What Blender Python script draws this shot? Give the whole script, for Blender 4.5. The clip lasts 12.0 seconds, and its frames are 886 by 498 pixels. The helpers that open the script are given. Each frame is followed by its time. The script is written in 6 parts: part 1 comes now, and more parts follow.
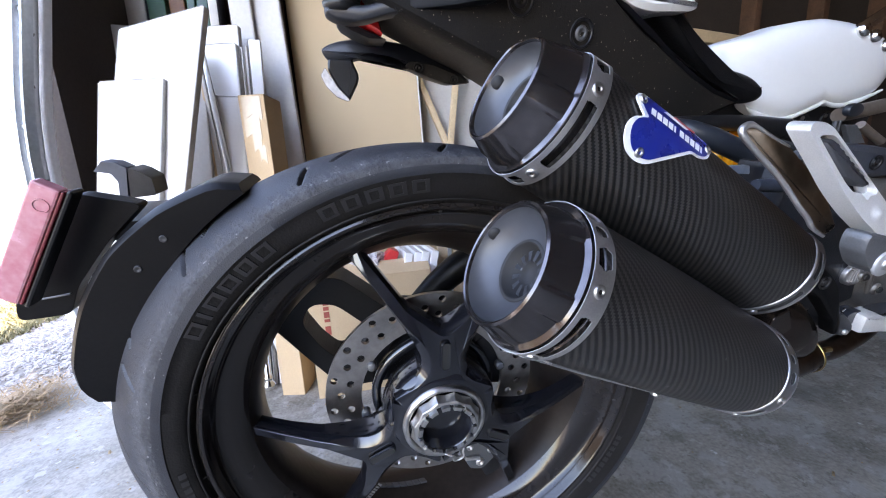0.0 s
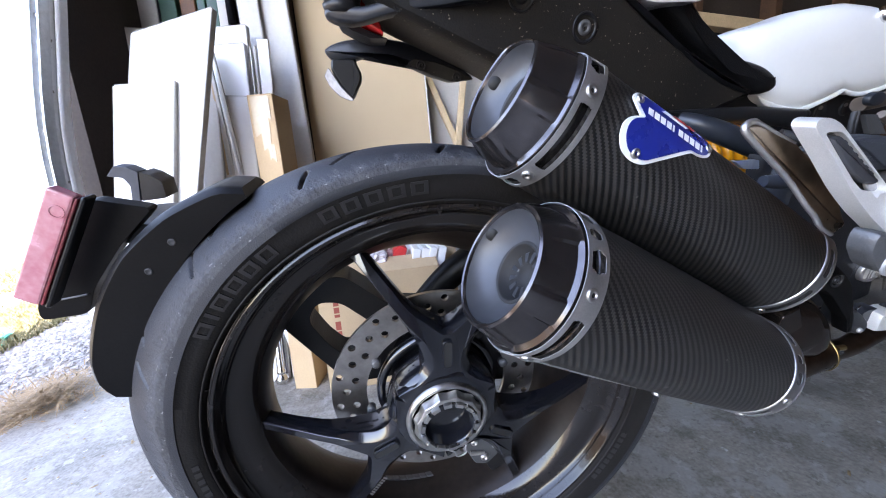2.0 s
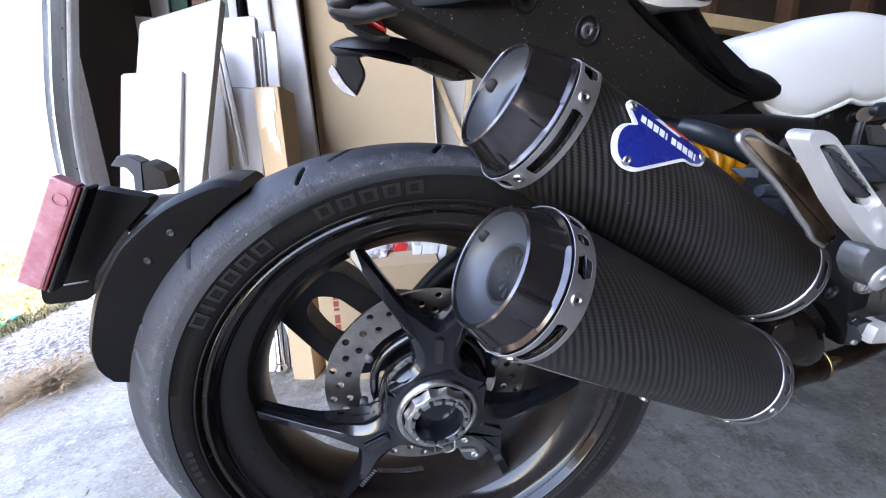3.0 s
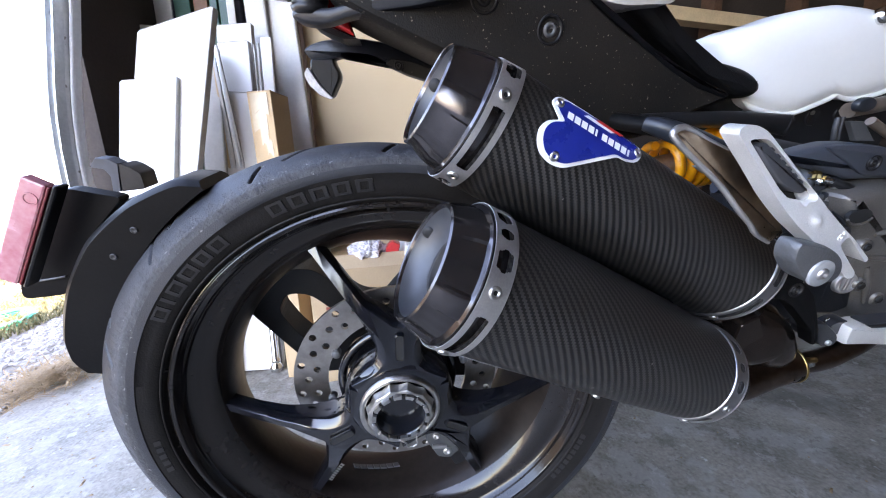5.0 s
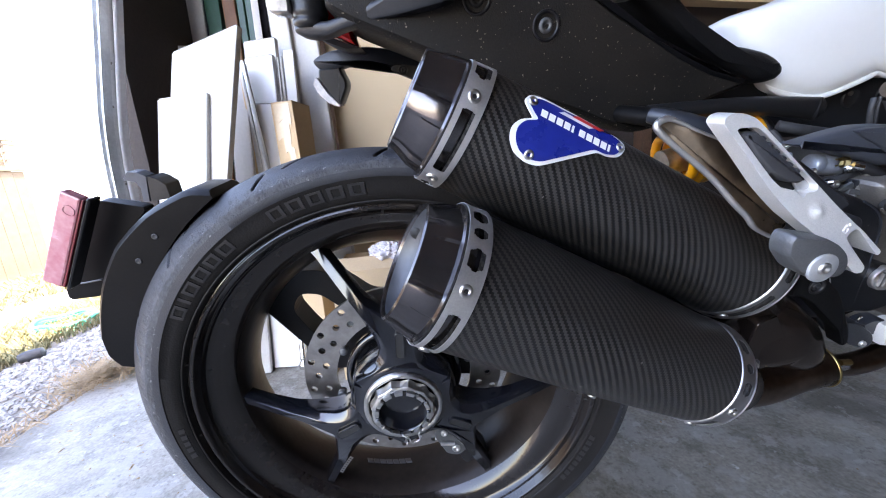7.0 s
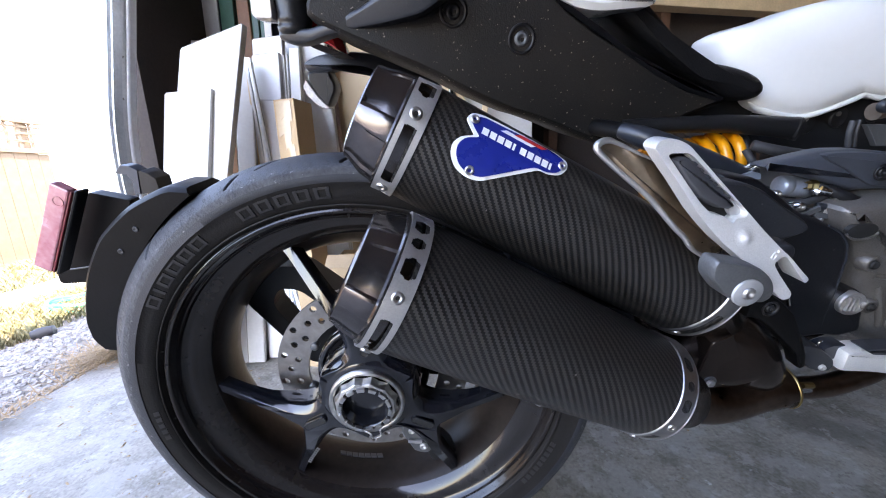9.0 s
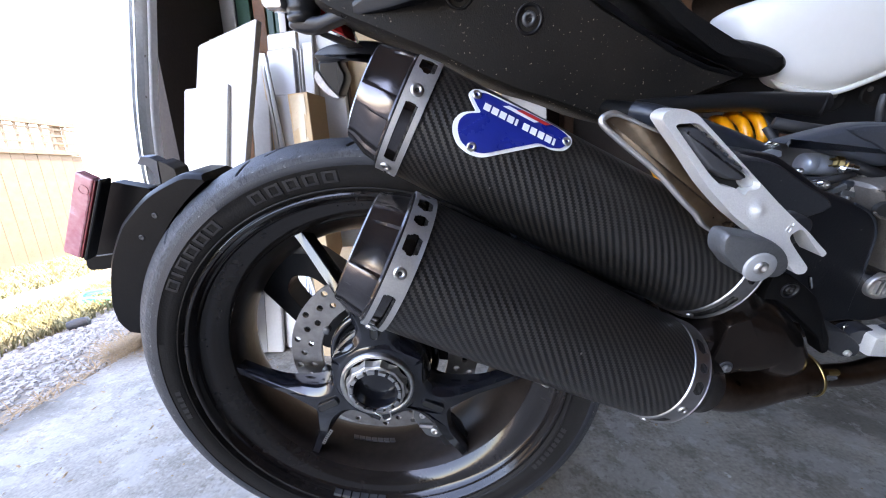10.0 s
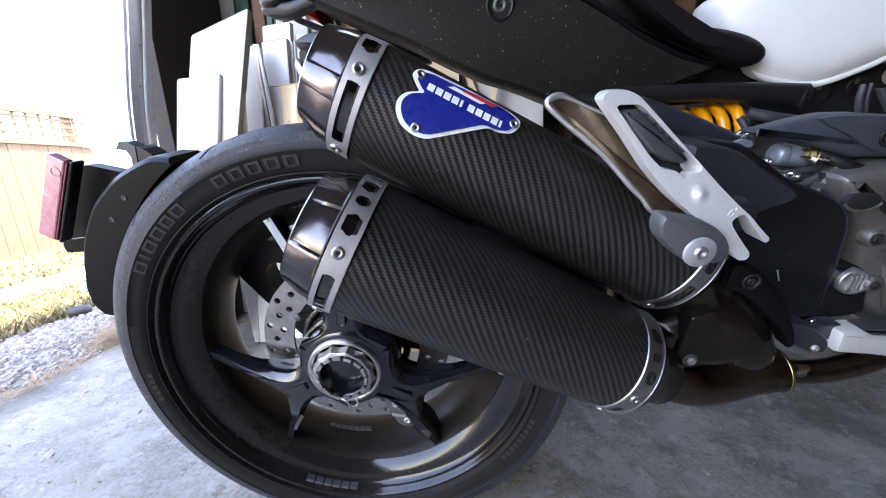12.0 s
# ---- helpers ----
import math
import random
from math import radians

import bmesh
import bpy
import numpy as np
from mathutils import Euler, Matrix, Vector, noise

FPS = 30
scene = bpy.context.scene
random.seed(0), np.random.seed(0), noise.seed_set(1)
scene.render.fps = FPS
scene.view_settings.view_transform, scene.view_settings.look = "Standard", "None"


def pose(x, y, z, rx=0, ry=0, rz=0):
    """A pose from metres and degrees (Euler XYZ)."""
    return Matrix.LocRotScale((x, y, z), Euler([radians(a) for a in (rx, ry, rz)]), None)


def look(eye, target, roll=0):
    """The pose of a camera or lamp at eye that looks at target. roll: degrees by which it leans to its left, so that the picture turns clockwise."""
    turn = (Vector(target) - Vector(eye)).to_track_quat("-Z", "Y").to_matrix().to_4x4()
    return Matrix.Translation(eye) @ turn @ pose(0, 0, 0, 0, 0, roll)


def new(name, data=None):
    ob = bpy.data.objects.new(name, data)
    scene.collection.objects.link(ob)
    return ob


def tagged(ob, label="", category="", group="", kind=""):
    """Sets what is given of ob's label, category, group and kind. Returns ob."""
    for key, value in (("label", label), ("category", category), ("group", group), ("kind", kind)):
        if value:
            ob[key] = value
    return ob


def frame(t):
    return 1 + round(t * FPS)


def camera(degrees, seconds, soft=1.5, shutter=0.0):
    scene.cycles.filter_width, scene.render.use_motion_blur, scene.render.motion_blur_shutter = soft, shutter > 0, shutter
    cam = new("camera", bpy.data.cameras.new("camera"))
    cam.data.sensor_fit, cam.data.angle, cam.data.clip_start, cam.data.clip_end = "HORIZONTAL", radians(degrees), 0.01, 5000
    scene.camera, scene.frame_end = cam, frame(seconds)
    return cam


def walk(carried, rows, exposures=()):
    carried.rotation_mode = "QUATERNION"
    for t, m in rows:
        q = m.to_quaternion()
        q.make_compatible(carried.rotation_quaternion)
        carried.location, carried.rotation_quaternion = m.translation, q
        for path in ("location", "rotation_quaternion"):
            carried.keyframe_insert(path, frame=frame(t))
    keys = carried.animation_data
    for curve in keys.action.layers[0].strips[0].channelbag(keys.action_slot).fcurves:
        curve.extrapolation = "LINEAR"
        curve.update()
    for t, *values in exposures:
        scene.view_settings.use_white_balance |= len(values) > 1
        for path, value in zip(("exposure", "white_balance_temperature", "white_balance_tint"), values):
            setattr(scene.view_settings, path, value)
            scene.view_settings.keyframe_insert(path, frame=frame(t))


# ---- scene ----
from mathutils.geometry import tessellate_polygon

cam = camera(102.9, 12.0, soft=1.1)
METRES, EYE, TILT, LEAN, TURN = 0.243, 0.5657, -11.0, 3.0, -13.1
ROWS = [
    (0.0, 0.0000, 0.0000, 0.0000, 0.00, -0.00, 0.00),
    (0.5, 0.0277, -0.0052, 0.0055, 0.17, 0.01, 0.36),
    (1.0, 0.0410, -0.0085, 0.0066, 0.85, -0.10, 0.22),
    (1.5, 0.0519, -0.0121, 0.0188, 1.60, -0.84, 0.51),
    (2.0, 0.0480, -0.0116, 0.0274, 1.93, -1.06, 0.41),
    (2.5, 0.0604, -0.0205, 0.0390, 2.02, -1.67, -0.87),
    (4.5, 0.2541, -0.0323, 0.0389, 4.10, -1.58, -1.49),
    (5.0, 0.3253, -0.0375, 0.0254, 4.50, -1.39, -1.41),
    (5.5, 0.3729, -0.0373, 0.0229, 5.16, -1.14, -1.10),
    (6.0, 0.4133, -0.0401, 0.0290, 6.75, -1.27, -0.68),
    (6.5, 0.4324, -0.0428, 0.0367, 8.61, -1.50, -0.10),
    (7.0, 0.4868, -0.0463, 0.0282, 9.60, -1.49, -0.29),
    (9.0, 0.7027, -0.0582, 0.0671, 11.39, -1.80, -2.91),
    (9.5, 0.7286, -0.0564, 0.0334, 12.78, -2.18, -2.69),
    (10.0, 0.7475, -0.0550, 0.0124, 14.03, -2.62, -2.45),
    (10.5, 0.7990, -0.0460, 0.0036, 14.00, -2.94, -3.10),
    (11.0, 0.8536, -0.0359, 0.0009, 13.83, -3.24, -3.65),
    (11.5, 0.9029, -0.0157, -0.0153, 13.82, -3.30, -3.60),
    (12.0, 0.9337, -0.0041, -0.0251, 15.02, -3.11, -3.39),
]
walk(cam, [(t, pose(0, 0, EYE, TILT, LEAN, TURN) @ pose(METRES * x, METRES * y, METRES * z, 90 + pitch, roll, yaw)) for t, x, y, z, yaw, pitch, roll in ROWS], exposures=[(0.0, 4.26, 7600, 22), (1.5, 4.32, 7600, 22), (5.5, 4.39, 7600, 22), (7.0, 4.37, 7600, 22), (9.0, 4.33, 7600, 22), (10.5, 4.27, 7600, 22), (12.0, 4.25, 7600, 22)])

# ---------------------------------------------------------------- world and light
world = bpy.data.worlds.new("sky")
scene.world = world
world.use_nodes = True
SUN_EL, SUN_AZ = radians(56), radians(150)
wn = world.node_tree.nodes
sky = wn.new("ShaderNodeTexSky")
sky.sky_type, sky.sun_disc = "NISHITA", False
sky.sun_elevation, sky.sun_rotation = SUN_EL, SUN_AZ
world.node_tree.links.new(sky.outputs[0], wn["Background"].inputs[0])
wn["Background"].inputs[1].default_value = 0.15
sun = new("sun", bpy.data.lights.new("sun", "SUN"))
sun.data.energy, sun.data.angle, sun.data.color = 2.0, radians(0.5), (1.0, 0.95, 0.88)
# the light comes over the roof, so that the threshold lies in the shade of the garage
sun.matrix_world = look((math.sin(SUN_AZ) * 20, math.cos(SUN_AZ) * 20, math.tan(SUN_EL) * 20), (0, 0, 0))


# ---------------------------------------------------------------- materials
def mat(name, color, rough=0.5, metal=0.0, vary=0.25, scale=8.0, bump=0.0, bump_scale=120.0, second=None, coat=0.0, spec=0.5, fleck=None, fleck_at=0.68, fleck_scale=160.0, rough_vary=0.12):
    """A surface with mottling at a coarse and a fine scale, roughness that follows it and a fine relief."""
    m = bpy.data.materials.new(name)
    m.use_nodes = True
    nt = m.node_tree
    bs = nt.nodes["Principled BSDF"]
    tc = nt.nodes.new("ShaderNodeTexCoord")
    n1 = nt.nodes.new("ShaderNodeTexNoise")
    n1.inputs["Scale"].default_value, n1.inputs["Detail"].default_value, n1.inputs["Roughness"].default_value = scale, 8, 0.6
    n2 = nt.nodes.new("ShaderNodeTexNoise")
    n2.inputs["Scale"].default_value, n2.inputs["Detail"].default_value = bump_scale, 4
    for n in (n1, n2):
        nt.links.new(tc.outputs["Object"], n.inputs["Vector"])
    ramp = nt.nodes.new("ShaderNodeValToRGB")
    c2 = second or tuple(min(1, c * (1 + vary)) for c in color)
    c1 = tuple(c * (1 - vary) for c in color) if second is None else color
    ramp.color_ramp.elements[0].position, ramp.color_ramp.elements[1].position = 0.32, 0.68
    ramp.color_ramp.elements[0].color, ramp.color_ramp.elements[1].color = (*c1, 1), (*c2, 1)
    mixn = nt.nodes.new("ShaderNodeMath")
    mixn.operation = "MULTIPLY_ADD"
    mixn.inputs[1].default_value = 0.35
    nt.links.new(n2.outputs[0], mixn.inputs[0])
    sub = nt.nodes.new("ShaderNodeMath")
    sub.operation = "MULTIPLY"
    sub.inputs[1].default_value = 0.65
    nt.links.new(n1.outputs[0], sub.inputs[0])
    nt.links.new(sub.outputs[0], mixn.inputs[2])
    nt.links.new(mixn.outputs[0], ramp.inputs[0])
    col = ramp.outputs[0]
    if fleck:
        n3 = nt.nodes.new("ShaderNodeTexNoise")
        n3.inputs["Scale"].default_value, n3.inputs["Detail"].default_value = fleck_scale, 3
        nt.links.new(tc.outputs["Object"], n3.inputs["Vector"])
        r3 = nt.nodes.new("ShaderNodeValToRGB")
        r3.color_ramp.elements[0].position, r3.color_ramp.elements[1].position = fleck_at, fleck_at + 0.04
        nt.links.new(n3.outputs[0], r3.inputs[0])
        mx = nt.nodes.new("ShaderNodeMix")
        mx.data_type = "RGBA"
        nt.links.new(r3.outputs[0], mx.inputs[0])
        nt.links.new(col, mx.inputs[6])
        mx.inputs[7].default_value = (*fleck, 1)
        col = mx.outputs[2]
    nt.links.new(col, bs.inputs["Base Color"])
    mr = nt.nodes.new("ShaderNodeMapRange")
    mr.inputs["To Min"].default_value, mr.inputs["To Max"].default_value = max(0.02, rough - rough_vary), min(1, rough + rough_vary)
    nt.links.new(n1.outputs[0], mr.inputs[0])
    nt.links.new(mr.outputs[0], bs.inputs["Roughness"])
    bs.inputs["Metallic"].default_value = metal
    bs.inputs["Specular IOR Level"].default_value = spec
    bs.inputs["Coat Weight"].default_value = coat
    bs.inputs["Coat Roughness"].default_value = 0.08
    if bump:
        bp = nt.nodes.new("ShaderNodeBump")
        bp.inputs["Strength"].default_value, bp.inputs["Distance"].default_value = bump, 0.002
        nt.links.new(n2.outputs[0], bp.inputs["Height"])
        nt.links.new(bp.outputs[0], bs.inputs["Normal"])
    return m


def carbon():
    """Two-by-two twill, tows about 2 mm wide, laid by the uv map in metres, under a satin lacquer."""
    m = bpy.data.materials.new("carbon_twill")
    m.use_nodes = True
    nt = m.node_tree
    bs = nt.nodes["Principled BSDF"]
    uv = nt.nodes.new("ShaderNodeTexCoord")
    sep = nt.nodes.new("ShaderNodeSeparateXYZ")
    nt.links.new(uv.outputs["UV"], sep.inputs[0])

    def op(kind, a, b=None):
        n = nt.nodes.new("ShaderNodeMath")
        n.operation = kind
        for k, v in ((0, a), (1, b)):
            if v is None:
                continue
            if isinstance(v, (int, float)):
                n.inputs[k].default_value = v
            else:
                nt.links.new(v, n.inputs[k])
        return n.outputs[0]

    u, v = op("DIVIDE", sep.outputs[0], 0.00188), op("DIVIDE", sep.outputs[1], 2 * math.pi * 0.0575 / 192)
    iu, iv = op("FLOOR", u), op("FLOOR", v)
    over = op("LESS_THAN", op("FLOORED_MODULO", op("ADD", iu, iv), 4), 1.5)
    fu, fv = op("SUBTRACT", op("FRACT", u), 0.5), op("SUBTRACT", op("FRACT", v), 0.5)
    # rounded cross-section of the tow that lies on top
    across = op("ADD", op("MULTIPLY", over, fv), op("MULTIPLY", op("SUBTRACT", 1.0, over), fu))
    height = op("SUBTRACT", 1.0, op("MULTIPLY", op("MULTIPLY", across, across), 4.0))
    tc = nt.nodes.new("ShaderNodeTexNoise")
    tc.inputs["Scale"].default_value, tc.inputs["Detail"].default_value = 14, 6
    nt.links.new(uv.outputs["Object"], tc.inputs["Vector"])
    mx = nt.nodes.new("ShaderNodeMix")
    mx.data_type = "RGBA"
    nt.links.new(over, mx.inputs[0])
    mx.inputs[6].default_value, mx.inputs[7].default_value = (0.0205, 0.0180, 0.0156, 1), (0.0058, 0.0056, 0.0056, 1)
    # settled dust
    dn = nt.nodes.new("ShaderNodeTexNoise")
    dn.inputs["Scale"].default_value, dn.inputs["Detail"].default_value = 170, 2
    nt.links.new(uv.outputs["Object"], dn.inputs["Vector"])
    mx2 = nt.nodes.new("ShaderNodeMix")
    mx2.data_type = "RGBA"
    nt.links.new(op("MULTIPLY", op("GREATER_THAN", dn.outputs[0], 0.76), 0.6), mx2.inputs[0])
    nt.links.new(mx.outputs[2], mx2.inputs[6])
    mx2.inputs[7].default_value = (0.16, 0.15, 0.14, 1)
    nt.links.new(mx2.outputs[2], bs.inputs["Base Color"])
    r = op("ADD", op("MULTIPLY", tc.outputs[0], 0.16), 0.36)
    nt.links.new(r, bs.inputs["Roughness"])
    # the fibres of each tow run along or across, and so does its sheen
    tan = nt.nodes.new("ShaderNodeTangent")
    tan.direction_type, tan.uv_map = "UV_MAP", "weave"
    nt.links.new(tan.outputs[0], bs.inputs["Tangent"])
    bs.inputs["Anisotropic"].default_value = 0.6
    nt.links.new(op("MULTIPLY", over, 0.25), bs.inputs["Anisotropic Rotation"])
    bp = nt.nodes.new("ShaderNodeBump")
    bp.inputs["Strength"].default_value, bp.inputs["Distance"].default_value = 0.25, 0.0003
    nt.links.new(height, bp.inputs["Height"])
    nt.links.new(bp.outputs[0], bs.inputs["Normal"])
    bs.inputs["Coat Weight"].default_value, bs.inputs["Coat Roughness"].default_value = 0.20, 0.28
    nt.links.new(op("SUBTRACT", 0.58, op("MULTIPLY", over, 0.26)), bs.inputs["Specular IOR Level"])
    return m


def concrete():
    """Worn, stained slab: broad patches with ragged edges, a finer mottle, rusty stains and fine pits."""
    m = mat("stained_concrete", (0.088, 0.079, 0.063), 0.70, bump=0.35, bump_scale=150, scale=5.0, second=(0.345, 0.317, 0.268), fleck=(0.46, 0.45, 0.42), fleck_at=0.70, fleck_scale=38)
    nt = m.node_tree
    bs = nt.nodes["Principled BSDF"]
    base = bs.inputs["Base Color"].links[0].from_socket
    tc = nt.nodes.new("ShaderNodeTexCoord")
    for size, lo, hi, tint, amount in ((11.0, 0.50, 0.57, (0.30, 0.29, 0.265), 0.55), (2.3, 0.53, 0.62, (0.075, 0.068, 0.056), 0.60), (46.0, 0.58, 0.64, (0.085, 0.072, 0.055), 0.5), (19.0, 0.57, 0.62, (0.075, 0.064, 0.048), 0.45), (27.0, 0.57, 0.61, (0.36, 0.345, 0.315), 0.5)):
        n = nt.nodes.new("ShaderNodeTexNoise")
        n.inputs["Scale"].default_value, n.inputs["Detail"].default_value, n.inputs["Roughness"].default_value = size, 10, 0.68
        nt.links.new(tc.outputs["Object"], n.inputs["Vector"])
        mr = nt.nodes.new("ShaderNodeMapRange")
        mr.inputs["From Min"].default_value, mr.inputs["From Max"].default_value, mr.inputs["To Max"].default_value = lo, hi, amount
        nt.links.new(n.outputs[0], mr.inputs[0])
        mx = nt.nodes.new("ShaderNodeMix")
        mx.data_type = "RGBA"
        nt.links.new(mr.outputs[0], mx.inputs[0])
        nt.links.new(base, mx.inputs[6])
        mx.inputs[7].default_value = (*tint, 1)
        base = mx.outputs[2]
    nt.links.new(base, bs.inputs["Base Color"])
    return m


M_CARBON = carbon()
M_PLASTIC = mat("black_plastic", (0.0160, 0.0145, 0.0130), 0.60, spec=0.22, bump=0.35, bump_scale=600, vary=0.5, scale=9, fleck=(0.15, 0.13, 0.11), fleck_at=0.70, fleck_scale=240)
M_TAIL = mat("dusty_tail_plastic", (0.0055, 0.0054, 0.0058), 0.52, spec=0.22, bump=0.3, bump_scale=600, vary=0.3, scale=7, second=(0.0185, 0.0148, 0.0115), fleck=(0.22, 0.19, 0.15), fleck_at=0.68, fleck_scale=240)
M_FLANK = mat("smooth_black_flank", (0.0032, 0.0032, 0.0038), 0.45, spec=0.16, bump=0.05, bump_scale=500, vary=0.4, scale=10, fleck=(0.06, 0.055, 0.05), fleck_at=0.73, fleck_scale=200)
M_SATIN = mat("black_satin", (0.009, 0.009, 0.010), 0.42, spec=0.35, bump=0.1, bump_scale=400, vary=0.4)
M_STALK = mat("blue_black_stalk", (0.010, 0.0115, 0.015), 0.40, spec=0.35, bump=0.1, bump_scale=400, vary=0.3)
M_GUARD = mat("black_guard", (0.0038, 0.0036, 0.0037), 0.42, spec=0.10, bump=0.06, bump_scale=300, vary=0.5, scale=14)
M_HOOK = mat("blue_grey_moulding", (0.045, 0.052, 0.066), 0.42, spec=0.4, vary=0.25, scale=24, bump=0.1)
M_GLOSS = mat("gloss_black", (0.0065, 0.007, 0.0092), 0.16, spec=0.40, coat=0.5, rough_vary=0.06, vary=0.3, scale=20)
M_DISH = mat("rim_black", (0.0120, 0.0100, 0.0092), 0.14, coat=0.30, spec=0.25, rough_vary=0.06, vary=0.5, scale=12, bump=0.05)
M_WEIGHT = mat("grey_weight", (0.055, 0.055, 0.057), 0.5, vary=0.3, scale=60)
M_DUSTY = mat("dusty_barrel", (0.0165, 0.0124, 0.0104), 0.36, spec=0.14, vary=0.4, scale=25, bump=0.1)
M_TREAD = mat("worn_tread", (0.0110, 0.0120, 0.0150), 0.56, spec=0.32, bump=0.22, bump_scale=900, vary=0.4, scale=40, second=(0.0215, 0.0235, 0.0285), fleck=(0.12, 0.117, 0.115), fleck_at=0.72, fleck_scale=300)
M_SCUFF = mat("scuffed_tread", (0.0195, 0.0200, 0.0220), 0.75, spec=0.3, bump=0.7, bump_scale=330, vary=0.4, scale=70, second=(0.062, 0.0625, 0.066), fleck=(0.14, 0.137, 0.135), fleck_at=0.67, fleck_scale=210)
M_SIDE = mat("sidewall_rubber", (0.0110, 0.0098, 0.0092), 0.55, spec=0.16, bump=0.15, bump_scale=500, vary=0.35, scale=30)
# for sidewall marks, and for shade painted into the tread grooves
M_LETTER = mat("mark_and_groove_rubber", (0.0075, 0.0068, 0.0065), 0.48, vary=0.2)
M_CAP = mat("black_chrome", (0.090, 0.083, 0.084), 0.17, metal=0.9, vary=0.3, scale=18, rough_vary=0.06)
M_CAPIN = mat("cap_bore", (0.036, 0.038, 0.042), 0.40, metal=0.0, vary=0.2, scale=22)
M_ANOD = mat("anodised_grey", (0.26, 0.28, 0.32), 0.36, metal=0.4, vary=0.2, scale=30)
M_STEEL = mat("brushed_steel", (0.50, 0.485, 0.47), 0.52, metal=1.0, vary=0.15, scale=30, bump=0.06, bump_scale=700)
M_ENDSTRAP = mat("polished_strap", (0.38, 0.37, 0.365), 0.38, metal=1.0, vary=0.15, scale=30)
M_BRIGHT = mat("bright_steel", (0.72, 0.72, 0.70), 0.16, metal=1.0, vary=0.1, scale=40)
M_NUT = mat("zinc_nut", (0.46, 0.45, 0.43), 0.36, metal=1.0, vary=0.25, scale=60)
M_WASHER = mat("dull_washer", (0.36, 0.365, 0.37), 0.45, metal=0.35, vary=0.15, scale=60)
M_DISC = mat("disc_steel", (0.36, 0.335, 0.31), 0.32, metal=1.0, vary=0.25, scale=35)
# near-black: shade of bores and openings put into the colour; also black screws
M_HOLE = mat("shade_and_screw_black", (0.008, 0.008, 0.008), 0.7)
M_ALU = mat("cast_aluminium", (0.72, 0.705, 0.675), 0.42, metal=0.55, vary=0.14, scale=16, bump=0.12, bump_scale=900)
M_BRACKET = mat("grey_casting", (0.095, 0.097, 0.10), 0.45, metal=0.35, vary=0.2, scale=18, bump=0.15, bump_scale=700)
M_SHIELD = mat("heat_tinted_steel", (0.38, 0.295, 0.215), 0.30, metal=1.0, vary=0.35, scale=14)
M_PIPE = mat("heat_browned_pipe", (0.125, 0.088, 0.068), 0.30, metal=1.0, vary=0.4, scale=12)
M_COLLECT = mat("dark_collector", (0.040, 0.029, 0.024), 0.20, metal=0.75, vary=0.4, scale=12)
M_GOLD = mat("golden_clamp", (0.40, 0.28, 0.12), 0.32, metal=1.0, vary=0.2)
M_SPRING = mat("yellow_spring", (0.76, 0.28, 0.006), 0.30, vary=0.12, coat=0.3)
M_TANK = mat("white_paint", (0.80, 0.80, 0.79), 0.28, vary=0.02, scale=5, coat=0.35, rough_vary=0.04)
M_SEAT = mat("seat_vinyl", (0.0050, 0.0050, 0.0058), 0.42, spec=0.25, bump=0.5, bump_scale=900, vary=0.25)
M_RED = mat("red_reflector", (0.34, 0.075, 0.095), 0.25, vary=0.25, scale=22, coat=0.5, second=(0.52, 0.27, 0.30))
M_REDEDGE = mat("deep_red_plastic", (0.14, 0.012, 0.018), 0.35, vary=0.2, scale=40)
M_REDLENS = mat("red_lens", (0.55, 0.02, 0.02), 0.12, vary=0.1, coat=0.5)
M_CLEAR = mat("clear_lens", (0.50, 0.48, 0.47), 0.1, vary=0.35, scale=150, coat=0.5)
M_BLUE = mat("badge_blue", (0.008, 0.020, 0.20), 0.28, vary=0.1, coat=0.4)
M_WHITE = mat("badge_white", (0.78, 0.79, 0.80), 0.3, vary=0.04)
M_BADGERED = mat("badge_red", (0.55, 0.03, 0.03), 0.3, vary=0.06)
M_ENGINE = mat("engine_casting", (0.138, 0.125, 0.112), 0.4, metal=0.5, vary=0.3, scale=18, bump=0.2, bump_scale=600)
M_FRAME = mat("trellis_grey", (0.17, 0.135, 0.11), 0.35, metal=0.5, vary=0.2)
M_COVER = mat("matt_blue_grey_plastic", (0.0055, 0.0060, 0.0080), 0.40, spec=0.4, bump=0.12, bump_scale=500, vary=0.3, scale=14, fleck=(0.07, 0.068, 0.065), fleck_at=0.72, fleck_scale=170)
M_SIDECOVER = mat("side_cover_plastic", (0.042, 0.047, 0.058), 0.40, spec=0.45, bump=0.1, bump_scale=500, vary=0.2, scale=14, fleck=(0.11, 0.105, 0.10), fleck_at=0.72, fleck_scale=170)
M_GUARDGREY = mat("dark_grey_plastic", (0.0205, 0.0218, 0.0250), 0.5, spec=0.35, bump=0.15, bump_scale=450, vary=0.3, scale=16, fleck=(0.10, 0.095, 0.09), fleck_at=0.71, fleck_scale=150)
M_STRUT = mat("blue_grey_enamel", (0.017, 0.020, 0.0255), 0.38, spec=0.45, vary=0.25, scale=20, bump=0.05)
M_RUBBER = mat("soft_rubber", (0.027, 0.0275, 0.030), 0.6, vary=0.3, bump=0.2)
M_CONCRETE = concrete()
M_GROUND = mat("dry_earth", (0.11, 0.10, 0.085), 0.95, bump=0.6, bump_scale=60, scale=2.0, second=(0.19, 0.17, 0.14))
M_STONE = mat("gravel_stone", (0.15, 0.142, 0.13), 0.85, vary=0.4, scale=45, second=(0.36, 0.345, 0.325))
M_GRASS = mat("lawn_grass", (0.085, 0.105, 0.035), 0.7, vary=0.4, scale=5, second=(0.25, 0.21, 0.12))
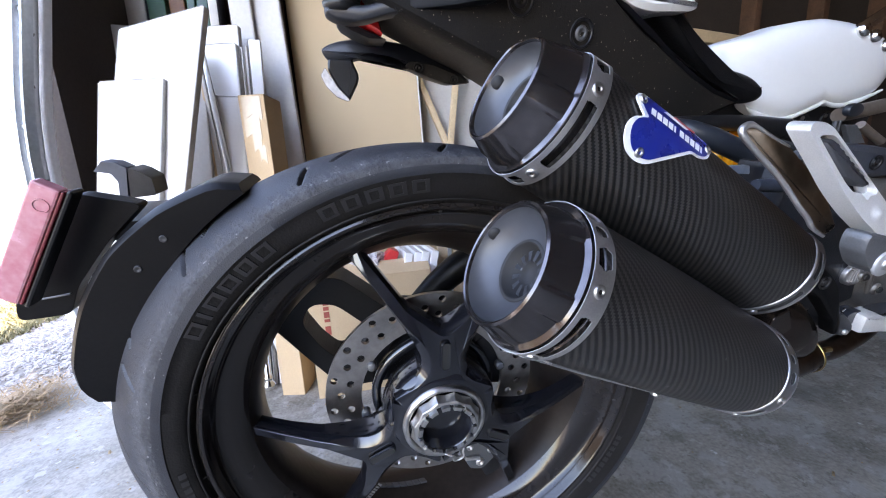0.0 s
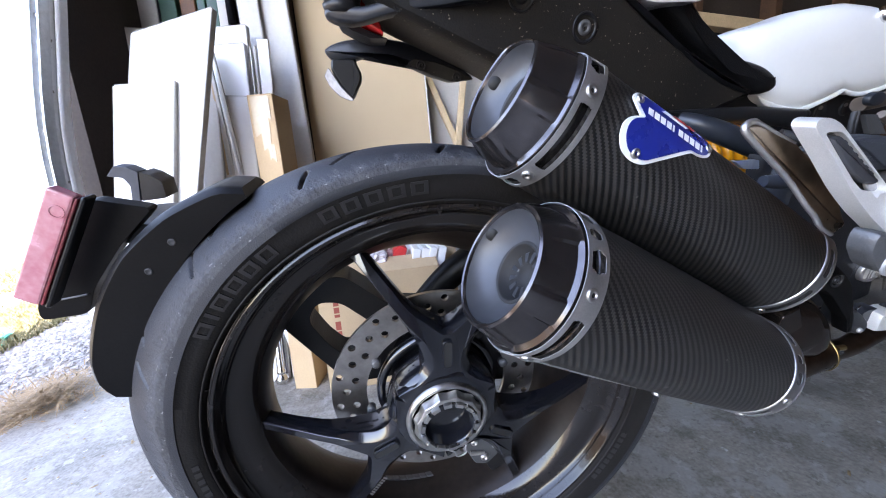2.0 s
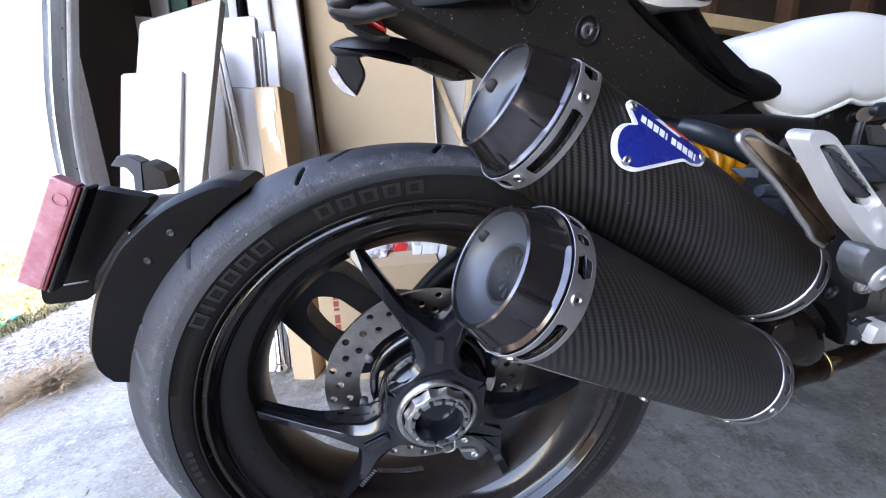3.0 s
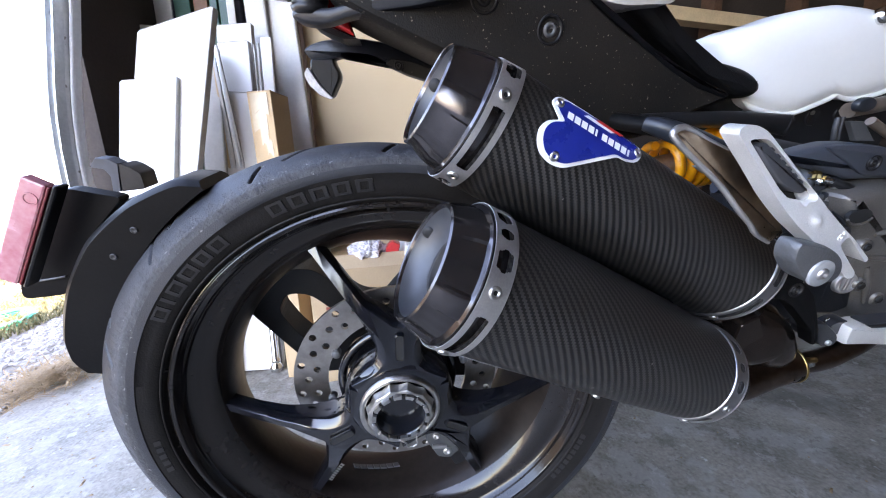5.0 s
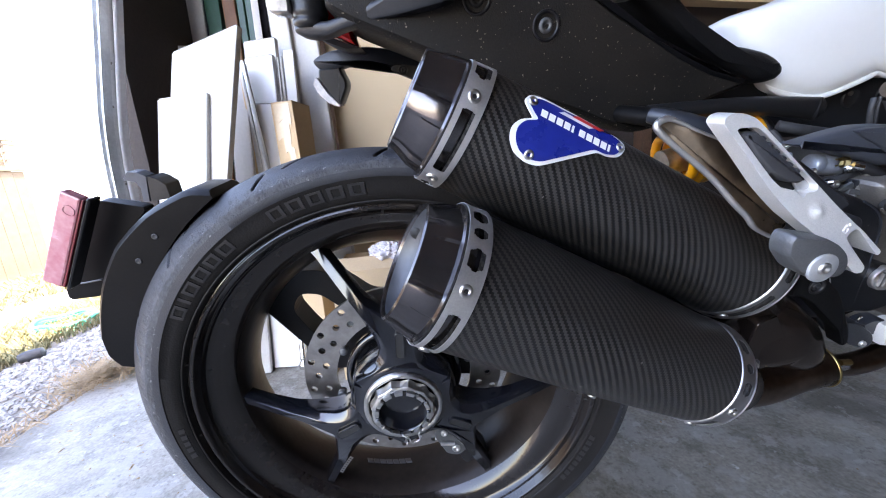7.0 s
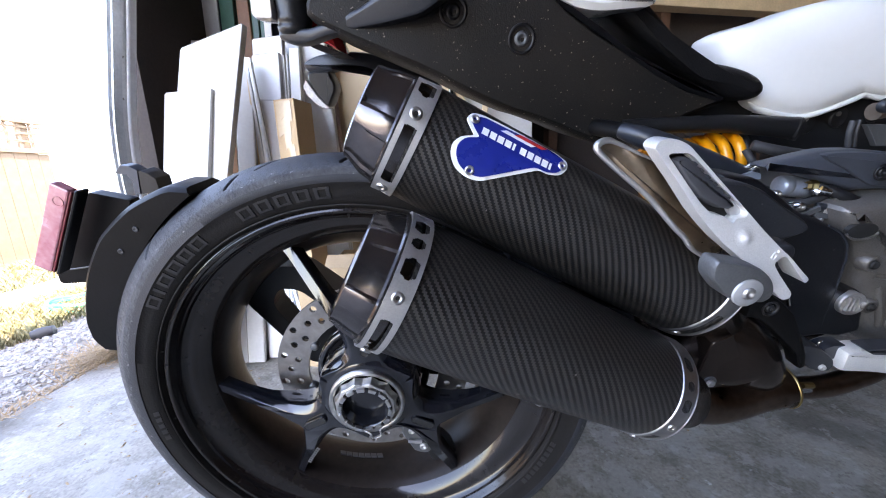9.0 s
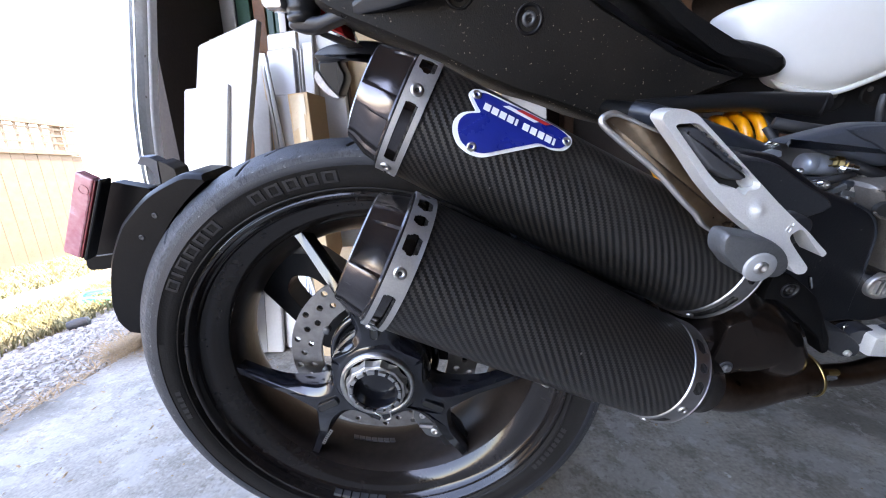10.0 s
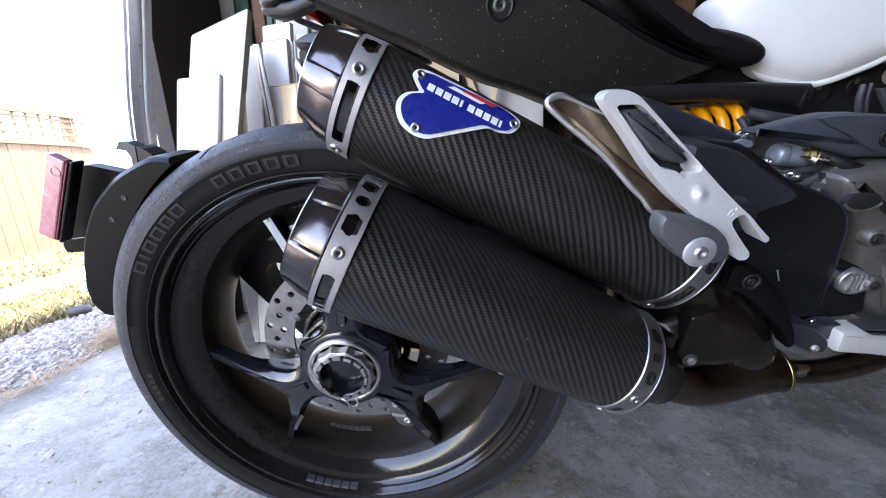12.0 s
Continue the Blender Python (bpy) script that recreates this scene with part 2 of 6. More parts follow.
M_STRAW = mat("dry_straw", (0.26, 0.175, 0.09), 0.8, vary=0.3, scale=30)
M_PATH = mat("pale_paving", (0.52, 0.51, 0.49), 0.85, bump=0.3, vary=0.12, scale=4)
M_FENCE = mat("fence_timber", (0.125, 0.088, 0.052), 0.75, bump=0.3, vary=0.2, scale=9, second=(0.19, 0.135, 0.085))
M_HOSE = mat("green_hose", (0.03, 0.24, 0.16), 0.4, vary=0.1)
M_BOARD = mat("white_laminate", (0.74, 0.73, 0.71), 0.5, vary=0.03, scale=5, bump=0.04)
M_EDGE = mat("grey_board_edge", (0.40, 0.385, 0.36), 0.6, vary=0.2, scale=22, bump=0.1)
M_OLDWHITE = mat("scuffed_white_paint", (0.60, 0.59, 0.57), 0.6, bump=0.15, vary=0.1, scale=7, fleck=(0.25, 0.23, 0.21), fleck_at=0.7, fleck_scale=30)
M_BEIGE = mat("raw_fibreboard", (0.50, 0.38, 0.24), 0.75, bump=0.1, bump_scale=400, vary=0.06, scale=3)
M_GREYBOARD = mat("pale_grey_panel", (0.46, 0.44, 0.41), 0.7, vary=0.1, scale=5)
M_CARTON = mat("brown_cardboard", (0.45, 0.32, 0.19), 0.8, bump=0.12, bump_scale=220, vary=0.1, scale=7)
M_INK = mat("carton_print", (0.28, 0.06, 0.04), 0.8, vary=0.1)
M_TAPE = mat("packing_tape", (0.47, 0.36, 0.24), 0.3, vary=0.1, coat=0.15)
M_TIMBER = mat("dark_stud_timber", (0.09, 0.045, 0.026), 0.75, bump=0.3, vary=0.4, scale=12)
M_SHEATH = mat("wall_sheathing", (0.035, 0.026, 0.022), 0.85, bump=0.2, vary=0.4, scale=4)
M_PINE = mat("pale_pine", (0.56, 0.42, 0.26), 0.7, vary=0.15, scale=15)
M_GREENCAN = mat("dark_green_paint", (0.02, 0.09, 0.055), 0.35, vary=0.2)
M_BROWNCAN = mat("brown_paint", (0.22, 0.09, 0.03), 0.45, vary=0.2)
M_JAMB = mat("weathered_jamb_paint", (0.68, 0.69, 0.70), 0.55, bump=0.2, vary=0.15, scale=9, fleck=(0.2, 0.19, 0.18), fleck_at=0.69, fleck_scale=40)
M_TRACK = mat("galvanised_track", (0.60, 0.62, 0.64), 0.34, metal=0.9, vary=0.2, scale=14)
M_NAVY = mat("navy_cloth", (0.022, 0.023, 0.034), 0.9, vary=0.3, bump=0.2)
M_BAG = mat("clear_plastic_bag", (0.42, 0.40, 0.41), 0.18, vary=0.3, scale=25, coat=0.6, second=(0.66, 0.60, 0.61))
M_REDTHING = mat("red_packet", (0.50, 0.03, 0.03), 0.4, vary=0.2)
M_CEIL = mat("ceiling_board", (0.16, 0.11, 0.075), 0.85, vary=0.2, scale=3)


# ---------------------------------------------------------------- mesh helpers
def part(name, bm, material, parent=None, label="", smooth=False, bevel=0.0, segs=2, solid=0.0):
    """Links a bmesh, or (points, faces), as one mesh object."""
    me = bpy.data.meshes.new(name)
    if isinstance(bm, tuple):
        me.from_pydata([tuple(map(float, p)) for p in bm[0]], [], [tuple(f) for f in bm[1]])
    else:
        bmesh.ops.recalc_face_normals(bm, faces=bm.faces)
        bm.to_mesh(me)
        bm.free()
    for mm in material if isinstance(material, (list, tuple)) else [material]:
        me.materials.append(mm)
    if smooth:
        me.polygons.foreach_set("use_smooth", [True] * len(me.polygons))
    ob = new(name, me)
    if parent:
        ob.parent = parent
    if label:
        ob["label"] = label
    if solid:
        s = ob.modifiers.new("thickness", "SOLIDIFY")
        s.thickness, s.offset = solid, 0
    if bevel:
        b = ob.modifiers.new("edge", "BEVEL")
        b.width, b.segments, b.limit_method, b.angle_limit = bevel, segs, "ANGLE", radians(35)
    if smooth and (bevel or not isinstance(bm, tuple)):
        me.set_sharp_from_angle(angle=radians(38))
    return ob


def box(x0, x1, y0, y1, z0, z1, bm=None):
    bm = bm or bmesh.new()
    vs = [bm.verts.new(p) for p in ((x0, y0, z0), (x1, y0, z0), (x1, y1, z0), (x0, y1, z0), (x0, y0, z1), (x1, y0, z1), (x1, y1, z1), (x0, y1, z1))]
    for f in ((0, 3, 2, 1), (4, 5, 6, 7), (0, 1, 5, 4), (1, 2, 6, 5), (2, 3, 7, 6), (3, 0, 4, 7)):
        bm.faces.new([vs[i] for i in f])
    return bm


def basis(origin, ex, hint):
    """A frame at origin whose x runs along ex and whose y lies nearest to hint."""
    ex = Vector(ex).normalized()
    e1 = (Vector(hint) - ex * ex.dot(Vector(hint))).normalized()
    e2 = e1.cross(ex)
    return Matrix(((ex.x, e1.x, e2.x, origin[0]), (ex.y, e1.y, e2.y, origin[1]), (ex.z, e1.z, e2.z, origin[2]), (0, 0, 0, 1)))


def lathe(profile, segs=96, a0=0.0, a1=360.0, m=None, closed=False):
    """Turns (s, r) pairs round the x axis of m."""
    full = abs(a1 - a0) >= 359.9
    n = segs if full else segs + 1
    pts, faces = [], []
    for i in range(n):
        a = radians(a0 + (a1 - a0) * i / segs)
        for s, r in profile:
            p = Vector((s, r * math.cos(a), r * math.sin(a)))
            pts.append(m @ p if m else p)
    k = len(profile)
    for i in range(segs):
        j = (i + 1) % n
        for q in range(k if closed else k - 1):
            w = (q + 1) % k
            faces.append((i * k + q, j * k + q, j * k + w, i * k + w))
    if not full and closed:
        faces.append(tuple(range(k)))
        faces.append(tuple(range((n - 1) * k, n * k))[::-1])
    return pts, faces


def to_bm(pf, bm=None):
    bm = bm or bmesh.new()
    vs = [bm.verts.new(p) for p in pf[0]]
    for f in pf[1]:
        try:
            bm.faces.new([vs[i] for i in f])
        except ValueError:
            pass
    return bm


def rounded(pts, r, n=4):
    """A closed outline with its corners rounded."""
    out, k = [], len(pts)
    for i in range(k):
        a, b, c = (Vector((*pts[(i + d) % k][:2], 0)) for d in (-1, 0, 1))
        d1, d2 = (a - b), (c - b)
        rr = min(r, d1.length * 0.45, d2.length * 0.45)
        p, q = b + d1.normalized() * rr, b + d2.normalized() * rr
        for t in range(n + 1):
            f = t / n
            w = p * (1 - f) ** 2 + b * 2 * f * (1 - f) + q * f * f
            out.append((w.x, w.y))
    return out


def plate(outline, y0, y1, holes=(), m=None, corner=0.0):
    """A flat piece in the xz plane, y0 to y1 thick, with holes through it."""
    bm = bmesh.new()
    loops = [rounded(outline, corner) if corner else list(outline)] + [list(h) for h in holes]
    edges = []
    for lp in loops:
        vs = [bm.verts.new((x, y0, z)) for x, z in lp]
        for i in range(len(vs)):
            edges.append(bm.edges.new((vs[i], vs[(i + 1) % len(vs)])))
    bmesh.ops.triangle_fill(bm, edges=edges, use_beauty=True)
    ext = bmesh.ops.extrude_face_region(bm, geom=list(bm.faces))
    for v in ext["geom"]:
        if isinstance(v, bmesh.types.BMVert):
            v.co.y = y1
    if m:
        bm.transform(m)
    return bm


def puff(outline, layers, m=None, about=None):
    """A padded body: the outline at each (y, fullness) in turn; less than full draws its edge inwards."""
    k = len(outline)
    cx = sum(p[0] for p in outline) / k
    cz = sum(p[1] for p in outline) / k
    reach = min(0.08, sum(math.hypot(p[0] - cx, p[1] - cz) for p in outline) / k)
    area = sum(outline[i][0] * outline[(i + 1) % k][1] - outline[(i + 1) % k][0] * outline[i][1] for i in range(k))
    turn = 1 if area > 0 else -1
    inward = []
    for i in range(k):
        a, b = outline[i - 1], outline[(i + 1) % k]
        ln = math.hypot(b[0] - a[0], b[1] - a[1]) or 1
        inward.append((-(b[1] - a[1]) / ln * turn, (b[0] - a[0]) / ln * turn))
    pts, faces = [], []
    for y, s in layers:
        d = (1 - s) * reach
        if about:
            pts += [(about[0] + (x - about[0]) * s, y, about[1] + (z - about[1]) * s) for x, z in outline]
        else:
            pts += [(x + n[0] * d, y, z + n[1] * d) for (x, z), n in zip(outline, inward)]
    for l in range(len(layers) - 1):
        for i in range(k):
            j = (i + 1) % k
            faces.append((l * k + i, l * k + j, (l + 1) * k + j, (l + 1) * k + i))
    faces.append(tuple(range(k))[::-1])
    faces.append(tuple(range((len(layers) - 1) * k, len(layers) * k)))
    if m:
        pts = [m @ Vector(p) for p in pts]
    return to_bm((pts, faces))


def tube(path, r, segs=14, m=None, cap=True, smooth=4):
    """A round bar along a smooth line through the points; r is one radius or one for each point."""
    P = [Vector(p) for p in path]
    R = list(r) if isinstance(r, (list, tuple)) else [r] * len(P)
    if smooth and len(P) > 2:
        Q, S = [], []
        for i in range(len(P) - 1):
            p0, p1, p2, p3 = P[max(i - 1, 0)], P[i], P[i + 1], P[min(i + 2, len(P) - 1)]
            for t in range(smooth):
                f = t / smooth
                Q.append(0.5 * ((2 * p1) + (p2 - p0) * f + (2 * p0 - 5 * p1 + 4 * p2 - p3) * f * f + (3 * p1 - p0 - 3 * p2 + p3) * f ** 3))
                S.append(R[i] + (R[i + 1] - R[i]) * f)
        P, R = Q + [P[-1]], S + [R[-1]]
    pts, faces = [], []
    up = Vector((0, 0, 1))
    for i, p in enumerate(P):
        d = (P[min(i + 1, len(P) - 1)] - P[max(i - 1, 0)]).normalized()
        e1 = d.cross(up)
        if e1.length < 1e-3:
            e1 = d.cross(Vector((0, 1, 0)))
        e1.normalize()
        e2 = e1.cross(d).normalized()
        up = e2
        for k in range(segs):
            a = 2 * math.pi * k / segs
            q = p + (e1 * math.cos(a) + e2 * math.sin(a)) * R[i]
            pts.append(m @ q if m else q)
    for i in range(len(P) - 1):
        for k in range(segs):
            j = (k + 1) % segs
            faces.append((i * segs + k, i * segs + j, (i + 1) * segs + j, (i + 1) * segs + k))
    if cap:
        faces += [tuple(range(segs))[::-1], tuple(range((len(P) - 1) * segs, len(P) * segs))]
    return pts, faces


def thing(name, label, category, m=None, group="", kind=""):
    ob = new(name)
    if m:
        ob.matrix_world = m
    return tagged(ob, label, category, group, kind)


# ---------------------------------------------------------------- the motorcycle
BIKE = thing("motorcycle", "white and black sports motorcycle with twin carbon silencers, parked on concrete", "motorcycle", pose(0.0683, 0.4977, 0.004, 11.53, 0, 0))
AXLE = 0.316


def wp(r, a, y):
    """A point of the wheel: radius, degrees from the front, across."""
    return Vector((r * math.cos(radians(a)), y, AXLE + r * math.sin(radians(a))))


WHEEL_M = basis((0, 0, AXLE), (0, 1, 0), (1, 0, 0))   # x of this frame runs along the axle


def turned(profile, segs=128, a0=0.0, a1=360.0, closed=False):
    """(across, radius) pairs turned about the axle."""
    pts, faces = [], []
    full = abs(a1 - a0) > 359
    n = segs if full else segs + 1
    k = len(profile)
    for i in range(n):
        a = a0 + (a1 - a0) * i / segs
        pts += [wp(r, a, y) for y, r in profile]
    for i in range(segs):
        j = (i + 1) % n
        for q in range(k if closed else k - 1):
            w = (q + 1) % k
            faces.append((i * k + q, i * k + w, j * k + w, j * k + q))
    if not full and closed:
        faces += [tuple(range(k)), tuple(range((n - 1) * k, n * k))[::-1]]
    return pts, faces


def off_true(p):
    """The inner half of the rim sits a little skew behind the spokes, as the tyre does."""
    d = min(0.08, max(0.0, p.y + 0.04))
    return Vector((p.x - 0.36 * d, p.y, p.z - 0.26 * d))


def make_wheel():
    near = [(-0.078, 0.247), (-0.0835, 0.2455), (-0.0848, 0.2430), (-0.0842, 0.2405), (-0.0815, 0.2388), (-0.0780, 0.2380), (-0.0765, 0.2368), (-0.0740, 0.2362), (-0.0700, 0.2348), (-0.0670, 0.2325), (-0.0650, 0.2285), (-0.0625, 0.2235), (-0.0590, 0.2180), (-0.0540, 0.2125), (-0.0490, 0.2088)]
    wheel = part("rear_wheel", turned(near, 160), M_DISH, BIKE, "gloss black cast rear wheel with three forked spokes", smooth=True)
    wheel.data.set_sharp_from_angle(angle=radians(30))
    pts, faces = turned([(-0.0490, 0.2088), (-0.0420, 0.2045), (-0.0340, 0.2005), (-0.020, 0.1955), (0.0, 0.1920), (0.02, 0.1900), (0.038, 0.1930), (0.055, 0.204), (0.074, 0.232), (0.083, 0.236), (0.083, 0.247)], 128)
    part("barrel", ([off_true(p) for p in pts], faces), M_DUSTY, wheel, "dusty brown inner rim barrel", smooth=True)
    make_tyre(wheel)
    # hub with three forked spokes
    part("hub", turned([(-0.0885, 0.0), (-0.0885, 0.045), (-0.0875, 0.0500), (-0.0858, 0.0545), (-0.0815, 0.0605), (-0.074, 0.0650), (-0.056, 0.0668), (-0.046, 0.0660), (-0.040, 0.058), (0.03, 0.055), (0.06, 0.04), (0.06, 0.0)], 96), M_GLOSS, wheel, smooth=True)
    for k in range(3):
        part("spoke", forked_spoke(87 + 120 * k), M_GLOSS, wheel, smooth=True).data.set_sharp_from_angle(angle=radians(24))
        # slot on the face of each root: raised lip, black plate painting its shade
        c = 87 + 120 * k
        mm = Matrix.Translation(wp(0.0755, c, 0)) @ Matrix.Rotation(-radians(c), 4, "Y") @ pose(0, 0, 0, 0, 0, 3.4)
        slot = lambda q: rounded([(-0.0150 - q, -0.0042 - q), (0.0150 + q, -0.0042 - q), (0.0150 + q, 0.0042 + q), (-0.0150 - q, 0.0042 + q)], 0.004 + q)
        part("pocket_lip", plate(slot(0.0016), -0.0867, -0.0835, [slot(0.0)], m=mm), M_GLOSS, wheel, bevel=0.0005)
        part("pocket", plate(slot(0.0), -0.0861, -0.0835, m=mm), M_HOLE, wheel)
    # small cast figures on the flank of one arm, as plain bars
    for i in range(8):
        part("cast_mark", box(-0.0012, 0.0012, -0.0006, 0.0, -0.0024, 0.0024), M_DISC, wheel).matrix_local = Matrix.Translation(wp(0.118 + i * 0.0052, 228.5 + i * 0.35, -0.0772 + 0.0011 * i)) @ Matrix.Rotation(-radians(229), 4, "Y")
    # axle nut, a castle nut in a washer
    part("washer", turned([(-0.086, 0.040), (-0.0925, 0.041), (-0.0945, 0.0430), (-0.0935, 0.0465), (-0.086, 0.0475)], 64), M_NUT, wheel, smooth=True)
    bm = bmesh.new()
    outer = [wp(0.0408 if i % 2 else 0.0375, i * 15, -0.0925) for i in range(24)]
    top = [wp(0.0370 if i % 2 else 0.0352, i * 15, -0.1015) for i in range(24)]
    inn = [wp(0.0325, i * 15, -0.1025) for i in range(24)]
    rows = [[bm.verts.new(p) for p in rw] for rw in (outer, top, inn)]
    for a_, b_ in zip(rows, rows[1:]):
        for i in range(24):
            bm.faces.new((a_[i], a_[(i + 1) % 24], b_[(i + 1) % 24], b_[i]))
    part("axle_nut", bm, M_NUT, wheel, "zinc-plated castle axle nut", bevel=0.0006)
    part("axle_tube", turned([(-0.1020, 0.0330), (-0.1035, 0.0315), (-0.1030, 0.0285), (-0.1010, 0.0268), (0.02, 0.0262), (0.055, 0.0)], 64), M_GLOSS, wheel, "hollow dark axle", smooth=True)
    for i in range(14):
        a = i * 360 / 14 + 8
        part("castle_tooth", turned([(-0.1015, 0.0278), (-0.1062, 0.0282), (-0.1062, 0.0322), (-0.1015, 0.0332)], 4, a, a + 17, closed=True), M_NUT, wheel)
    part("retaining_clip", tube([wp(0.030, 262, -0.106), wp(0.034, 276, -0.108), wp(0.0405, 278, -0.108), wp(0.043, 286, -0.107), wp(0.0405, 294, -0.108), wp(0.034, 298, -0.108), wp(0.0310, 303, -0.1075)], 0.0010, 8), M_STEEL, wheel, smooth=True)
    # perforated disc on a dark carrier
    hole = lambda r, a, q: [(r * math.cos(radians(a)) + q * math.cos(2 * math.pi * i / 10), AXLE + r * math.sin(radians(a)) + q * math.sin(2 * math.pi * i / 10)) for i in range(10)]
    ringpts = lambda r, n: [(r * math.cos(2 * math.pi * i / n), AXLE + r * math.sin(2 * math.pi * i / n)) for i in range(n)]
    hs = [ringpts(0.0900, 48)] + [hole((0.1235, 0.1040, 0.1135)[i % 3], i // 3 * 20 + (0, 1.5, 10)[i % 3] + 4, 0.0046) for i in range(54)]
    part("brake_disc", plate(ringpts(0.1315, 96), -0.034, -0.029, hs), M_DISC, wheel, "drilled steel brake disc")
    part("disc_carrier", turned([(-0.031, 0.078), (-0.037, 0.076), (-0.037, 0.068), (-0.026, 0.066), (-0.026, 0.078)], 64, closed=True), M_GLOSS, wheel, smooth=True)
    for i in range(8):
        part("disc_bobbin", turned_at(0.0885, i * 45 + 12, -0.040, 0.0055, 0.010), M_BRACKET, wheel, smooth=True)
    # stick-on weights on the rim
    for y, r, a0, n, st in ((-0.0735, 0.2362, 246, 6, 3.3), (0.004, 0.1925, 250, 7, 3.1)):
        for i in range(n):
            a = a0 + i * st
            pts, faces = turned([(y - 0.0042, r - 0.0030), (y + 0.0042, r - 0.0030), (y + 0.0050, r + 0.001), (y - 0.0050, r + 0.001)], 2, a, a + st * 0.84, closed=True)
            part("balance_weight", ([off_true(p) for p in pts], faces), M_WEIGHT, wheel)
    part("valve", tube([wp(0.203, 26, -0.03), wp(0.190, 25, -0.050)], 0.004, 10), M_STEEL, wheel, smooth=True)
    # raised marks on the sidewall, as plain blocks
    def stroke(a0, a1, r0, r1):
        y0, y1 = (float(np.interp(r, (0.247, 0.254, 0.263, 0.272, 0.280), (-0.082, -0.0875, -0.0905, -0.0918, -0.0912))) - 0.0010 for r in (r0, r1))
        return turned([(y0, r0), (y1, r1), (y1 + 0.003, r1), (y0 + 0.003, r0)], max(2, int((a1 - a0) / 1.0)), a0, a1, closed=True)
    def glyph(a, w, kind):
        bm = bmesh.new()
        s = 0.42
        r0, r1, t = 0.2575, 0.2695, 0.0021
        if kind == "bar":
            to_bm(stroke(a - w / 2 - s, a - w / 2 + s, r0, r1), bm)
        else:
            to_bm(stroke(a - w, a, r0, r0 + t), bm)
            to_bm(stroke(a - w, a, r1 - t, r1), bm)
            to_bm(stroke(a - w, a - w + 2 * s, r0 + t, r1 - t), bm)
            to_bm(stroke(a - 2 * s, a, r0 + t, r1 - t), bm)
        part("sidewall_mark", bm, M_LETTER, wheel)
    a = 146.8
    for kind, w in (("frame", 3.5), ("bar", 1.6), ("frame", 3.5), ("frame", 3.5), ("frame", 3.2), ("frame", 3.5)):
        glyph(a, w, kind)
        a -= w + 0.95
    a = 113.0
    for kind in ("frame",) * 5:
        glyph(a, 3.4, kind)
        a -= 4.45
    for a0, n, r in ((322, 9, 0.2535), (180, 5, 0.258)):
        for i in range(n):
            part("sidewall_bar", stroke(a0 + i * 2.1, a0 + i * 2.1 + 1.4, r, r + 0.006), M_LETTER, wheel)
    # bead line
    part("bead_ring", turned([(-0.0875, 0.2510), (-0.0888, 0.2500), (-0.0880, 0.2488), (-0.086, 0.2485)], 128), M_SIDE, wheel, smooth=True)
    return wheel


def turned_at(r, a, y, rad, length):
    m = basis(wp(r, a, y), (0, 1, 0), (1, 0, 0))
    return lathe([(0, 0), (0, rad * 0.8), (rad * 0.2, rad), (length, rad), (length, 0)], 14, m=m)


def forked_spoke(c):
    """A cast Y at c degrees: a broad root that fills a third of the hub, a rounded crotch and two arms that sink towards the rim."""
    half = [(0.1060, 0.0), (0.1301, 0.0362), (0.1475, 0.0500), (0.1647, 0.0633), (0.1890, 0.0825), (0.2085, 0.0930), (0.1955, 0.1105), (0.1798, 0.0945), (0.1553, 0.0757), (0.1370, 0.0625), (0.1199, 0.0498), (0.0960, 0.0345), (0.0800, 0.0268), (0.0690, 0.0250), (0.0580, 0.0285), (0.0460, 0.0385), (0.0345, 0.0595), (0.0200, 0.0345)]
    lip = rounded(half + [(u, -v) for u, v in half[:0:-1]], 0.007, 4)
    k = len(lip)
    R, FACE, DEPTH = (0.02, 0.062, 0.085, 0.110, 0.140, 0.170, 0.200, 0.225), (-0.0862, -0.0862, -0.0850, -0.0800, -0.0715, -0.0610, -0.0500, -0.0420), (0.044, 0.042, 0.038, 0.030, 0.022, 0.019, 0.018, 0.022)
    turn = Matrix.Rotation(-radians(c), 4, "Y")
    bm = bmesh.new()

    def ring(inset, drop, back=0.0):
        """The outline drawn inwards, its edge lowered below the face."""
        row = []
        for i, (u, v) in enumerate(lip):
            (a, b), (p, q) = lip[i - 1], lip[(i + 1) % k]
            n = Vector((q - b, a - p)).normalized()
            r = math.hypot(u, v)
            y = float(np.interp(r, R, FACE)) + drop + back * float(np.interp(r, R, DEPTH))
            cut = inset * float(np.interp(u, (0.020, 0.044, 0.056, 0.066, 0.088, 0.115, 0.150), (0.0010, 0.0030, 0.0075, 0.0105, 0.0100, 0.0042, 0.0030)))
            row.append(bm.verts.new(turn @ Vector((u + n.x * cut, y, v + n.y * cut)) + Vector((0, 0, AXLE))))
        return row
    area = sum(lip[i][0] * lip[(i + 1) % k][1] - lip[(i + 1) % k][0] * lip[i][1] for i in range(k))
    g = -1 if area > 0 else 1
    rows = [ring(g * 1.0, 0.0), ring(g * 0.88, 0.0004), ring(g * 0.10, 0.0072), ring(0.0, 0.0098), ring(0.0, 0.0, 1.0)]
    for a, b in zip(rows, rows[1:]):
        for i in range(k):
            bm.faces.new((a[i], a[(i + 1) % k], b[(i + 1) % k], b[i]))
    tris = tessellate_polygon([[Vector((u, v, 0)) for u, v in lip]])
    for row in (rows[0], rows[-1]):
        for tri in tris:
            bm.faces.new([row[i] for i in tri])
    return bm


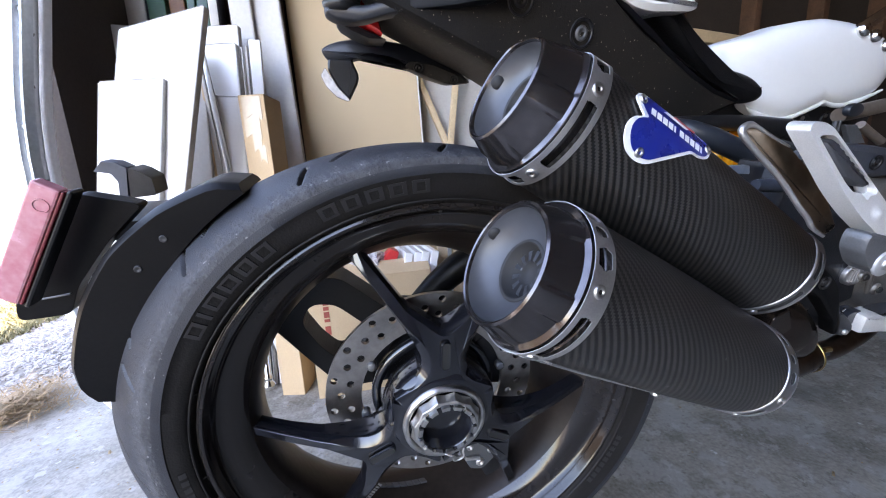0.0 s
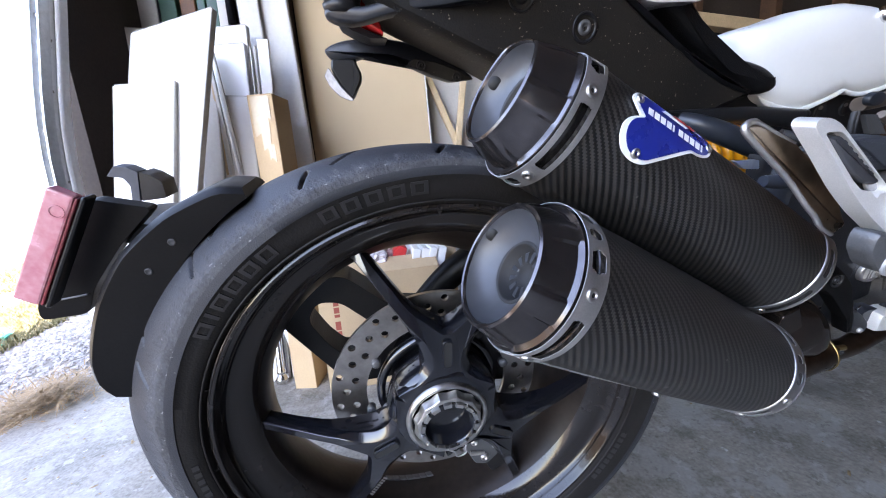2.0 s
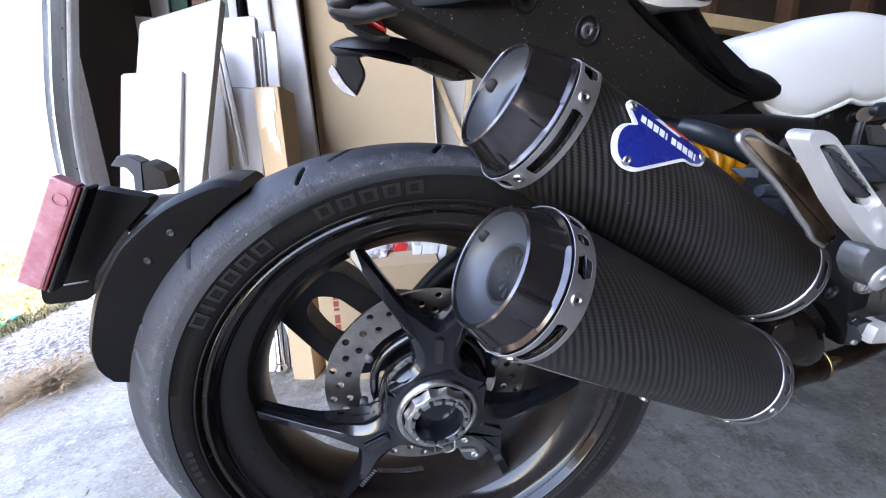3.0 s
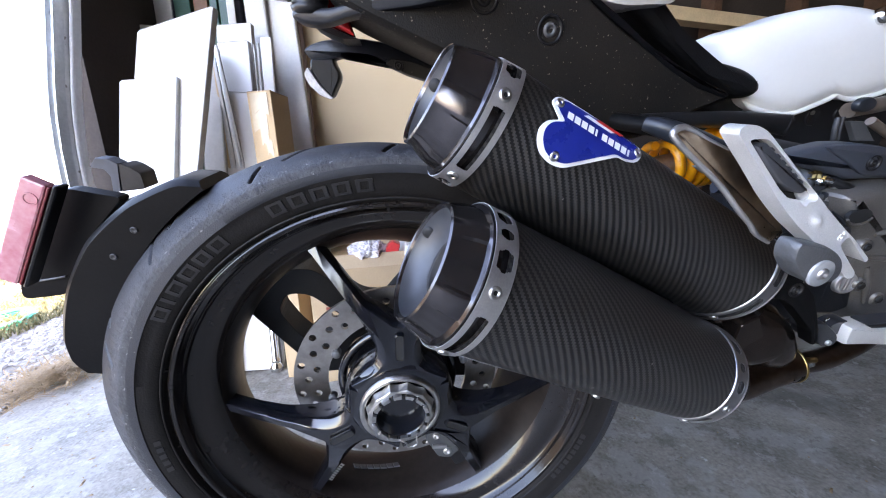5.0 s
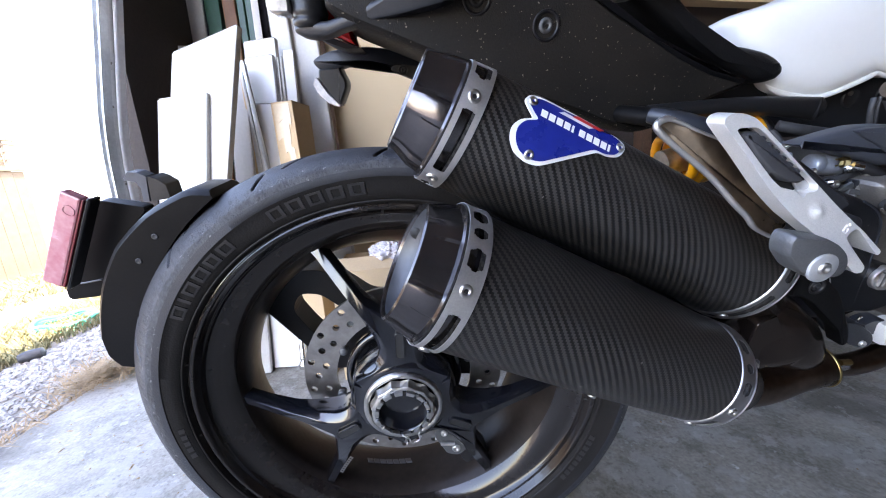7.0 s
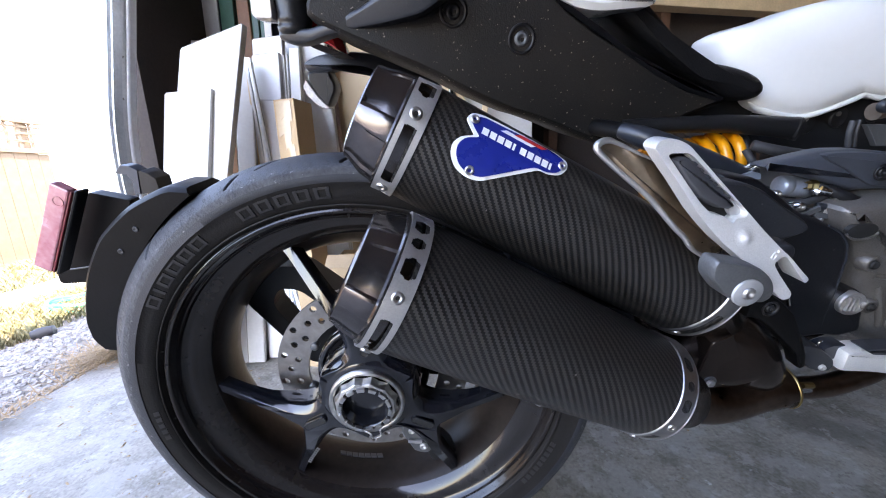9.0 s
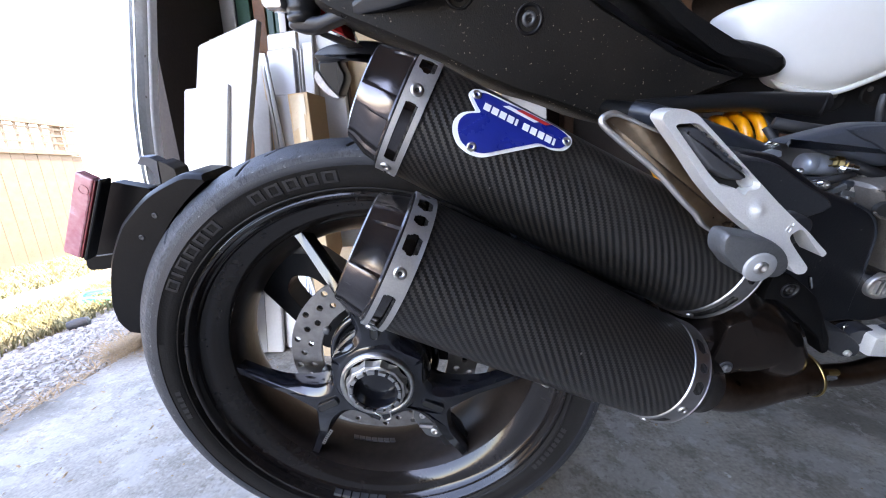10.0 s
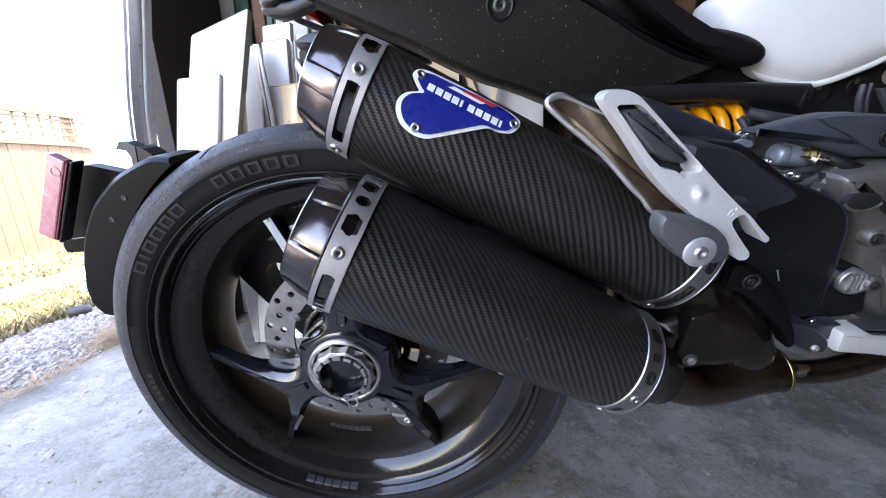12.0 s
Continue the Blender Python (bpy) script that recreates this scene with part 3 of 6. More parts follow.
def make_tyre(wheel):
    """Carcass with cut grooves: slanting, curved slits in pairs round the crown."""
    prof = [(-0.076, 0.2430), (-0.082, 0.2470), (-0.0875, 0.2540), (-0.0905, 0.2630), (-0.0916, 0.2712), (-0.0926, 0.2722), (-0.0916, 0.2800), (-0.0898, 0.2860)]
    n = 96
    crown = []
    for i in range(n + 1):
        y = -0.0888 + 0.1776 * i / n
        crown.append((y, 0.3205 - 0.0330 * (abs(y) / 0.0888) ** 2.15))
    side = [(-y, r) for y, r in prof[::-1]]
    line = prof + crown + side
    segs, k = 2160, len(line)
    Y = np.array([q[0] for q in line])
    R = np.array([q[1] for q in line])
    A = np.arange(segs) * 360.0 / segs
    rr = np.repeat(R[None, :], segs, 0)
    carved = np.zeros_like(rr)
    pitch = 24.0
    for sgn, off in ((-1, 0.0), (1, 12.0)):
        for width, y0, y1, a_at, slant, bow in ((0.0038, 0.016, 0.064, 0.0, 130.0, 1500.0), (0.0028, 0.056, 0.080, 13.0, 160.0, 0.0)):
            yy = sgn * Y[None, :]
            inside = (yy > y0) & (yy < y1)
            centre = a_at + off + slant * (yy - y0) + bow * (yy - y0) ** 2
            d = (A[:, None] - centre + pitch / 2) % pitch - pitch / 2
            dist = np.abs(d) * np.pi / 180 * 0.31
            taper = np.minimum(1, np.minimum(yy - y0, y1 - yy) / 0.008)
            half = width * (0.45 + 0.55 * np.clip(taper, 0, 1)) / 2
            cut = np.clip((half + 0.0012 - dist) / 0.0012, 0, 1) * inside
            rr = rr - 0.0055 * cut
            carved = np.maximum(carved, cut)
    pts = np.empty((segs, k, 3))
    ca, sa = np.cos(np.radians(A))[:, None], np.sin(np.radians(A))[:, None]
    # the carcass sits a little skew on the rim
    depth = np.minimum(Y[None, :] + 0.088, 0.10)
    pts[..., 0], pts[..., 1] = rr * ca - (0.34 + 0.14 * np.clip((-ca - 0.2) / 0.8, 0, 1)) * depth, Y[None, :]
    pts[..., 2] = AXLE + rr * sa - (0.20 + 0.14 * np.clip((sa + 0.6) / 1.2, 0, 1)) * depth
    me = bpy.data.meshes.new("tyre")
    faces = [(i * k + q, i * k + q + 1, ((i + 1) % segs) * k + q + 1, ((i + 1) % segs) * k + q) for i in range(segs) for q in range(k - 1)]
    me.from_pydata(pts.reshape(-1, 3).tolist(), [], faces)
    # feathered wear along the shoulders, with a ragged inner edge
    ragged = 0.0800 + 0.0045 * np.sin(A * 1.7) + 0.004 * np.sin(A * 4.3 + 1.0) + 0.003 * np.sin(A * 11.0 + 2.0)
    worn = (np.abs(Y)[None, :] > ragged[:, None]) & (np.abs(Y)[None, :] < 0.0925)
    for mm in (M_SIDE, M_TREAD, M_LETTER, M_SCUFF):
        me.materials.append(mm)
    lo, hi = len(prof) - 3, len(prof) + len(crown) + 1
    # carved faces take the darker rubber, so groove shade is in the colour
    me.polygons.foreach_set("material_index", [2 if carved[i, q] + carved[(i + 1) % segs, q] + carved[i, q + 1] + carved[(i + 1) % segs, q + 1] > 1.2 else (3 if worn[i, q] else 1) if lo <= q < hi else 0 for i in range(segs) for q in range(k - 1)])
    me.polygons.foreach_set("use_smooth", [True] * len(me.polygons))
    ob = new("tyre", me)
    ob.parent = wheel
    ob["label"] = "worn black sports tyre with curved grooves"
    me.set_sharp_from_angle(angle=radians(50))
    return ob


# the wheel leans a little further than the frame
make_wheel().matrix_local = pose(0, 0, AXLE, -3.6, 0, 0) @ pose(0, 0, -AXLE)


# ---------------------------------------------------------------- silencers
def on_can(m, s, phi, r):
    """A place on a silencer: along its axis, degrees up from the outer side, radius."""
    return m @ Vector((s, r * math.cos(radians(phi)), r * math.sin(radians(phi))))


def band(m, s0, s1, r0, r1, openings, name, mtl, parent, label=""):
    """A thin strap round a silencer with real openings: (phi centre, phi half, shape)."""
    n, q = 540, 30
    pts, faces = [], []
    for i in range(n):
        for j in range(q + 1):
            f = j / q
            pts.append(on_can(m, s0 + (s1 - s0) * f, i * 360 / n, r0 + (r1 - r0) * f))
    for i in range(n):
        phi = (i + 0.5) * 360 / n
        for j in range(q):
            f = (j + 0.5) / q - 0.5
            gone = False
            for c, h, rim in openings:
                d = abs((phi - c + 180) % 360 - 180)
                if d < h and abs(f) < min(0.5 - rim, (h - d) * (0.10 if h < 10 else 0.2) + 0.05):
                    gone = True
            if not gone:
                faces.append((i * (q + 1) + j, ((i + 1) % n) * (q + 1) + j, ((i + 1) % n) * (q + 1) + j + 1, i * (q + 1) + j + 1))
    return part(name, (pts, faces), mtl, parent, label, solid=0.0006)


def rivet(m, s, phi, r, parent, size=0.0047):
    mm = basis(on_can(m, s, phi, r), on_can(m, s, phi, r + 1) - on_can(m, s, phi, r), m.col[0].xyz)
    ob = part("rivet", lathe([(-0.001, size), (0.0006, size), (0.0014, size * 0.9), (0.0017, size * 0.65), (0.0013, size * 0.42), (0.0003, size * 0.36), (0.0003, 0)], 20, m=mm), M_NUT, parent, smooth=True)
    # flat black disc paints the shade inside the rivet's bore
    part_hole = lathe([(0.0005, size * 0.35), (0.0005, 0)], 12, m=mm)
    part("rivet_bore", part_hole, M_HOLE, parent)
    return ob


def make_can(label, A, u, r_tip, s_ring, r_ring, s_end, r_end, ring_open, rivets, end_open, end_rivets):
    m = basis(A, u, (0, -1, 0))
    n, q = 96, 40
    s0 = s_ring - 0.006
    # barrel with a uv map in metres for the weave
    prof = []
    for j in range(q + 1):
        f = j / q
        s = s0 + (s_end - s0) * f
        prof.append((s, r_ring - 0.001 + (r_end - r_ring) * f + 0.0016 * math.sin(math.pi * f)))
    prof.append((s_end + 0.004, r_end * 0.93))
    pts, faces = lathe(prof, n, m=m)
    can = part("silencer", (pts, faces), M_CARBON, BIKE, label, smooth=True)
    uv = can.data.uv_layers.new(name="weave")
    k = len(prof)
    for poly in can.data.polygons:
        for li in poly.loop_indices:
            v = can.data.loops[li].vertex_index
            i, j = divmod(v, k)
            if i == 0 and any(can.data.loops[x].vertex_index // k == n - 1 for x in poly.loop_indices):
                i = n
            uv.data[li].uv = (prof[j][0], i / n * 2 * math.pi * 0.0575)
    # outlet cap: lip, faceted wall with sunk panels, dark step under the strap
    s_c = s_ring - 0.019
    wall = [(0.0035, r_tip - 0.0032), (0.0008, r_tip - 0.0022), (0.0, r_tip - 0.0008), (0.0012, r_tip + 0.0010), (0.006, r_tip + 0.0026), (s_c * 0.62, r_ring - 0.0048), (s_c - 0.002, r_ring - 0.0032), (s_c - 0.0005, r_ring - 0.0012), (s_c + 0.0015, r_ring - 0.0012), (s_c + 0.0030, r_ring - 0.0048), (s_ring - 0.0030, r_ring - 0.0048), (s_ring - 0.0012, r_ring - 0.0010), (s_ring, r_ring - 0.0010)]
    pts, faces = [], []
    nn = 192
    for i in range(nn):
        phi = i * 360 / nn
        c = (phi % 60) - 30
        for j, (s, r) in enumerate(wall):
            sunk = 0.0
            if 3 < j < 7:
                sunk = 0.0026 * max(0.0, min(1.0, (21 - abs(c)) / 1.9)) * (1.0 if j in (5,) else 0.55 if j == 4 else 0.8)
            pts.append(on_can(m, s, phi, r - sunk))
    kk = len(wall)
    for i in range(nn):
        for j in range(kk - 1):
            a_, b_ = i * kk + j, ((i + 1) % nn) * kk + j
            faces.append((a_, b_, b_ + 1, a_ + 1))
    cap = part("end_cap", (pts, faces), M_CAP, can, "polished black outlet cap", smooth=True)
    cap.data.set_sharp_from_angle(angle=radians(26))
    part("outlet_cone", lathe([(0.0032, r_tip - 0.0032), (0.009, r_tip - 0.0052), (0.015, r_tip * 0.76), (0.0195, r_tip * 0.60), (0.0205, r_tip * 0.50)], 72, m=m), M_CAPIN, can, "grey inner cone of the outlet", smooth=True)
    # shallow closed cup; its black colour stands in for the shade of a deep bore
    part("outlet_tube", lathe([(0.0200, r_tip * 0.53), (0.0185, r_tip * 0.50), (0.0200, r_tip * 0.46), (0.034, r_tip * 0.45), (0.034, 0)], 48, m=m), M_HOLE, can, "shallow outlet bore, coloured black for the shade inside", smooth=True)
    for i in range(12):
        part("baffle_slot", lathe([(0.0280, r_tip * 0.20), (0.0270, r_tip * 0.22), (0.0270, r_tip * 0.38), (0.0280, r_tip * 0.40)], 2, i * 30, i * 30 + 14, m=m), M_GUARDGREY, can)
    inwards = on_can(m, 0.0, 165, 0) - on_can(m, 0.0, 165, 1)
    # no hole is cut: a proud black disc paints the port's shade
    part("inner_port", lathe([(-0.002, 0.0058), (0.0012, 0.0054), (0.0008, 0)], 20, m=basis(on_can(m, 0.0085, 165, r_tip - 0.0050), inwards - 0.35 * Vector(u), u)), M_HOLE, can, "black disc drawn for a shaded port in the outlet", smooth=True)
    # straps
    band(m, s_c + 0.001, s_ring, r_ring + 0.0004, r_ring + 0.0010, ring_open, "strap", M_STEEL, can, "brushed steel strap with cut-outs")
    part("strap_edge", lathe([(s_ring - 0.0002, r_ring - 0.0008), (s_ring + 0.0004, r_ring + 0.0006)], 96, m=m), M_STEEL, can, smooth=True)
    for s, phi in rivets:
        rivet(m, s_ring - 0.0095, phi, r_ring + 0.0009, can)
    band(m, s_end - 0.015, s_end + 0.001, r_end + 0.0006, r_end + 0.0002, end_open, "front_strap", M_ENDSTRAP, can, "brushed steel strap at the inlet end")
    for s in (s_end - 0.0155, s_end + 0.0012):
        part("strap_lip", lathe([(s - 0.0009, r_end - 0.0006), (s - 0.0003, r_end + 0.0011), (s + 0.0003, r_end + 0.0011), (s + 0.0009, r_end - 0.0006)], 96, m=m), M_ENDSTRAP, can, smooth=True)
    for phi in end_rivets:
        rivet(m, s_end - 0.0075, phi, r_end + 0.0006, can, 0.0042)
    part("inlet_cone", lathe([(s_end, r_end * 0.96), (s_end + 0.012, r_end * 0.90), (s_end + 0.030, r_end * 0.62), (s_end + 0.05, 0.030)], 64, m=m), M_COLLECT, can, "dark inlet cone", smooth=True)
    return can, m


UP_A, UP_U = (0.040, -0.107, 0.662), (0.870, 0.036, -0.492)
LO_A, LO_U = (0.025, -0.158, 0.545), (0.875, 0.027, -0.483)
up_can, up_m = make_can("upper carbon-fibre silencer with a blue badge", UP_A, UP_U, 0.041, 0.049, 0.055, 0.374, 0.061,
                        [(-15, 26, 0.22), (42, 8, 0.16), (63, 7, 0.16), (83, 6, 0.2), (-72, 8, 0.2), (-100, 20, 0.2)], [(0, 20), (0, -52)],
                        [(-30, 22, 0.24), (-75, 16, 0.24), (20, 14, 0.24)], [-52])
lo_can, lo_m = make_can("lower carbon-fibre silencer", LO_A, LO_U, 0.047, 0.046, 0.059, 0.321, 0.052,
                        [(-20, 22, 0.22), (40, 8, 0.16), (60, 5, 0.2), (78, 8, 0.16), (100, 8, 0.16), (-70, 16, 0.2)], [(0, 19), (0, -48)],
                        [(-35, 13, 0.24), (22, 7, 0.2), (42, 5, 0.22), (-66, 13, 0.24), (64, 8, 0.2)], [-4, -50])


def badge():
    """Enamel plate bent to the barrel: three lobes, white rim, blue field, a row of plain white bars."""
    outline = [(0.069, 0.037), (0.071, 0.042), (0.078, 0.0455), (0.090, 0.047), (0.115, 0.0485), (0.138, 0.048), (0.147, 0.044), (0.1485, 0.039), (0.145, 0.032), (0.136, 0.0285), (0.129, 0.0285), (0.094, 0.0025), (0.085, 0.001), (0.075, 0.0035), (0.069, 0.010), (0.067, 0.017), (0.070, 0.0235), (0.0785, 0.0285), (0.0745, 0.0315)]
    outline = [(s + 0.006, a_ - 0.002) for s, a_ in rounded(outline, 0.006, 3)]
    cx, ca = 0.104, 0.027

    def r_at(s):
        return 0.0552 + (0.061 - 0.055) * (s - 0.049) / 0.325 + 0.0016 * math.sin(math.pi * max(0, (s - 0.043) / 0.331))

    def at(s, arc, lift):
        s, arc = 0.073 + (s - 0.075) * 1.11, arc * 1.07 - 0.0025
        return on_can(up_m, s, math.degrees(arc / 0.0565), r_at(s) + lift)

    def field(scale, lift, name, mtl, parent, sub=0.0):
        pts, faces = [], []
        k, rings = len(outline), 7
        for g in range(rings):
            f = 1 - g / rings
            for s, a_ in outline:
                ds, da = s - cx, a_ - ca
                ln = math.hypot(ds, da)
                f2 = f * (1 - sub / ln)
                pts.append(at(cx + ds * f2, ca + da * f2, lift))
        pts.append(at(cx, ca, lift))
        for g in range(rings - 1):
            for i in range(k):
                j = (i + 1) % k
                faces.append((g * k + i, g * k + j, (g + 1) * k + j, (g + 1) * k + i))
        for i in range(k):
            faces.append(((rings - 1) * k + i, (rings - 1) * k + (i + 1) % k, rings * k))
        # edge
        if lift < 0.0014:
            base = len(pts)
            pts.extend(at(s, a_, 0.0) for s, a_ in outline)
            for i in range(k):
                j = (i + 1) % k
                faces.append((base + i, base + j, j, i))
        return part(name, (pts, faces), mtl, parent)

    plate_ob = field(1.0, 0.0012, "badge", M_WHITE, up_can)
    plate_ob["label"] = "blue enamel badge with a white rim"
    field(1.0, 0.0021, "badge_field", M_BLUE, up_can, sub=0.0034)
    def strip(s0, s1, a0, a1, lift, mtl, name, shear=0.0):
        pts = [at(s, a_, lift) for s, a_ in ((s0, a0), ((s0 + s1) / 2, a0), (s1, a0), (s1 + shear, a1), ((s0 + s1) / 2 + shear, a1), (s0 + shear, a1))]
        part(name, (pts, [(0, 1, 4, 5), (1, 2, 3, 4)]), mtl, up_can)
    for i in range(10):
        s = 0.0875 + i * 0.0058
        strip(s, s + (0.0018 if i in (4, 9) else 0.0046), 0.0290, 0.0338, 0.0028, M_WHITE, "badge_bar")
    strip(0.099, 0.123, 0.0372, 0.0398, 0.0029, M_WHITE, "badge_flash", 0.004)
    strip(0.109, 0.131, 0.0392, 0.0425, 0.0031, M_BADGERED, "badge_flash", 0.004)
    for s, a_ in ((0.091, 0.0045), (0.0805, 0.0365), (0.1495, 0.0365)):
        s, a_ = 0.073 + (s - 0.075) * 1.11, a_ * 1.07 - 0.0025
        rivet(up_m, s, math.degrees(a_ / 0.0565), r_at(s) + 0.0015, up_can, 0.0036)


badge()


def flatten_top(can, m):
    """The upper silencer is flattened on top, where it passes under the tail."""
    inv = m.inverted()
    for ob in [can] + list(can.children):
        for v in ob.data.vertices:
            p = inv @ v.co
            big = 0.041 + 0.014 * min(1.0, max(0.0, p.x / 0.049)) + 0.006 * min(1.0, max(0.0, (p.x - 0.049) / 0.325))
            wide = 0.26 - 0.16 * min(1.0, max(0.0, p.x / 0.05))
            q = p.z / big - 0.69
            if q > 0:
                p.z = big * (0.69 + wide * (1 - math.exp(-q / wide)))
                v.co = m @ p


flatten_top(up_can, up_m)
# seam strip under the lower silencer and the bracket between the two
part("seam_strip", to_bm(tube([on_can(lo_m, 0.03, -74, 0.0595), on_can(lo_m, 0.12, -76, 0.0590), on_can(lo_m, 0.22, -78, 0.0562)], 0.0022, 8)), M_BRIGHT, lo_can, "bright riveted seam", smooth=True)
for s in (0.075, 0.215):
    rivet(lo_m, s, -72, 0.0578, lo_can, 0.004)
part("silencer_bracket", plate([(0.10, 0.555), (0.24, 0.475), (0.30, 0.452), (0.30, 0.432), (0.22, 0.455), (0.10, 0.525)], -0.118, -0.095, corner=0.008), M_SATIN, BIKE, "black bracket between the silencers", bevel=0.002)


# ---------------------------------------------------------------- tail, seat, tank
def bolt(m_at, axis, r, parent, mtl=M_STEEL, cup=None, name="bolt"):
    mm = basis(m_at, axis, (1, 0, 0.3))
    if cup:
        part("bolt_cup", lathe([(0.0, cup), (0.0015, cup * 1.15), (0.003, cup * 1.1), (0.002, cup * 0.9), (-0.004, cup * 0.8)], 28, m=mm), M_SATIN, parent, smooth=True)
    ob = part(name, lathe([(-0.004, r), (0.001, r), (0.0025, r * 0.85), (0.0028, r * 0.5), (0.0006, r * 0.42), (0.0004, 0)], 20, m=mm), mtl, parent, smooth=True)
    return ob


TAIL = [(-0.050, 0.760), (-0.020, 0.742), (0.030, 0.721), (0.095, 0.6935), (0.149, 0.6660), (0.199, 0.6445), (0.221, 0.6385), (0.257, 0.6255), (0.290, 0.6110), (0.335, 0.5965), (0.365, 0.600), (0.400, 0.618), (0.440, 0.634), (0.475, 0.644), (0.480, 0.652), (0.470, 0.658), (0.411, 0.680), (0.352, 0.708), (0.296, 0.738), (0.255, 0.765), (0.225, 0.800), (0.190, 0.840), (0.080, 0.840), (0.0, 0.815), (-0.040, 0.785)]
tail = part("tail_fairing", puff(rounded(TAIL, 0.012, 2), [(0.062, 0.90), (0.066, 0.955), (0.076, 0.99), (0.10, 1.0), (0.18, 1.0), (0.21, 0.97), (0.222, 0.9)]), M_TAIL, BIKE, "dusty matt black under-seat tail panel", smooth=True)
part("tail_flank", puff(rounded([(0.2402, 0.7680), (0.2672, 0.7509), (0.2999, 0.7319), (0.3378, 0.7069), (0.3790, 0.6829), (0.4228, 0.6627), (0.4672, 0.6497), (0.474, 0.6545), (0.411, 0.6790), (0.352, 0.7070), (0.296, 0.7370), (0.250, 0.766), (0.225, 0.800)], 0.004, 2), [(0.0590, 0.94), (0.0597, 0.975), (0.0610, 1.0), (0.075, 1.0)]), M_FLANK, tail, "smooth black flank below the seat", smooth=True)
for x, z in ((0.207, 0.728), (0.054, 0.766), (0.126, 0.758)):
    bolt((x, 0.0625, z), (0.05, -1, -0.05), 0.0085, tail, M_BRACKET if x > 0.2 else M_SATIN, cup=0.0145)
SEAT = [(0.250, 0.876), (0.290, 0.836), (0.340, 0.789), (0.3826, 0.7530), (0.4055, 0.7335), (0.430, 0.7175), (0.445, 0.7075), (0.460, 0.6985), (0.492, 0.6932), (0.516, 0.6867), (0.533, 0.6785), (0.5435, 0.6697), (0.5455, 0.6587), (0.539, 0.6510), (0.525, 0.6480), (0.504, 0.6505), (0.4745, 0.6628), (0.4355, 0.6836), (0.390, 0.7090), (0.347, 0.7370), (0.300, 0.766), (0.250, 0.800)]
seat = part("seat", puff(rounded(SEAT, 0.010, 3), [(0.0770, 0.72), (0.0775, 0.80), (0.0790, 0.87), (0.0820, 0.93), (0.0865, 0.97), (0.0930, 0.992), (0.100, 1.0), (0.19, 1.0), (0.22, 0.94)]), M_SEAT, BIKE, "black vinyl seat with a rounded nose", smooth=True)
TANK = [(0.490, 0.736), (0.512, 0.744), (0.558, 0.754), (0.585, 0.763), (0.620, 0.771), (0.671, 0.777), (0.722, 0.774), (0.785, 0.764), (0.826, 0.750), (0.855, 0.732), (0.862, 0.705), (0.845, 0.671), (0.800, 0.655), (0.762, 0.6470), (0.740, 0.6470), (0.726, 0.6500), (0.714, 0.6530), (0.702, 0.6470), (0.677, 0.6375), (0.652, 0.6290), (0.628, 0.6250), (0.592, 0.6300), (0.563, 0.6380), (0.547, 0.6460), (0.530, 0.670), (0.500, 0.705)]
tank = part("fuel_tank", puff(rounded(TANK, 0.012, 4), [(0.0960, 0.30), (0.0965, 0.45), (0.0980, 0.60), (0.1005, 0.73), (0.1040, 0.84), (0.1090, 0.92), (0.1150, 0.97), (0.1230, 1.0), (0.160, 1.0), (0.19, 0.95), (0.22, 0.80)], about=(0.66, 0.69)), M_TANK, BIKE, "glossy white fuel tank", smooth=True)
part("tank_lip", to_bm(tube([(0.66 + (x - 0.66) * 0.985, 0.1085, z + 0.0022) for x, z in ((0.545, 0.6475), (0.563, 0.6380), (0.592, 0.6300), (0.628, 0.6250), (0.652, 0.6290), (0.677, 0.6375), (0.702, 0.6470), (0.714, 0.6530), (0.726, 0.6500), (0.740, 0.6470), (0.762, 0.6470), (0.800, 0.655), (0.845, 0.671))], [0.001] + [0.0042] * 11 + [0.002], 12)), M_TANK, tank, "rolled flange along the tank's lower edge", smooth=True)
part("tail_cowl", puff(rounded([(0.2359, 0.7709), (0.2695, 0.7562), (0.294, 0.7527), (0.3523, 0.7552), (0.3607, 0.7603), (0.3397, 0.7764)], 0.008, 2), [(0.05, 0.85), (0.055, 1.0), (0.10, 1.0)]), M_TANK, tail, "white edge of the tail cowl", smooth=True)
# black sheet added only to keep the gap below the seat dark
part("under_tray", puff(rounded([(0.300, 0.660), (0.400, 0.668), (0.540, 0.662), (0.575, 0.640), (0.570, 0.612), (0.520, 0.606), (0.440, 0.604), (0.380, 0.598), (0.320, 0.600)], 0.01, 2), [(0.124, 0.95), (0.128, 1.0), (0.20, 1.0)]), M_SATIN, BIKE, "added black sheet that darkens the gap under the seat", smooth=True)
# tail lamp
part("tail_lamp", puff(rounded([(-0.0660, 0.7500), (-0.0461, 0.7800), (-0.0233, 0.7840), (-0.0300, 0.7480), (-0.0235, 0.7286), (-0.0385, 0.7370)], 0.003, 2), [(0.118, 0.92), (0.121, 1.0), (0.20, 1.0)]), M_REDLENS, tail, "red tail lamp lens", smooth=True)
part("lamp_chin", puff(rounded([(-0.0790, 0.7485), (-0.0716, 0.7475), (-0.0420, 0.7352), (-0.0180, 0.7260), (-0.0397, 0.7262), (-0.0617, 0.7345), (-0.0749, 0.7420)], 0.0015, 2), [(0.136, 0.97), (0.138, 1.0), (0.20, 1.0)]), M_SATIN, tail, smooth=True)
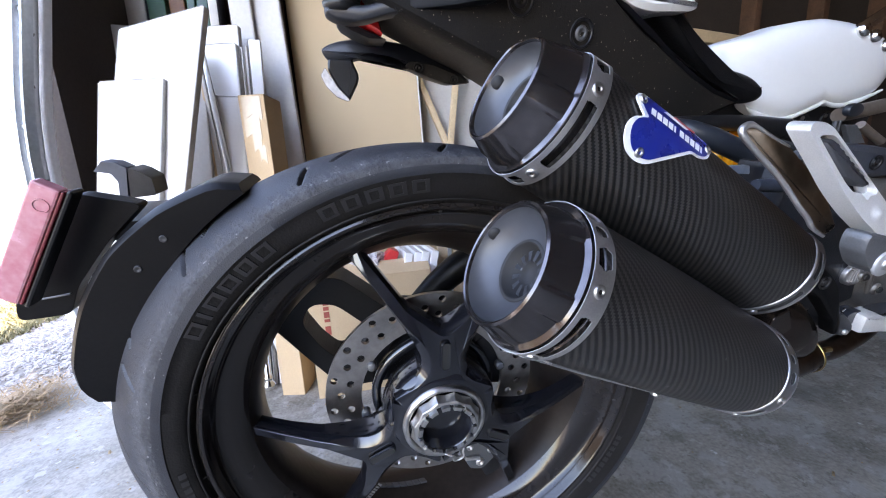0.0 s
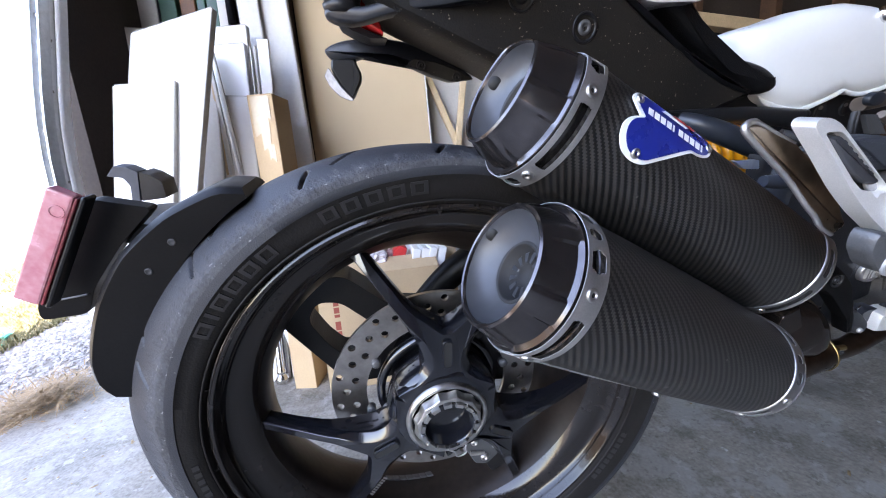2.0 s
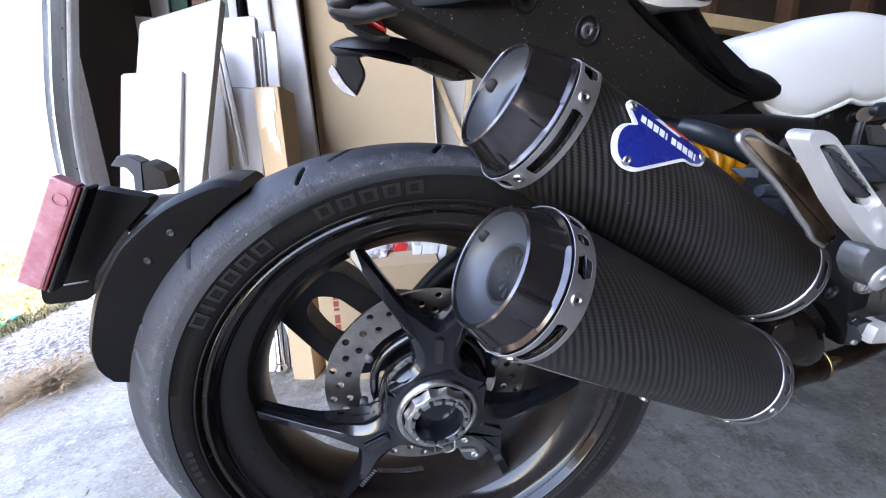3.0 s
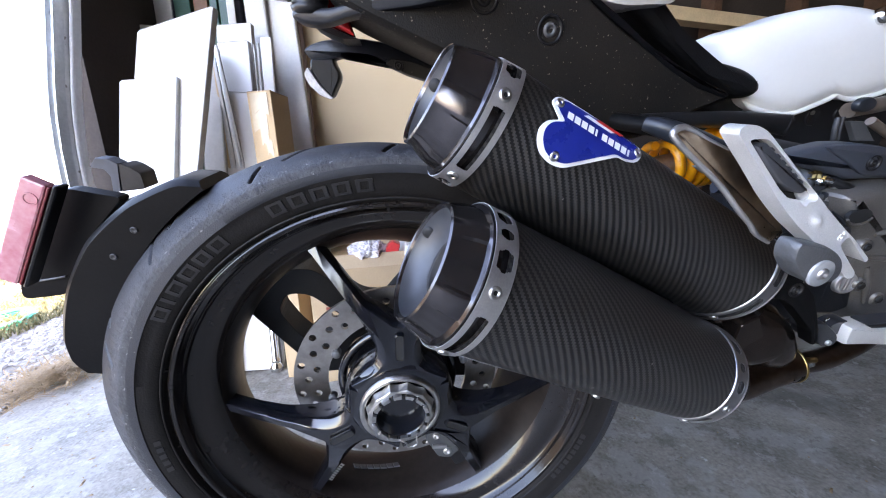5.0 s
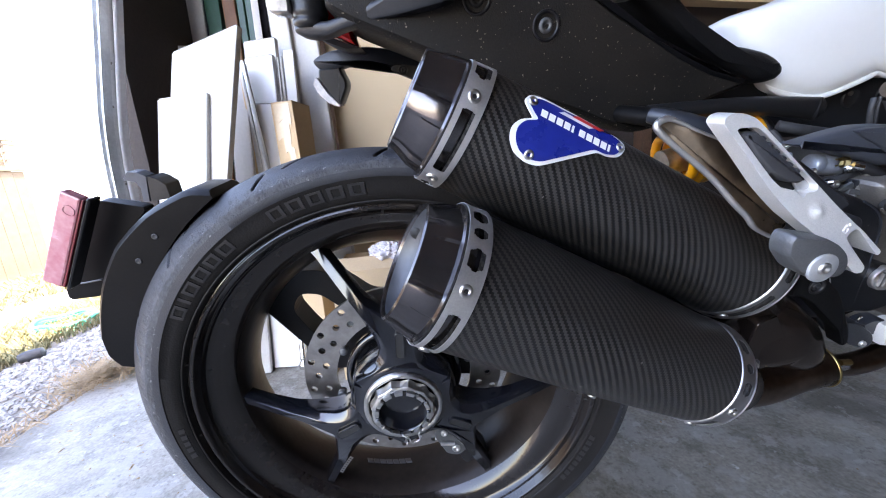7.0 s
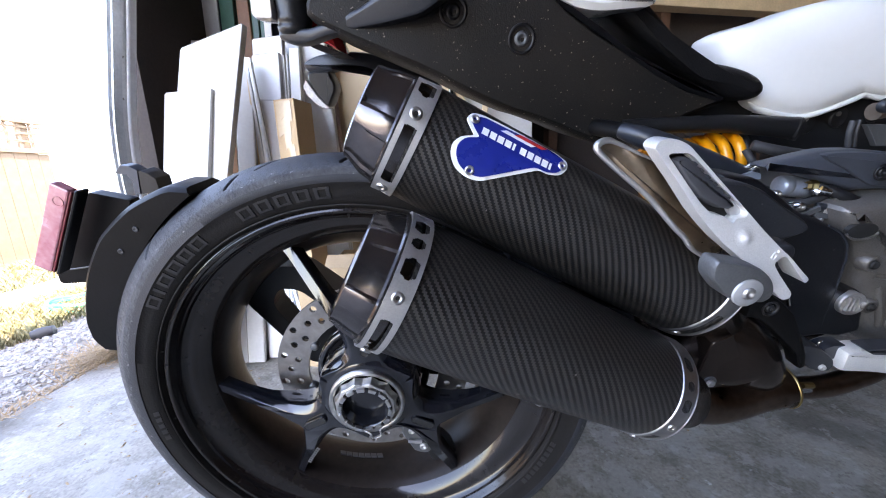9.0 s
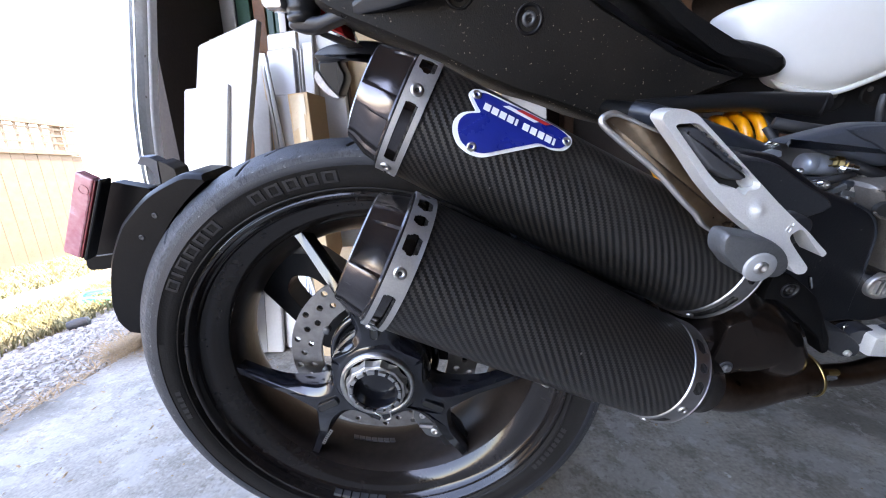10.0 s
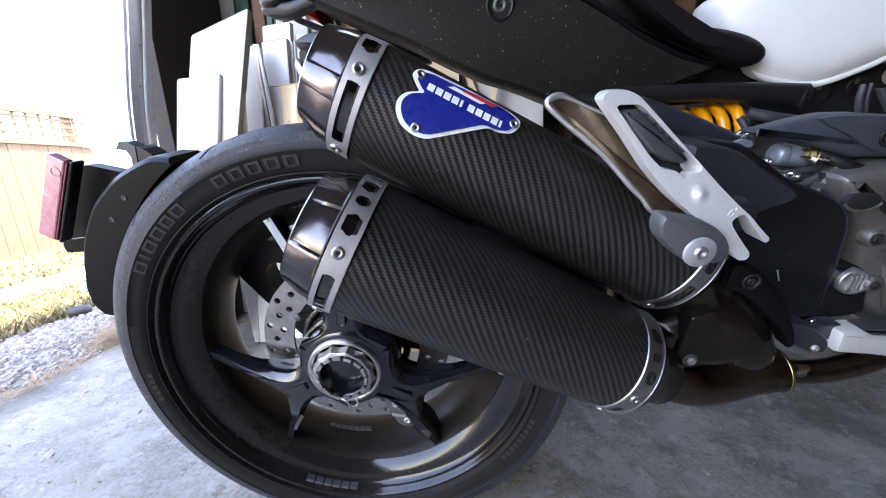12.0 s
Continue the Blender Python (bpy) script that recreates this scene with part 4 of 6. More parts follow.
# the stalk of the near turn signal follows the tail's flank and swings inwards
SWING = Matrix(((1, 0, 0, 0), (-0.27, 1, 0, 0.056 + 0.27 * 0.07), (0, 0, 1, 0), (0, 0, 0, 1)))
STALK = [(0.1200, 0.8050), (0.0700, 0.8000), (0.0400, 0.7760), (0.0209, 0.7650), (-0.0145, 0.7573), (-0.0427, 0.7489), (-0.0865, 0.7502), (-0.0893, 0.7415), (-0.0785, 0.7349), (-0.0609, 0.7320), (-0.0459, 0.7334), (-0.0241, 0.7387), (-0.0018, 0.7422), (0.0460, 0.7459), (0.0900, 0.7520), (0.1250, 0.7700)]
near_sig = part("turn_signal", puff(rounded(STALK, 0.007, 3), [(-0.0125, 0.93), (-0.0110, 0.975), (-0.0075, 1.0), (0.0110, 1.0), (0.0135, 0.95)], m=SWING), M_STALK, BIKE, "black turn signal on a short stalk, clear lens", smooth=True)
mm = basis((-0.0690, 0.0970, 0.7440), (0.06, 0.0, 1), (1, 0, 0))
part("lamp_shell", lathe([(0.0, 0.0), (0.0, 0.0180), (0.0045, 0.0205), (0.0080, 0.0212), (0.0095, 0.0196), (0.0125, 0.0194), (0.0140, 0.0204), (0.0180, 0.0206), (0.0200, 0.0198), (0.0420, 0.0215), (0.0640, 0.0200), (0.0760, 0.0120), (0.0790, 0.0)], 36, m=mm), M_SATIN, near_sig, smooth=True)
part("lamp_lens", puff(rounded([(-0.1075, 0.8150), (-0.1135, 0.7650), (-0.1090, 0.7605), (-0.0880, 0.7590), (-0.0830, 0.8150)], 0.004, 2), [(0.080, 0.94), (0.082, 0.98), (0.086, 1.0), (0.108, 1.0), (0.114, 0.95)]), M_CLEAR, near_sig, "clear ribbed lens", smooth=True)
bolt((-0.0100, 0.0662, 0.7462), (0, -1, -0.1), 0.0032, near_sig, M_SATIN, cup=0.0042)
# the far one hangs down from a long arched arm
ARCH = [(-0.1035, 0.7226), (-0.0937, 0.7287), (-0.0786, 0.7335), (-0.0452, 0.7380), (-0.0150, 0.7367), (0.0194, 0.7316), (0.0623, 0.7153), (0.1000, 0.6963), (0.1178, 0.6813), (0.0808, 0.6777), (0.0469, 0.6875), (0.0075, 0.7048), (-0.0097, 0.7124), (-0.0370, 0.7165), (-0.0613, 0.7093), (-0.0783, 0.7066), (-0.0945, 0.7087), (-0.1017, 0.7167)]
far_sig = part("turn_signal", puff(rounded(ARCH, 0.006, 3), [(0.210, 0.94), (0.2115, 0.98), (0.2150, 1.0), (0.236, 1.0), (0.240, 0.95)]), M_STALK, BIKE, "black turn signal hanging on a long arched arm, clear lens", smooth=True)
part("lamp_shell", puff(rounded([(-0.0955, 0.7110), (-0.0615, 0.7110), (-0.0602, 0.7038), (-0.0546, 0.6914), (-0.0555, 0.6819), (-0.0702, 0.6559), (-0.0854, 0.6737), (-0.0976, 0.6971)], 0.005, 3), [(0.200, 0.86), (0.202, 0.93), (0.206, 0.98), (0.212, 1.0), (0.238, 1.0), (0.244, 0.95)]), M_SATIN, far_sig, smooth=True)
part("lamp_lens", puff(rounded([(-0.1005, 0.7001), (-0.0859, 0.6747), (-0.0694, 0.6565), (-0.0737, 0.6549), (-0.0885, 0.6608), (-0.1020, 0.6753), (-0.1075, 0.6893)], 0.003, 3), [(0.202, 0.95), (0.205, 1.0), (0.238, 1.0), (0.242, 0.96)]), M_CLEAR, far_sig, "clear ribbed lens", smooth=True)
part("arm_plate", puff(rounded([(0.0120, 0.7030), (0.0470, 0.6890), (0.0800, 0.6790), (0.1130, 0.6815), (0.0960, 0.6920), (0.0560, 0.7060), (0.0220, 0.7110)], 0.004, 2), [(0.2075, 0.97), (0.2085, 1.0), (0.212, 1.0)]), M_PLASTIC, far_sig, "black cover plate with two sunk bolts", smooth=True)
for x, z in ((0.0330, 0.7010), (0.0880, 0.6850)):
    bolt((x, 0.2070, z), (0, -1, 0), 0.0042, far_sig, M_SATIN, cup=0.0062)

# ---------------------------------------------------------------- rear guard and reflector
guard_rows, GN = [], 36
for i in range(GN + 1):
    a = 122 + 46 * i / GN
    out = float(np.interp(a, (122, 125, 133, 142, 151, 162, 166, 168), (0.3210, 0.3350, 0.3490, 0.3590, 0.3620, 0.3625, 0.3575, 0.3460)))
    inn = min(0.312, out - 0.002)
    guard_rows.append([wp(r, a, y) for y, r in ((-0.046, inn), (-0.046, out - 0.006), (-0.041, out - 0.001), (-0.034, out), (0.010, out), (0.017, out - 0.005), (0.017, inn))])
gp = [p for row in guard_rows for p in row]
gf = [(i * 7 + q, i * 7 + (q + 1) % 7, (i + 1) * 7 + (q + 1) % 7, (i + 1) * 7 + q) for i in range(GN) for q in range(7)] + [tuple(range(7)), tuple(range(GN * 7, GN * 7 + 7))[::-1]]
guard = part("rear_guard", to_bm((gp, gf)), M_GUARD, BIKE, "black plastic rear tyre guard", smooth=True)
part("guard_tab", plate([(-0.366, 0.418), (-0.345, 0.418), (-0.338, 0.395), (-0.352, 0.385)], 0.0, 0.03, corner=0.003), M_BRACKET, guard, bevel=0.002)
for x, z in ((-0.2350, 0.5456), (-0.2610, 0.5200)):
    part("guard_screw", lathe([(-0.002, 0.0034), (0.0004, 0.0034), (0.0008, 0.0026), (0.0002, 0.0014), (0.0002, 0)], 14, m=basis((x, -0.0462, z), (0, -1, 0), (1, 0, 0))), M_GUARDGREY, guard, "small grey screw", smooth=True)
holder = part("reflector_holder", plate([(-0.328, 0.582), (-0.311, 0.592), (-0.262, 0.579), (-0.300, 0.545), (-0.338, 0.502), (-0.352, 0.474), (-0.396, 0.472), (-0.392, 0.490)], 0.0, 0.016, corner=0.008), M_GUARD, BIKE, "black holder behind the rear tyre", bevel=0.003)
ux = Vector((-0.064, 0, -0.0965)).normalized()
rm = basis((-0.3382, -0.030, 0.5554), ux, (0, -1, 0))
part("reflector", box(-0.058, 0.058, -0.012, 0.0, -0.0125, 0.0072), M_RED, holder, "faded red rear reflector", bevel=0.002).matrix_local = rm
part("reflector_edge", box(-0.0575, 0.0575, -0.0122, -0.001, 0.0073, 0.0096), M_REDEDGE, holder, "deep red edge of the reflector", bevel=0.0008).matrix_local = rm
for x, w in ((-0.018, 0.0022), (-0.013, 0.0022), (-0.008, 0.0022), (0.004, 0.0016), (0.008, 0.0016), (0.012, 0.0016), (0.016, 0.0016)):
    part("print_bar", box(x, x + w, -0.0124, -0.0119, -0.002, 0.0035), M_REDEDGE, holder).matrix_local = rm
part("holder_rib", tube([(-0.3784, -0.0008, 0.4985), (-0.3748, -0.0008, 0.4937), (-0.3565, -0.0008, 0.4949), (-0.3446, -0.0008, 0.4964)], 0.0011, 8), M_BRACKET, holder, smooth=True)
part("reflector_back", box(-0.060, 0.060, -0.018, -0.002, 0.0097, 0.0140), M_SATIN, holder, bevel=0.002).matrix_local = rm
part("reflector_mark", lathe([(0.0, 0.0062), (0.0006, 0.0060), (0.0006, 0.0048), (0.0, 0.0046)], 24, m=basis((-0.040, 0.0, -0.001), (0, 1, 0), (1, 0, 0))), M_RED, holder).matrix_local = rm
clip = part("plate_clip", puff(rounded([(-0.3424, 0.5862), (-0.3323, 0.5970), (-0.3206, 0.5954), (-0.3105, 0.5890), (-0.3181, 0.5560), (-0.3270, 0.5560), (-0.3233, 0.5743), (-0.3274, 0.5831)], 0.0012, 2), [(0.078, 0.97), (0.0795, 1.0), (0.096, 1.0)]), M_HOOK, holder, "blue-grey plate clip", bevel=0.0008)
part("clip_block", plate([(-0.3105, 0.5890), (-0.3011, 0.5849), (-0.2911, 0.5764), (-0.2914, 0.5580), (-0.3170, 0.5560)], 0.0790, 0.108, corner=0.002), M_SATIN, holder, "black block behind the clip", bevel=0.0012).location = (0.004, 0.0, 0.013)
part("clip_arm", plate([(-0.312, 0.560), (-0.272, 0.560), (-0.262, 0.540), (-0.300, 0.540)], 0.012, 0.100, corner=0.004), M_SATIN, holder, bevel=0.003)

holder.location = (-0.004, 0.0, -0.013)
clip.location = (0.004, 0.0, 0.013)

# ---------------------------------------------------------------- swingarm and brake behind the wheel
part("swingarm", plate([(-0.200, 0.392), (-0.185, 0.425), (-0.155, 0.450), (-0.105, 0.446), (-0.045, 0.390), (0.05, 0.375), (0.30, 0.42), (0.30, 0.34), (0.05, 0.27), (-0.06, 0.270), (-0.120, 0.270), (-0.160, 0.330)], 0.048, 0.090,
     [rounded([(-0.160, 0.386), (-0.145, 0.412), (-0.115, 0.408), (-0.070, 0.362), (-0.090, 0.330), (-0.118, 0.318), (-0.140, 0.345)], 0.012)], corner=0.012), M_SATIN, BIKE, "black single-sided swingarm", bevel=0.006)
part("swingarm_brace", to_bm(tube([(0.0, 0.06, 0.385), (0.04, 0.06, 0.425), (0.085, 0.06, 0.452), (0.16, 0.06, 0.475), (0.30, 0.06, 0.49)], [0.018, 0.02, 0.022, 0.026, 0.03], 16)), M_GUARD, BIKE, "black swingarm beam", smooth=True)
cal = part("brake_caliper", puff(rounded([(0.030, 0.206), (0.034, 0.222), (0.052, 0.226), (0.078, 0.214), (0.088, 0.196), (0.082, 0.176), (0.066, 0.160), (0.048, 0.166), (0.040, 0.184)], 0.006, 3), [(-0.0445, 0.93), (-0.0435, 0.97), (-0.040, 1.0), (-0.010, 1.0)]), M_BRACKET, BIKE, "grey brake caliper", smooth=True)
for x, z, r in ((0.046, 0.212, 0.0050), (0.062, 0.178, 0.0062), (0.076, 0.198, 0.0040)):
    bolt((x, -0.0450, z), (0, -1, 0), r, cal, M_STEEL)
part("caliper_pin", to_bm(tube([(0.040, -0.047, 0.194), (0.060, -0.047, 0.190)], 0.003, 10)), M_STEEL, cal, smooth=True)
part("caliper_shield", puff(rounded([(0.070, 0.212), (0.090, 0.204), (0.104, 0.184), (0.121, 0.118), (0.116, 0.104), (0.100, 0.104), (0.072, 0.140), (0.062, 0.170)], 0.006, 3), [(-0.038, 0.97), (-0.037, 1.0), (-0.033, 1.0)]), M_SATIN, cal, "black guard plate below the caliper", smooth=True)
car = part("caliper_carrier", plate([(0.04, 0.36), (0.13, 0.40), (0.15, 0.34), (0.12, 0.29), (0.05, 0.30)], -0.02, 0.02, corner=0.010), M_SATIN, BIKE, bevel=0.004)

# bracket that joins the two silencers
part("silencer_bracket", puff(rounded([(0.164, 0.530), (0.182, 0.534), (0.224, 0.506), (0.216, 0.480), (0.196, 0.482), (0.168, 0.502)], 0.004, 2), [(-0.1130, 0.94), (-0.1120, 0.98), (-0.110, 1.0), (-0.080, 1.0)]), M_GUARDGREY, BIKE, "dark bracket between the silencers", smooth=True)

# ---------------------------------------------------------------- passenger footrest
hung_before = set(BIKE.children)
LEANIN = Matrix(((1, 0, 0, 0), (0, 1, 0.36, -0.36 * 0.54), (0, 0, 0.91, 0.54 * 0.09), (0, 0, 0, 1)))   # the hanger leans in towards the seat
PEG = [(0.2471, 0.6452), (0.25, 0.6495), (0.2558, 0.6513), (0.263, 0.6505), (0.2708, 0.6465), (0.2807, 0.6346), (0.3091, 0.6), (0.3216, 0.5846), (0.3341, 0.5707), (0.3412, 0.5637), (0.3472, 0.5556), (0.3533, 0.5484), (0.3498, 0.5454), (0.3441, 0.5546), (0.3365, 0.5665), (0.3281, 0.5609), (0.3317, 0.5535), (0.3407, 0.5389), (0.3386, 0.5352), (0.3329, 0.5346), (0.3271, 0.5420), (0.3128, 0.5585), (0.2931, 0.5765), (0.2842, 0.5870), (0.2763, 0.5975), (0.2627, 0.6204), (0.2538, 0.6341)]
WINDOW = rounded([(0.2561, 0.6396), (0.2586, 0.6409), (0.2701, 0.6407), (0.2736, 0.6382), (0.2949, 0.614), (0.3102, 0.5985), (0.3102, 0.5952), (0.307, 0.5938), (0.3027, 0.594), (0.2999, 0.59), (0.2967, 0.5924), (0.2942, 0.5958), (0.2849, 0.5977), (0.2781, 0.6051), (0.2681, 0.6204)], 0.0022, 3)
peg = part("footrest_hanger", plate(rounded(PEG, 0.0035, 4), -0.2165, -0.2005, [WINDOW], m=LEANIN), M_ALU, BIKE, "cast aluminium passenger footrest hanger", bevel=0.0028, segs=4, smooth=True)
# a lower ledge along one side of the window, ending in a keyhole
LEDGE = [(0.2695, 0.6425), (0.2770, 0.6400), (0.3120, 0.6000), (0.3118, 0.5940), (0.3060, 0.5920), (0.3030, 0.5935), (0.3012, 0.5965), (0.3003, 0.6000), (0.2996, 0.6095), (0.2786, 0.6322), (0.2732, 0.6375)]
part("window_ledge", plate(LEDGE, -0.2105, -0.2072, m=LEANIN), M_WASHER, peg, bevel=0.0009, segs=2)
# black sheet closing the window, coloured as the shade behind the footrest
part("window_shade", plate(WINDOW, -0.2070, -0.2055, m=LEANIN), M_HOLE, peg)
# the folded footrest: a ridged rubber blade with a toothed edge
BLADE = [(0.2603, 0.6363), (0.2642, 0.6376), (0.2707, 0.6376), (0.2779, 0.6302), (0.2868, 0.6201), (0.2976, 0.6092), (0.3022, 0.6026), (0.2983, 0.6002), (0.2886, 0.6018), (0.2778, 0.6086), (0.2688, 0.6202), (0.2627, 0.6309)]
foot = part("folding_footrest", puff(rounded(BLADE, 0.0012, 2), [(-0.2176, 0.86), (-0.2172, 0.91), (-0.2160, 0.96), (-0.2148, 1.0), (-0.208, 1.02)], m=LEANIN), M_RUBBER, peg, "black rubber footrest folded in its window", smooth=True)
for (ax, az), (bx, bz), n in (((0.2735, 0.6350), (0.3005, 0.6062), 6), ((0.2650, 0.6275), (0.2790, 0.6075), 4)):
    for i in range(n):
        f = (i + 0.5) / n
        b = box(-0.0016, 0.0016, -0.0072, 0.0, -0.0012, 0.0012)
        b.transform(LEANIN @ pose(ax + (bx - ax) * f, -0.2082, az + (bz - az) * f, 0, 45, 0))
        part("rubber_tooth", b, M_RUBBER, peg, bevel=0.0005)
# a soft swelling in the casting under the window
bm = puff([(0.3085 + 0.0088 * math.cos(i * 0.2618), 0.5805 + 0.0100 * math.sin(i * 0.2618)) for i in range(24)], [(-0.21645 - 0.0026 * math.exp(-(q / 0.45) ** 2), q) for q in (0.04, 0.12, 0.2, 0.3, 0.4, 0.5, 0.6, 0.7, 0.8, 0.9, 1.0)] + [(-0.2160, 1.03)], m=LEANIN, about=(0.3085, 0.5805))
part("hanger_boss", bm, M_ALU, peg, smooth=True)
for x0, z0, x1, z1 in ((0.3262, 0.5652, 0.3284, 0.5680), (0.3284, 0.5680, 0.3303, 0.5665), (0.3303, 0.5665, 0.3281, 0.5637), (0.3281, 0.5637, 0.3262, 0.5652), (0.3290, 0.5685, 0.3316, 0.5679), (0.3316, 0.5679, 0.3318, 0.5702)):
    part("cast_mark", tube([LEANIN @ Vector((x0, -0.2166, z0)), LEANIN @ Vector((x1, -0.2166, z1))], 0.0005, 6), M_ALU, peg)
part("rubber_bush", lathe([(0, 0), (0, 0.0095), (0.0012, 0.0110), (0.012, 0.0110), (0.012, 0)], 28, m=basis(LEANIN @ Vector((0.3440, -0.2040, 0.5590)), (0, 1, 0.1), (1, 0, 0))), M_GUARDGREY, peg, "dark rubber bush behind the fork", smooth=True)
LUG = [(0.2790, 0.5620), (0.2810, 0.5675), (0.2860, 0.5668), (0.3070, 0.5622), (0.3170, 0.5570), (0.3240, 0.5505), (0.3275, 0.5425), (0.3270, 0.5360), (0.3220, 0.5322), (0.3040, 0.5330), (0.2920, 0.5400), (0.2805, 0.5530)]
lug = part("footrest_lug", puff(rounded(LUG, 0.004), [(-0.2178, 0.90), (-0.2174, 0.94), (-0.2158, 0.975), (-0.2130, 1.0), (-0.203, 1.0)]), M_BRACKET, BIKE, "grey cast lug under the footrest", smooth=True)
mm = basis((0.3070, -0.2182, 0.5422), (0, -1, 0), (1, 0, 0))
part("pivot_washer", lathe([(-0.001, 0.0103), (0.0009, 0.0103), (0.0013, 0.0097), (0.0013, 0.0045)], 36, m=mm), M_WASHER, lug, "flat steel washer", smooth=True)
part("pivot_bolt", lathe([(0.001, 0.0046), (0.0022, 0.0044), (0.0030, 0.0036), (0.0032, 0.0022), (0.0016, 0.0018), (0.0016, 0)], 18, m=mm), M_STEEL, lug, smooth=True)
# heat shield blade behind the hanger
GUARD_LEAN = Matrix(((1, 0, 0, 0), (0, 1, 0.30, -0.30 * 0.54), (0, 0, 1, 0), (0, 0, 0, 1)))
EDGE = [(0.3060, 0.5500), (0.2960, 0.5555), (0.2915, 0.5600), (0.2875, 0.5660), (0.2782, 0.5751), (0.2587, 0.5965), (0.2311, 0.6199), (0.2190, 0.6318), (0.2198, 0.6362), (0.2261, 0.6384), (0.2334, 0.6363), (0.2500, 0.6285), (0.2660, 0.6215)]
blade = part("heel_guard", puff(rounded(EDGE + [(0.2900, 0.6010), (0.3100, 0.5770), (0.3200, 0.5560)], 0.003, 2), [(-0.1815, 0.90), (-0.1822, 0.95), (-0.1815, 1.0), (-0.1785, 1.0)], m=GUARD_LEAN), M_SHIELD, BIKE, "heat-tinted steel heel guard", smooth=True)
part("guard_bead", to_bm(tube([GUARD_LEAN @ Vector((x, -0.1815, z)) for x, z in EDGE], [0.0016] * 2 + [0.0022] * 5 + [0.0026, 0.0028, 0.0026, 0.0018, 0.0013, 0.0010], 10)), M_STEEL, blade, "bright rolled edge", smooth=True)

# ---------------------------------------------------------------- frame, shock, engine and exhaust pipes
A, B = Vector((0.408, 0.090, 0.5540)), Vector((0.520, 0.090, 0.5740))
ax = (B - A).normalized()
up = Vector((-ax.z, 0, ax.x))
sp = [A.lerp(B, i / 120) + Vector((0, 0.036, 0)) * math.sin(2 * math.pi * i / 20) + up * 0.036 * math.cos(2 * math.pi * i / 20) for i in range(121)]
shock = part("shock_spring", to_bm(tube(sp, 0.0066, 12, smooth=0)), M_SPRING, BIKE, "orange-yellow rear shock spring", smooth=True)
part("shock_body", to_bm(tube([A - ax * 0.01, B], 0.019, 24)), M_NUT, shock, smooth=True)
part("shock_collar", lathe([(0, 0.0), (0, 0.038), (0.004, 0.038), (0.010, 0.038), (0.014, 0.030), (0.014, 0)], 32, m=basis(B + ax * 0.004, ax, (0, 0, 1))), M_SATIN, shock, smooth=True)
res = part("shock_reservoir", lathe([(0, 0), (0, 0.0085), (0.003, 0.0115), (0.010, 0.0118), (0.0105, 0.0112), (0.012, 0.0118), (0.040, 0.0116), (0.043, 0.0095), (0.050, 0.0092), (0.051, 0)], 28, m=basis((0.492, -0.030, 0.5650), (1, 0, -0.12), (0, 0, 1))), M_ANOD, BIKE, "dark anodised shock reservoir", smooth=True)
part("reservoir_cap", lathe([(0, 0.0045), (0.004, 0.0045), (0.005, 0.0060), (0.010, 0.0060), (0.011, 0.004), (0.012, 0)], 6, m=basis((0.511, -0.043, 0.5672), (1, -0.2, 0.1), (0, 0, 1))), M_GOLD, res, "gold hexagon fitting")
part("reservoir_bolt", lathe([(0, 0.0048), (0.002, 0.0052), (0.004, 0.0045), (0.004, 0)], 16, m=basis((0.5215, -0.046, 0.5610), (0.2, -1, 0.2), (0, 0, 1))), M_BRIGHT, res, smooth=True)
frame_ob = part("subframe", to_bm(tube([(0.345, 0.060, 0.6275), (0.40, 0.061, 0.6275), (0.45, 0.062, 0.627), (0.50, 0.065, 0.625), (0.560, 0.068, 0.6195), (0.588, 0.068, 0.6160)], [0.009, 0.010, 0.0110, 0.0120, 0.0135, 0.0150], 22)), M_SATIN, BIKE, "black subframe tube with an open end", smooth=True)
mm = basis((0.5885, 0.0640, 0.6155), (0.72, -0.69, -0.06), (0, 0, 1))
part("tube_rim", lathe([(-0.006, 0.0140), (0.001, 0.0152), (0.002, 0.0142), (0.0005, 0.0118), (-0.006, 0.0110), (-0.006, 0)], 28, m=mm), M_SATIN, frame_ob, smooth=True)
part("subframe_stay", to_bm(tube([(0.288, 0.150, 0.630), (0.308, 0.075, 0.629), (0.335, 0.004, 0.623)], [0.009, 0.0105, 0.0112], 18)), M_GUARD, frame_ob, "black frame stay", smooth=True)
part("subframe_strut", to_bm(tube([(0.322, 0.016, 0.628), (0.335, 0.001, 0.623), (0.360, -0.012, 0.613), (0.410, -0.020, 0.593), (0.455, -0.020, 0.576)], [0.0090, 0.0118, 0.0130, 0.0125, 0.0105], 20)), M_STRUT, frame_ob, smooth=True)
clampb = part("strut_clamp", puff(rounded([(0.4419, 0.5798), (0.4550, 0.5827), (0.4649, 0.5805), (0.4669, 0.5739), (0.4539, 0.5745)], 0.0012, 2), [(-0.0335, 0.97), (-0.0325, 1.0), (-0.015, 1.0)]), M_ANOD, frame_ob, "grey clamp block on the strut", smooth=True)
for x, z in ((0.4545, 0.5880), (0.4605, 0.5852)):
    part("clamp_stud", lathe([(-0.006, 0.0026), (0.005, 0.0026), (0.006, 0.0017), (0.006, 0)], 12, m=basis((x, -0.026, z), (0.25, -0.7, 0.6), (1, 0, 0))), M_BRIGHT, frame_ob, smooth=True)
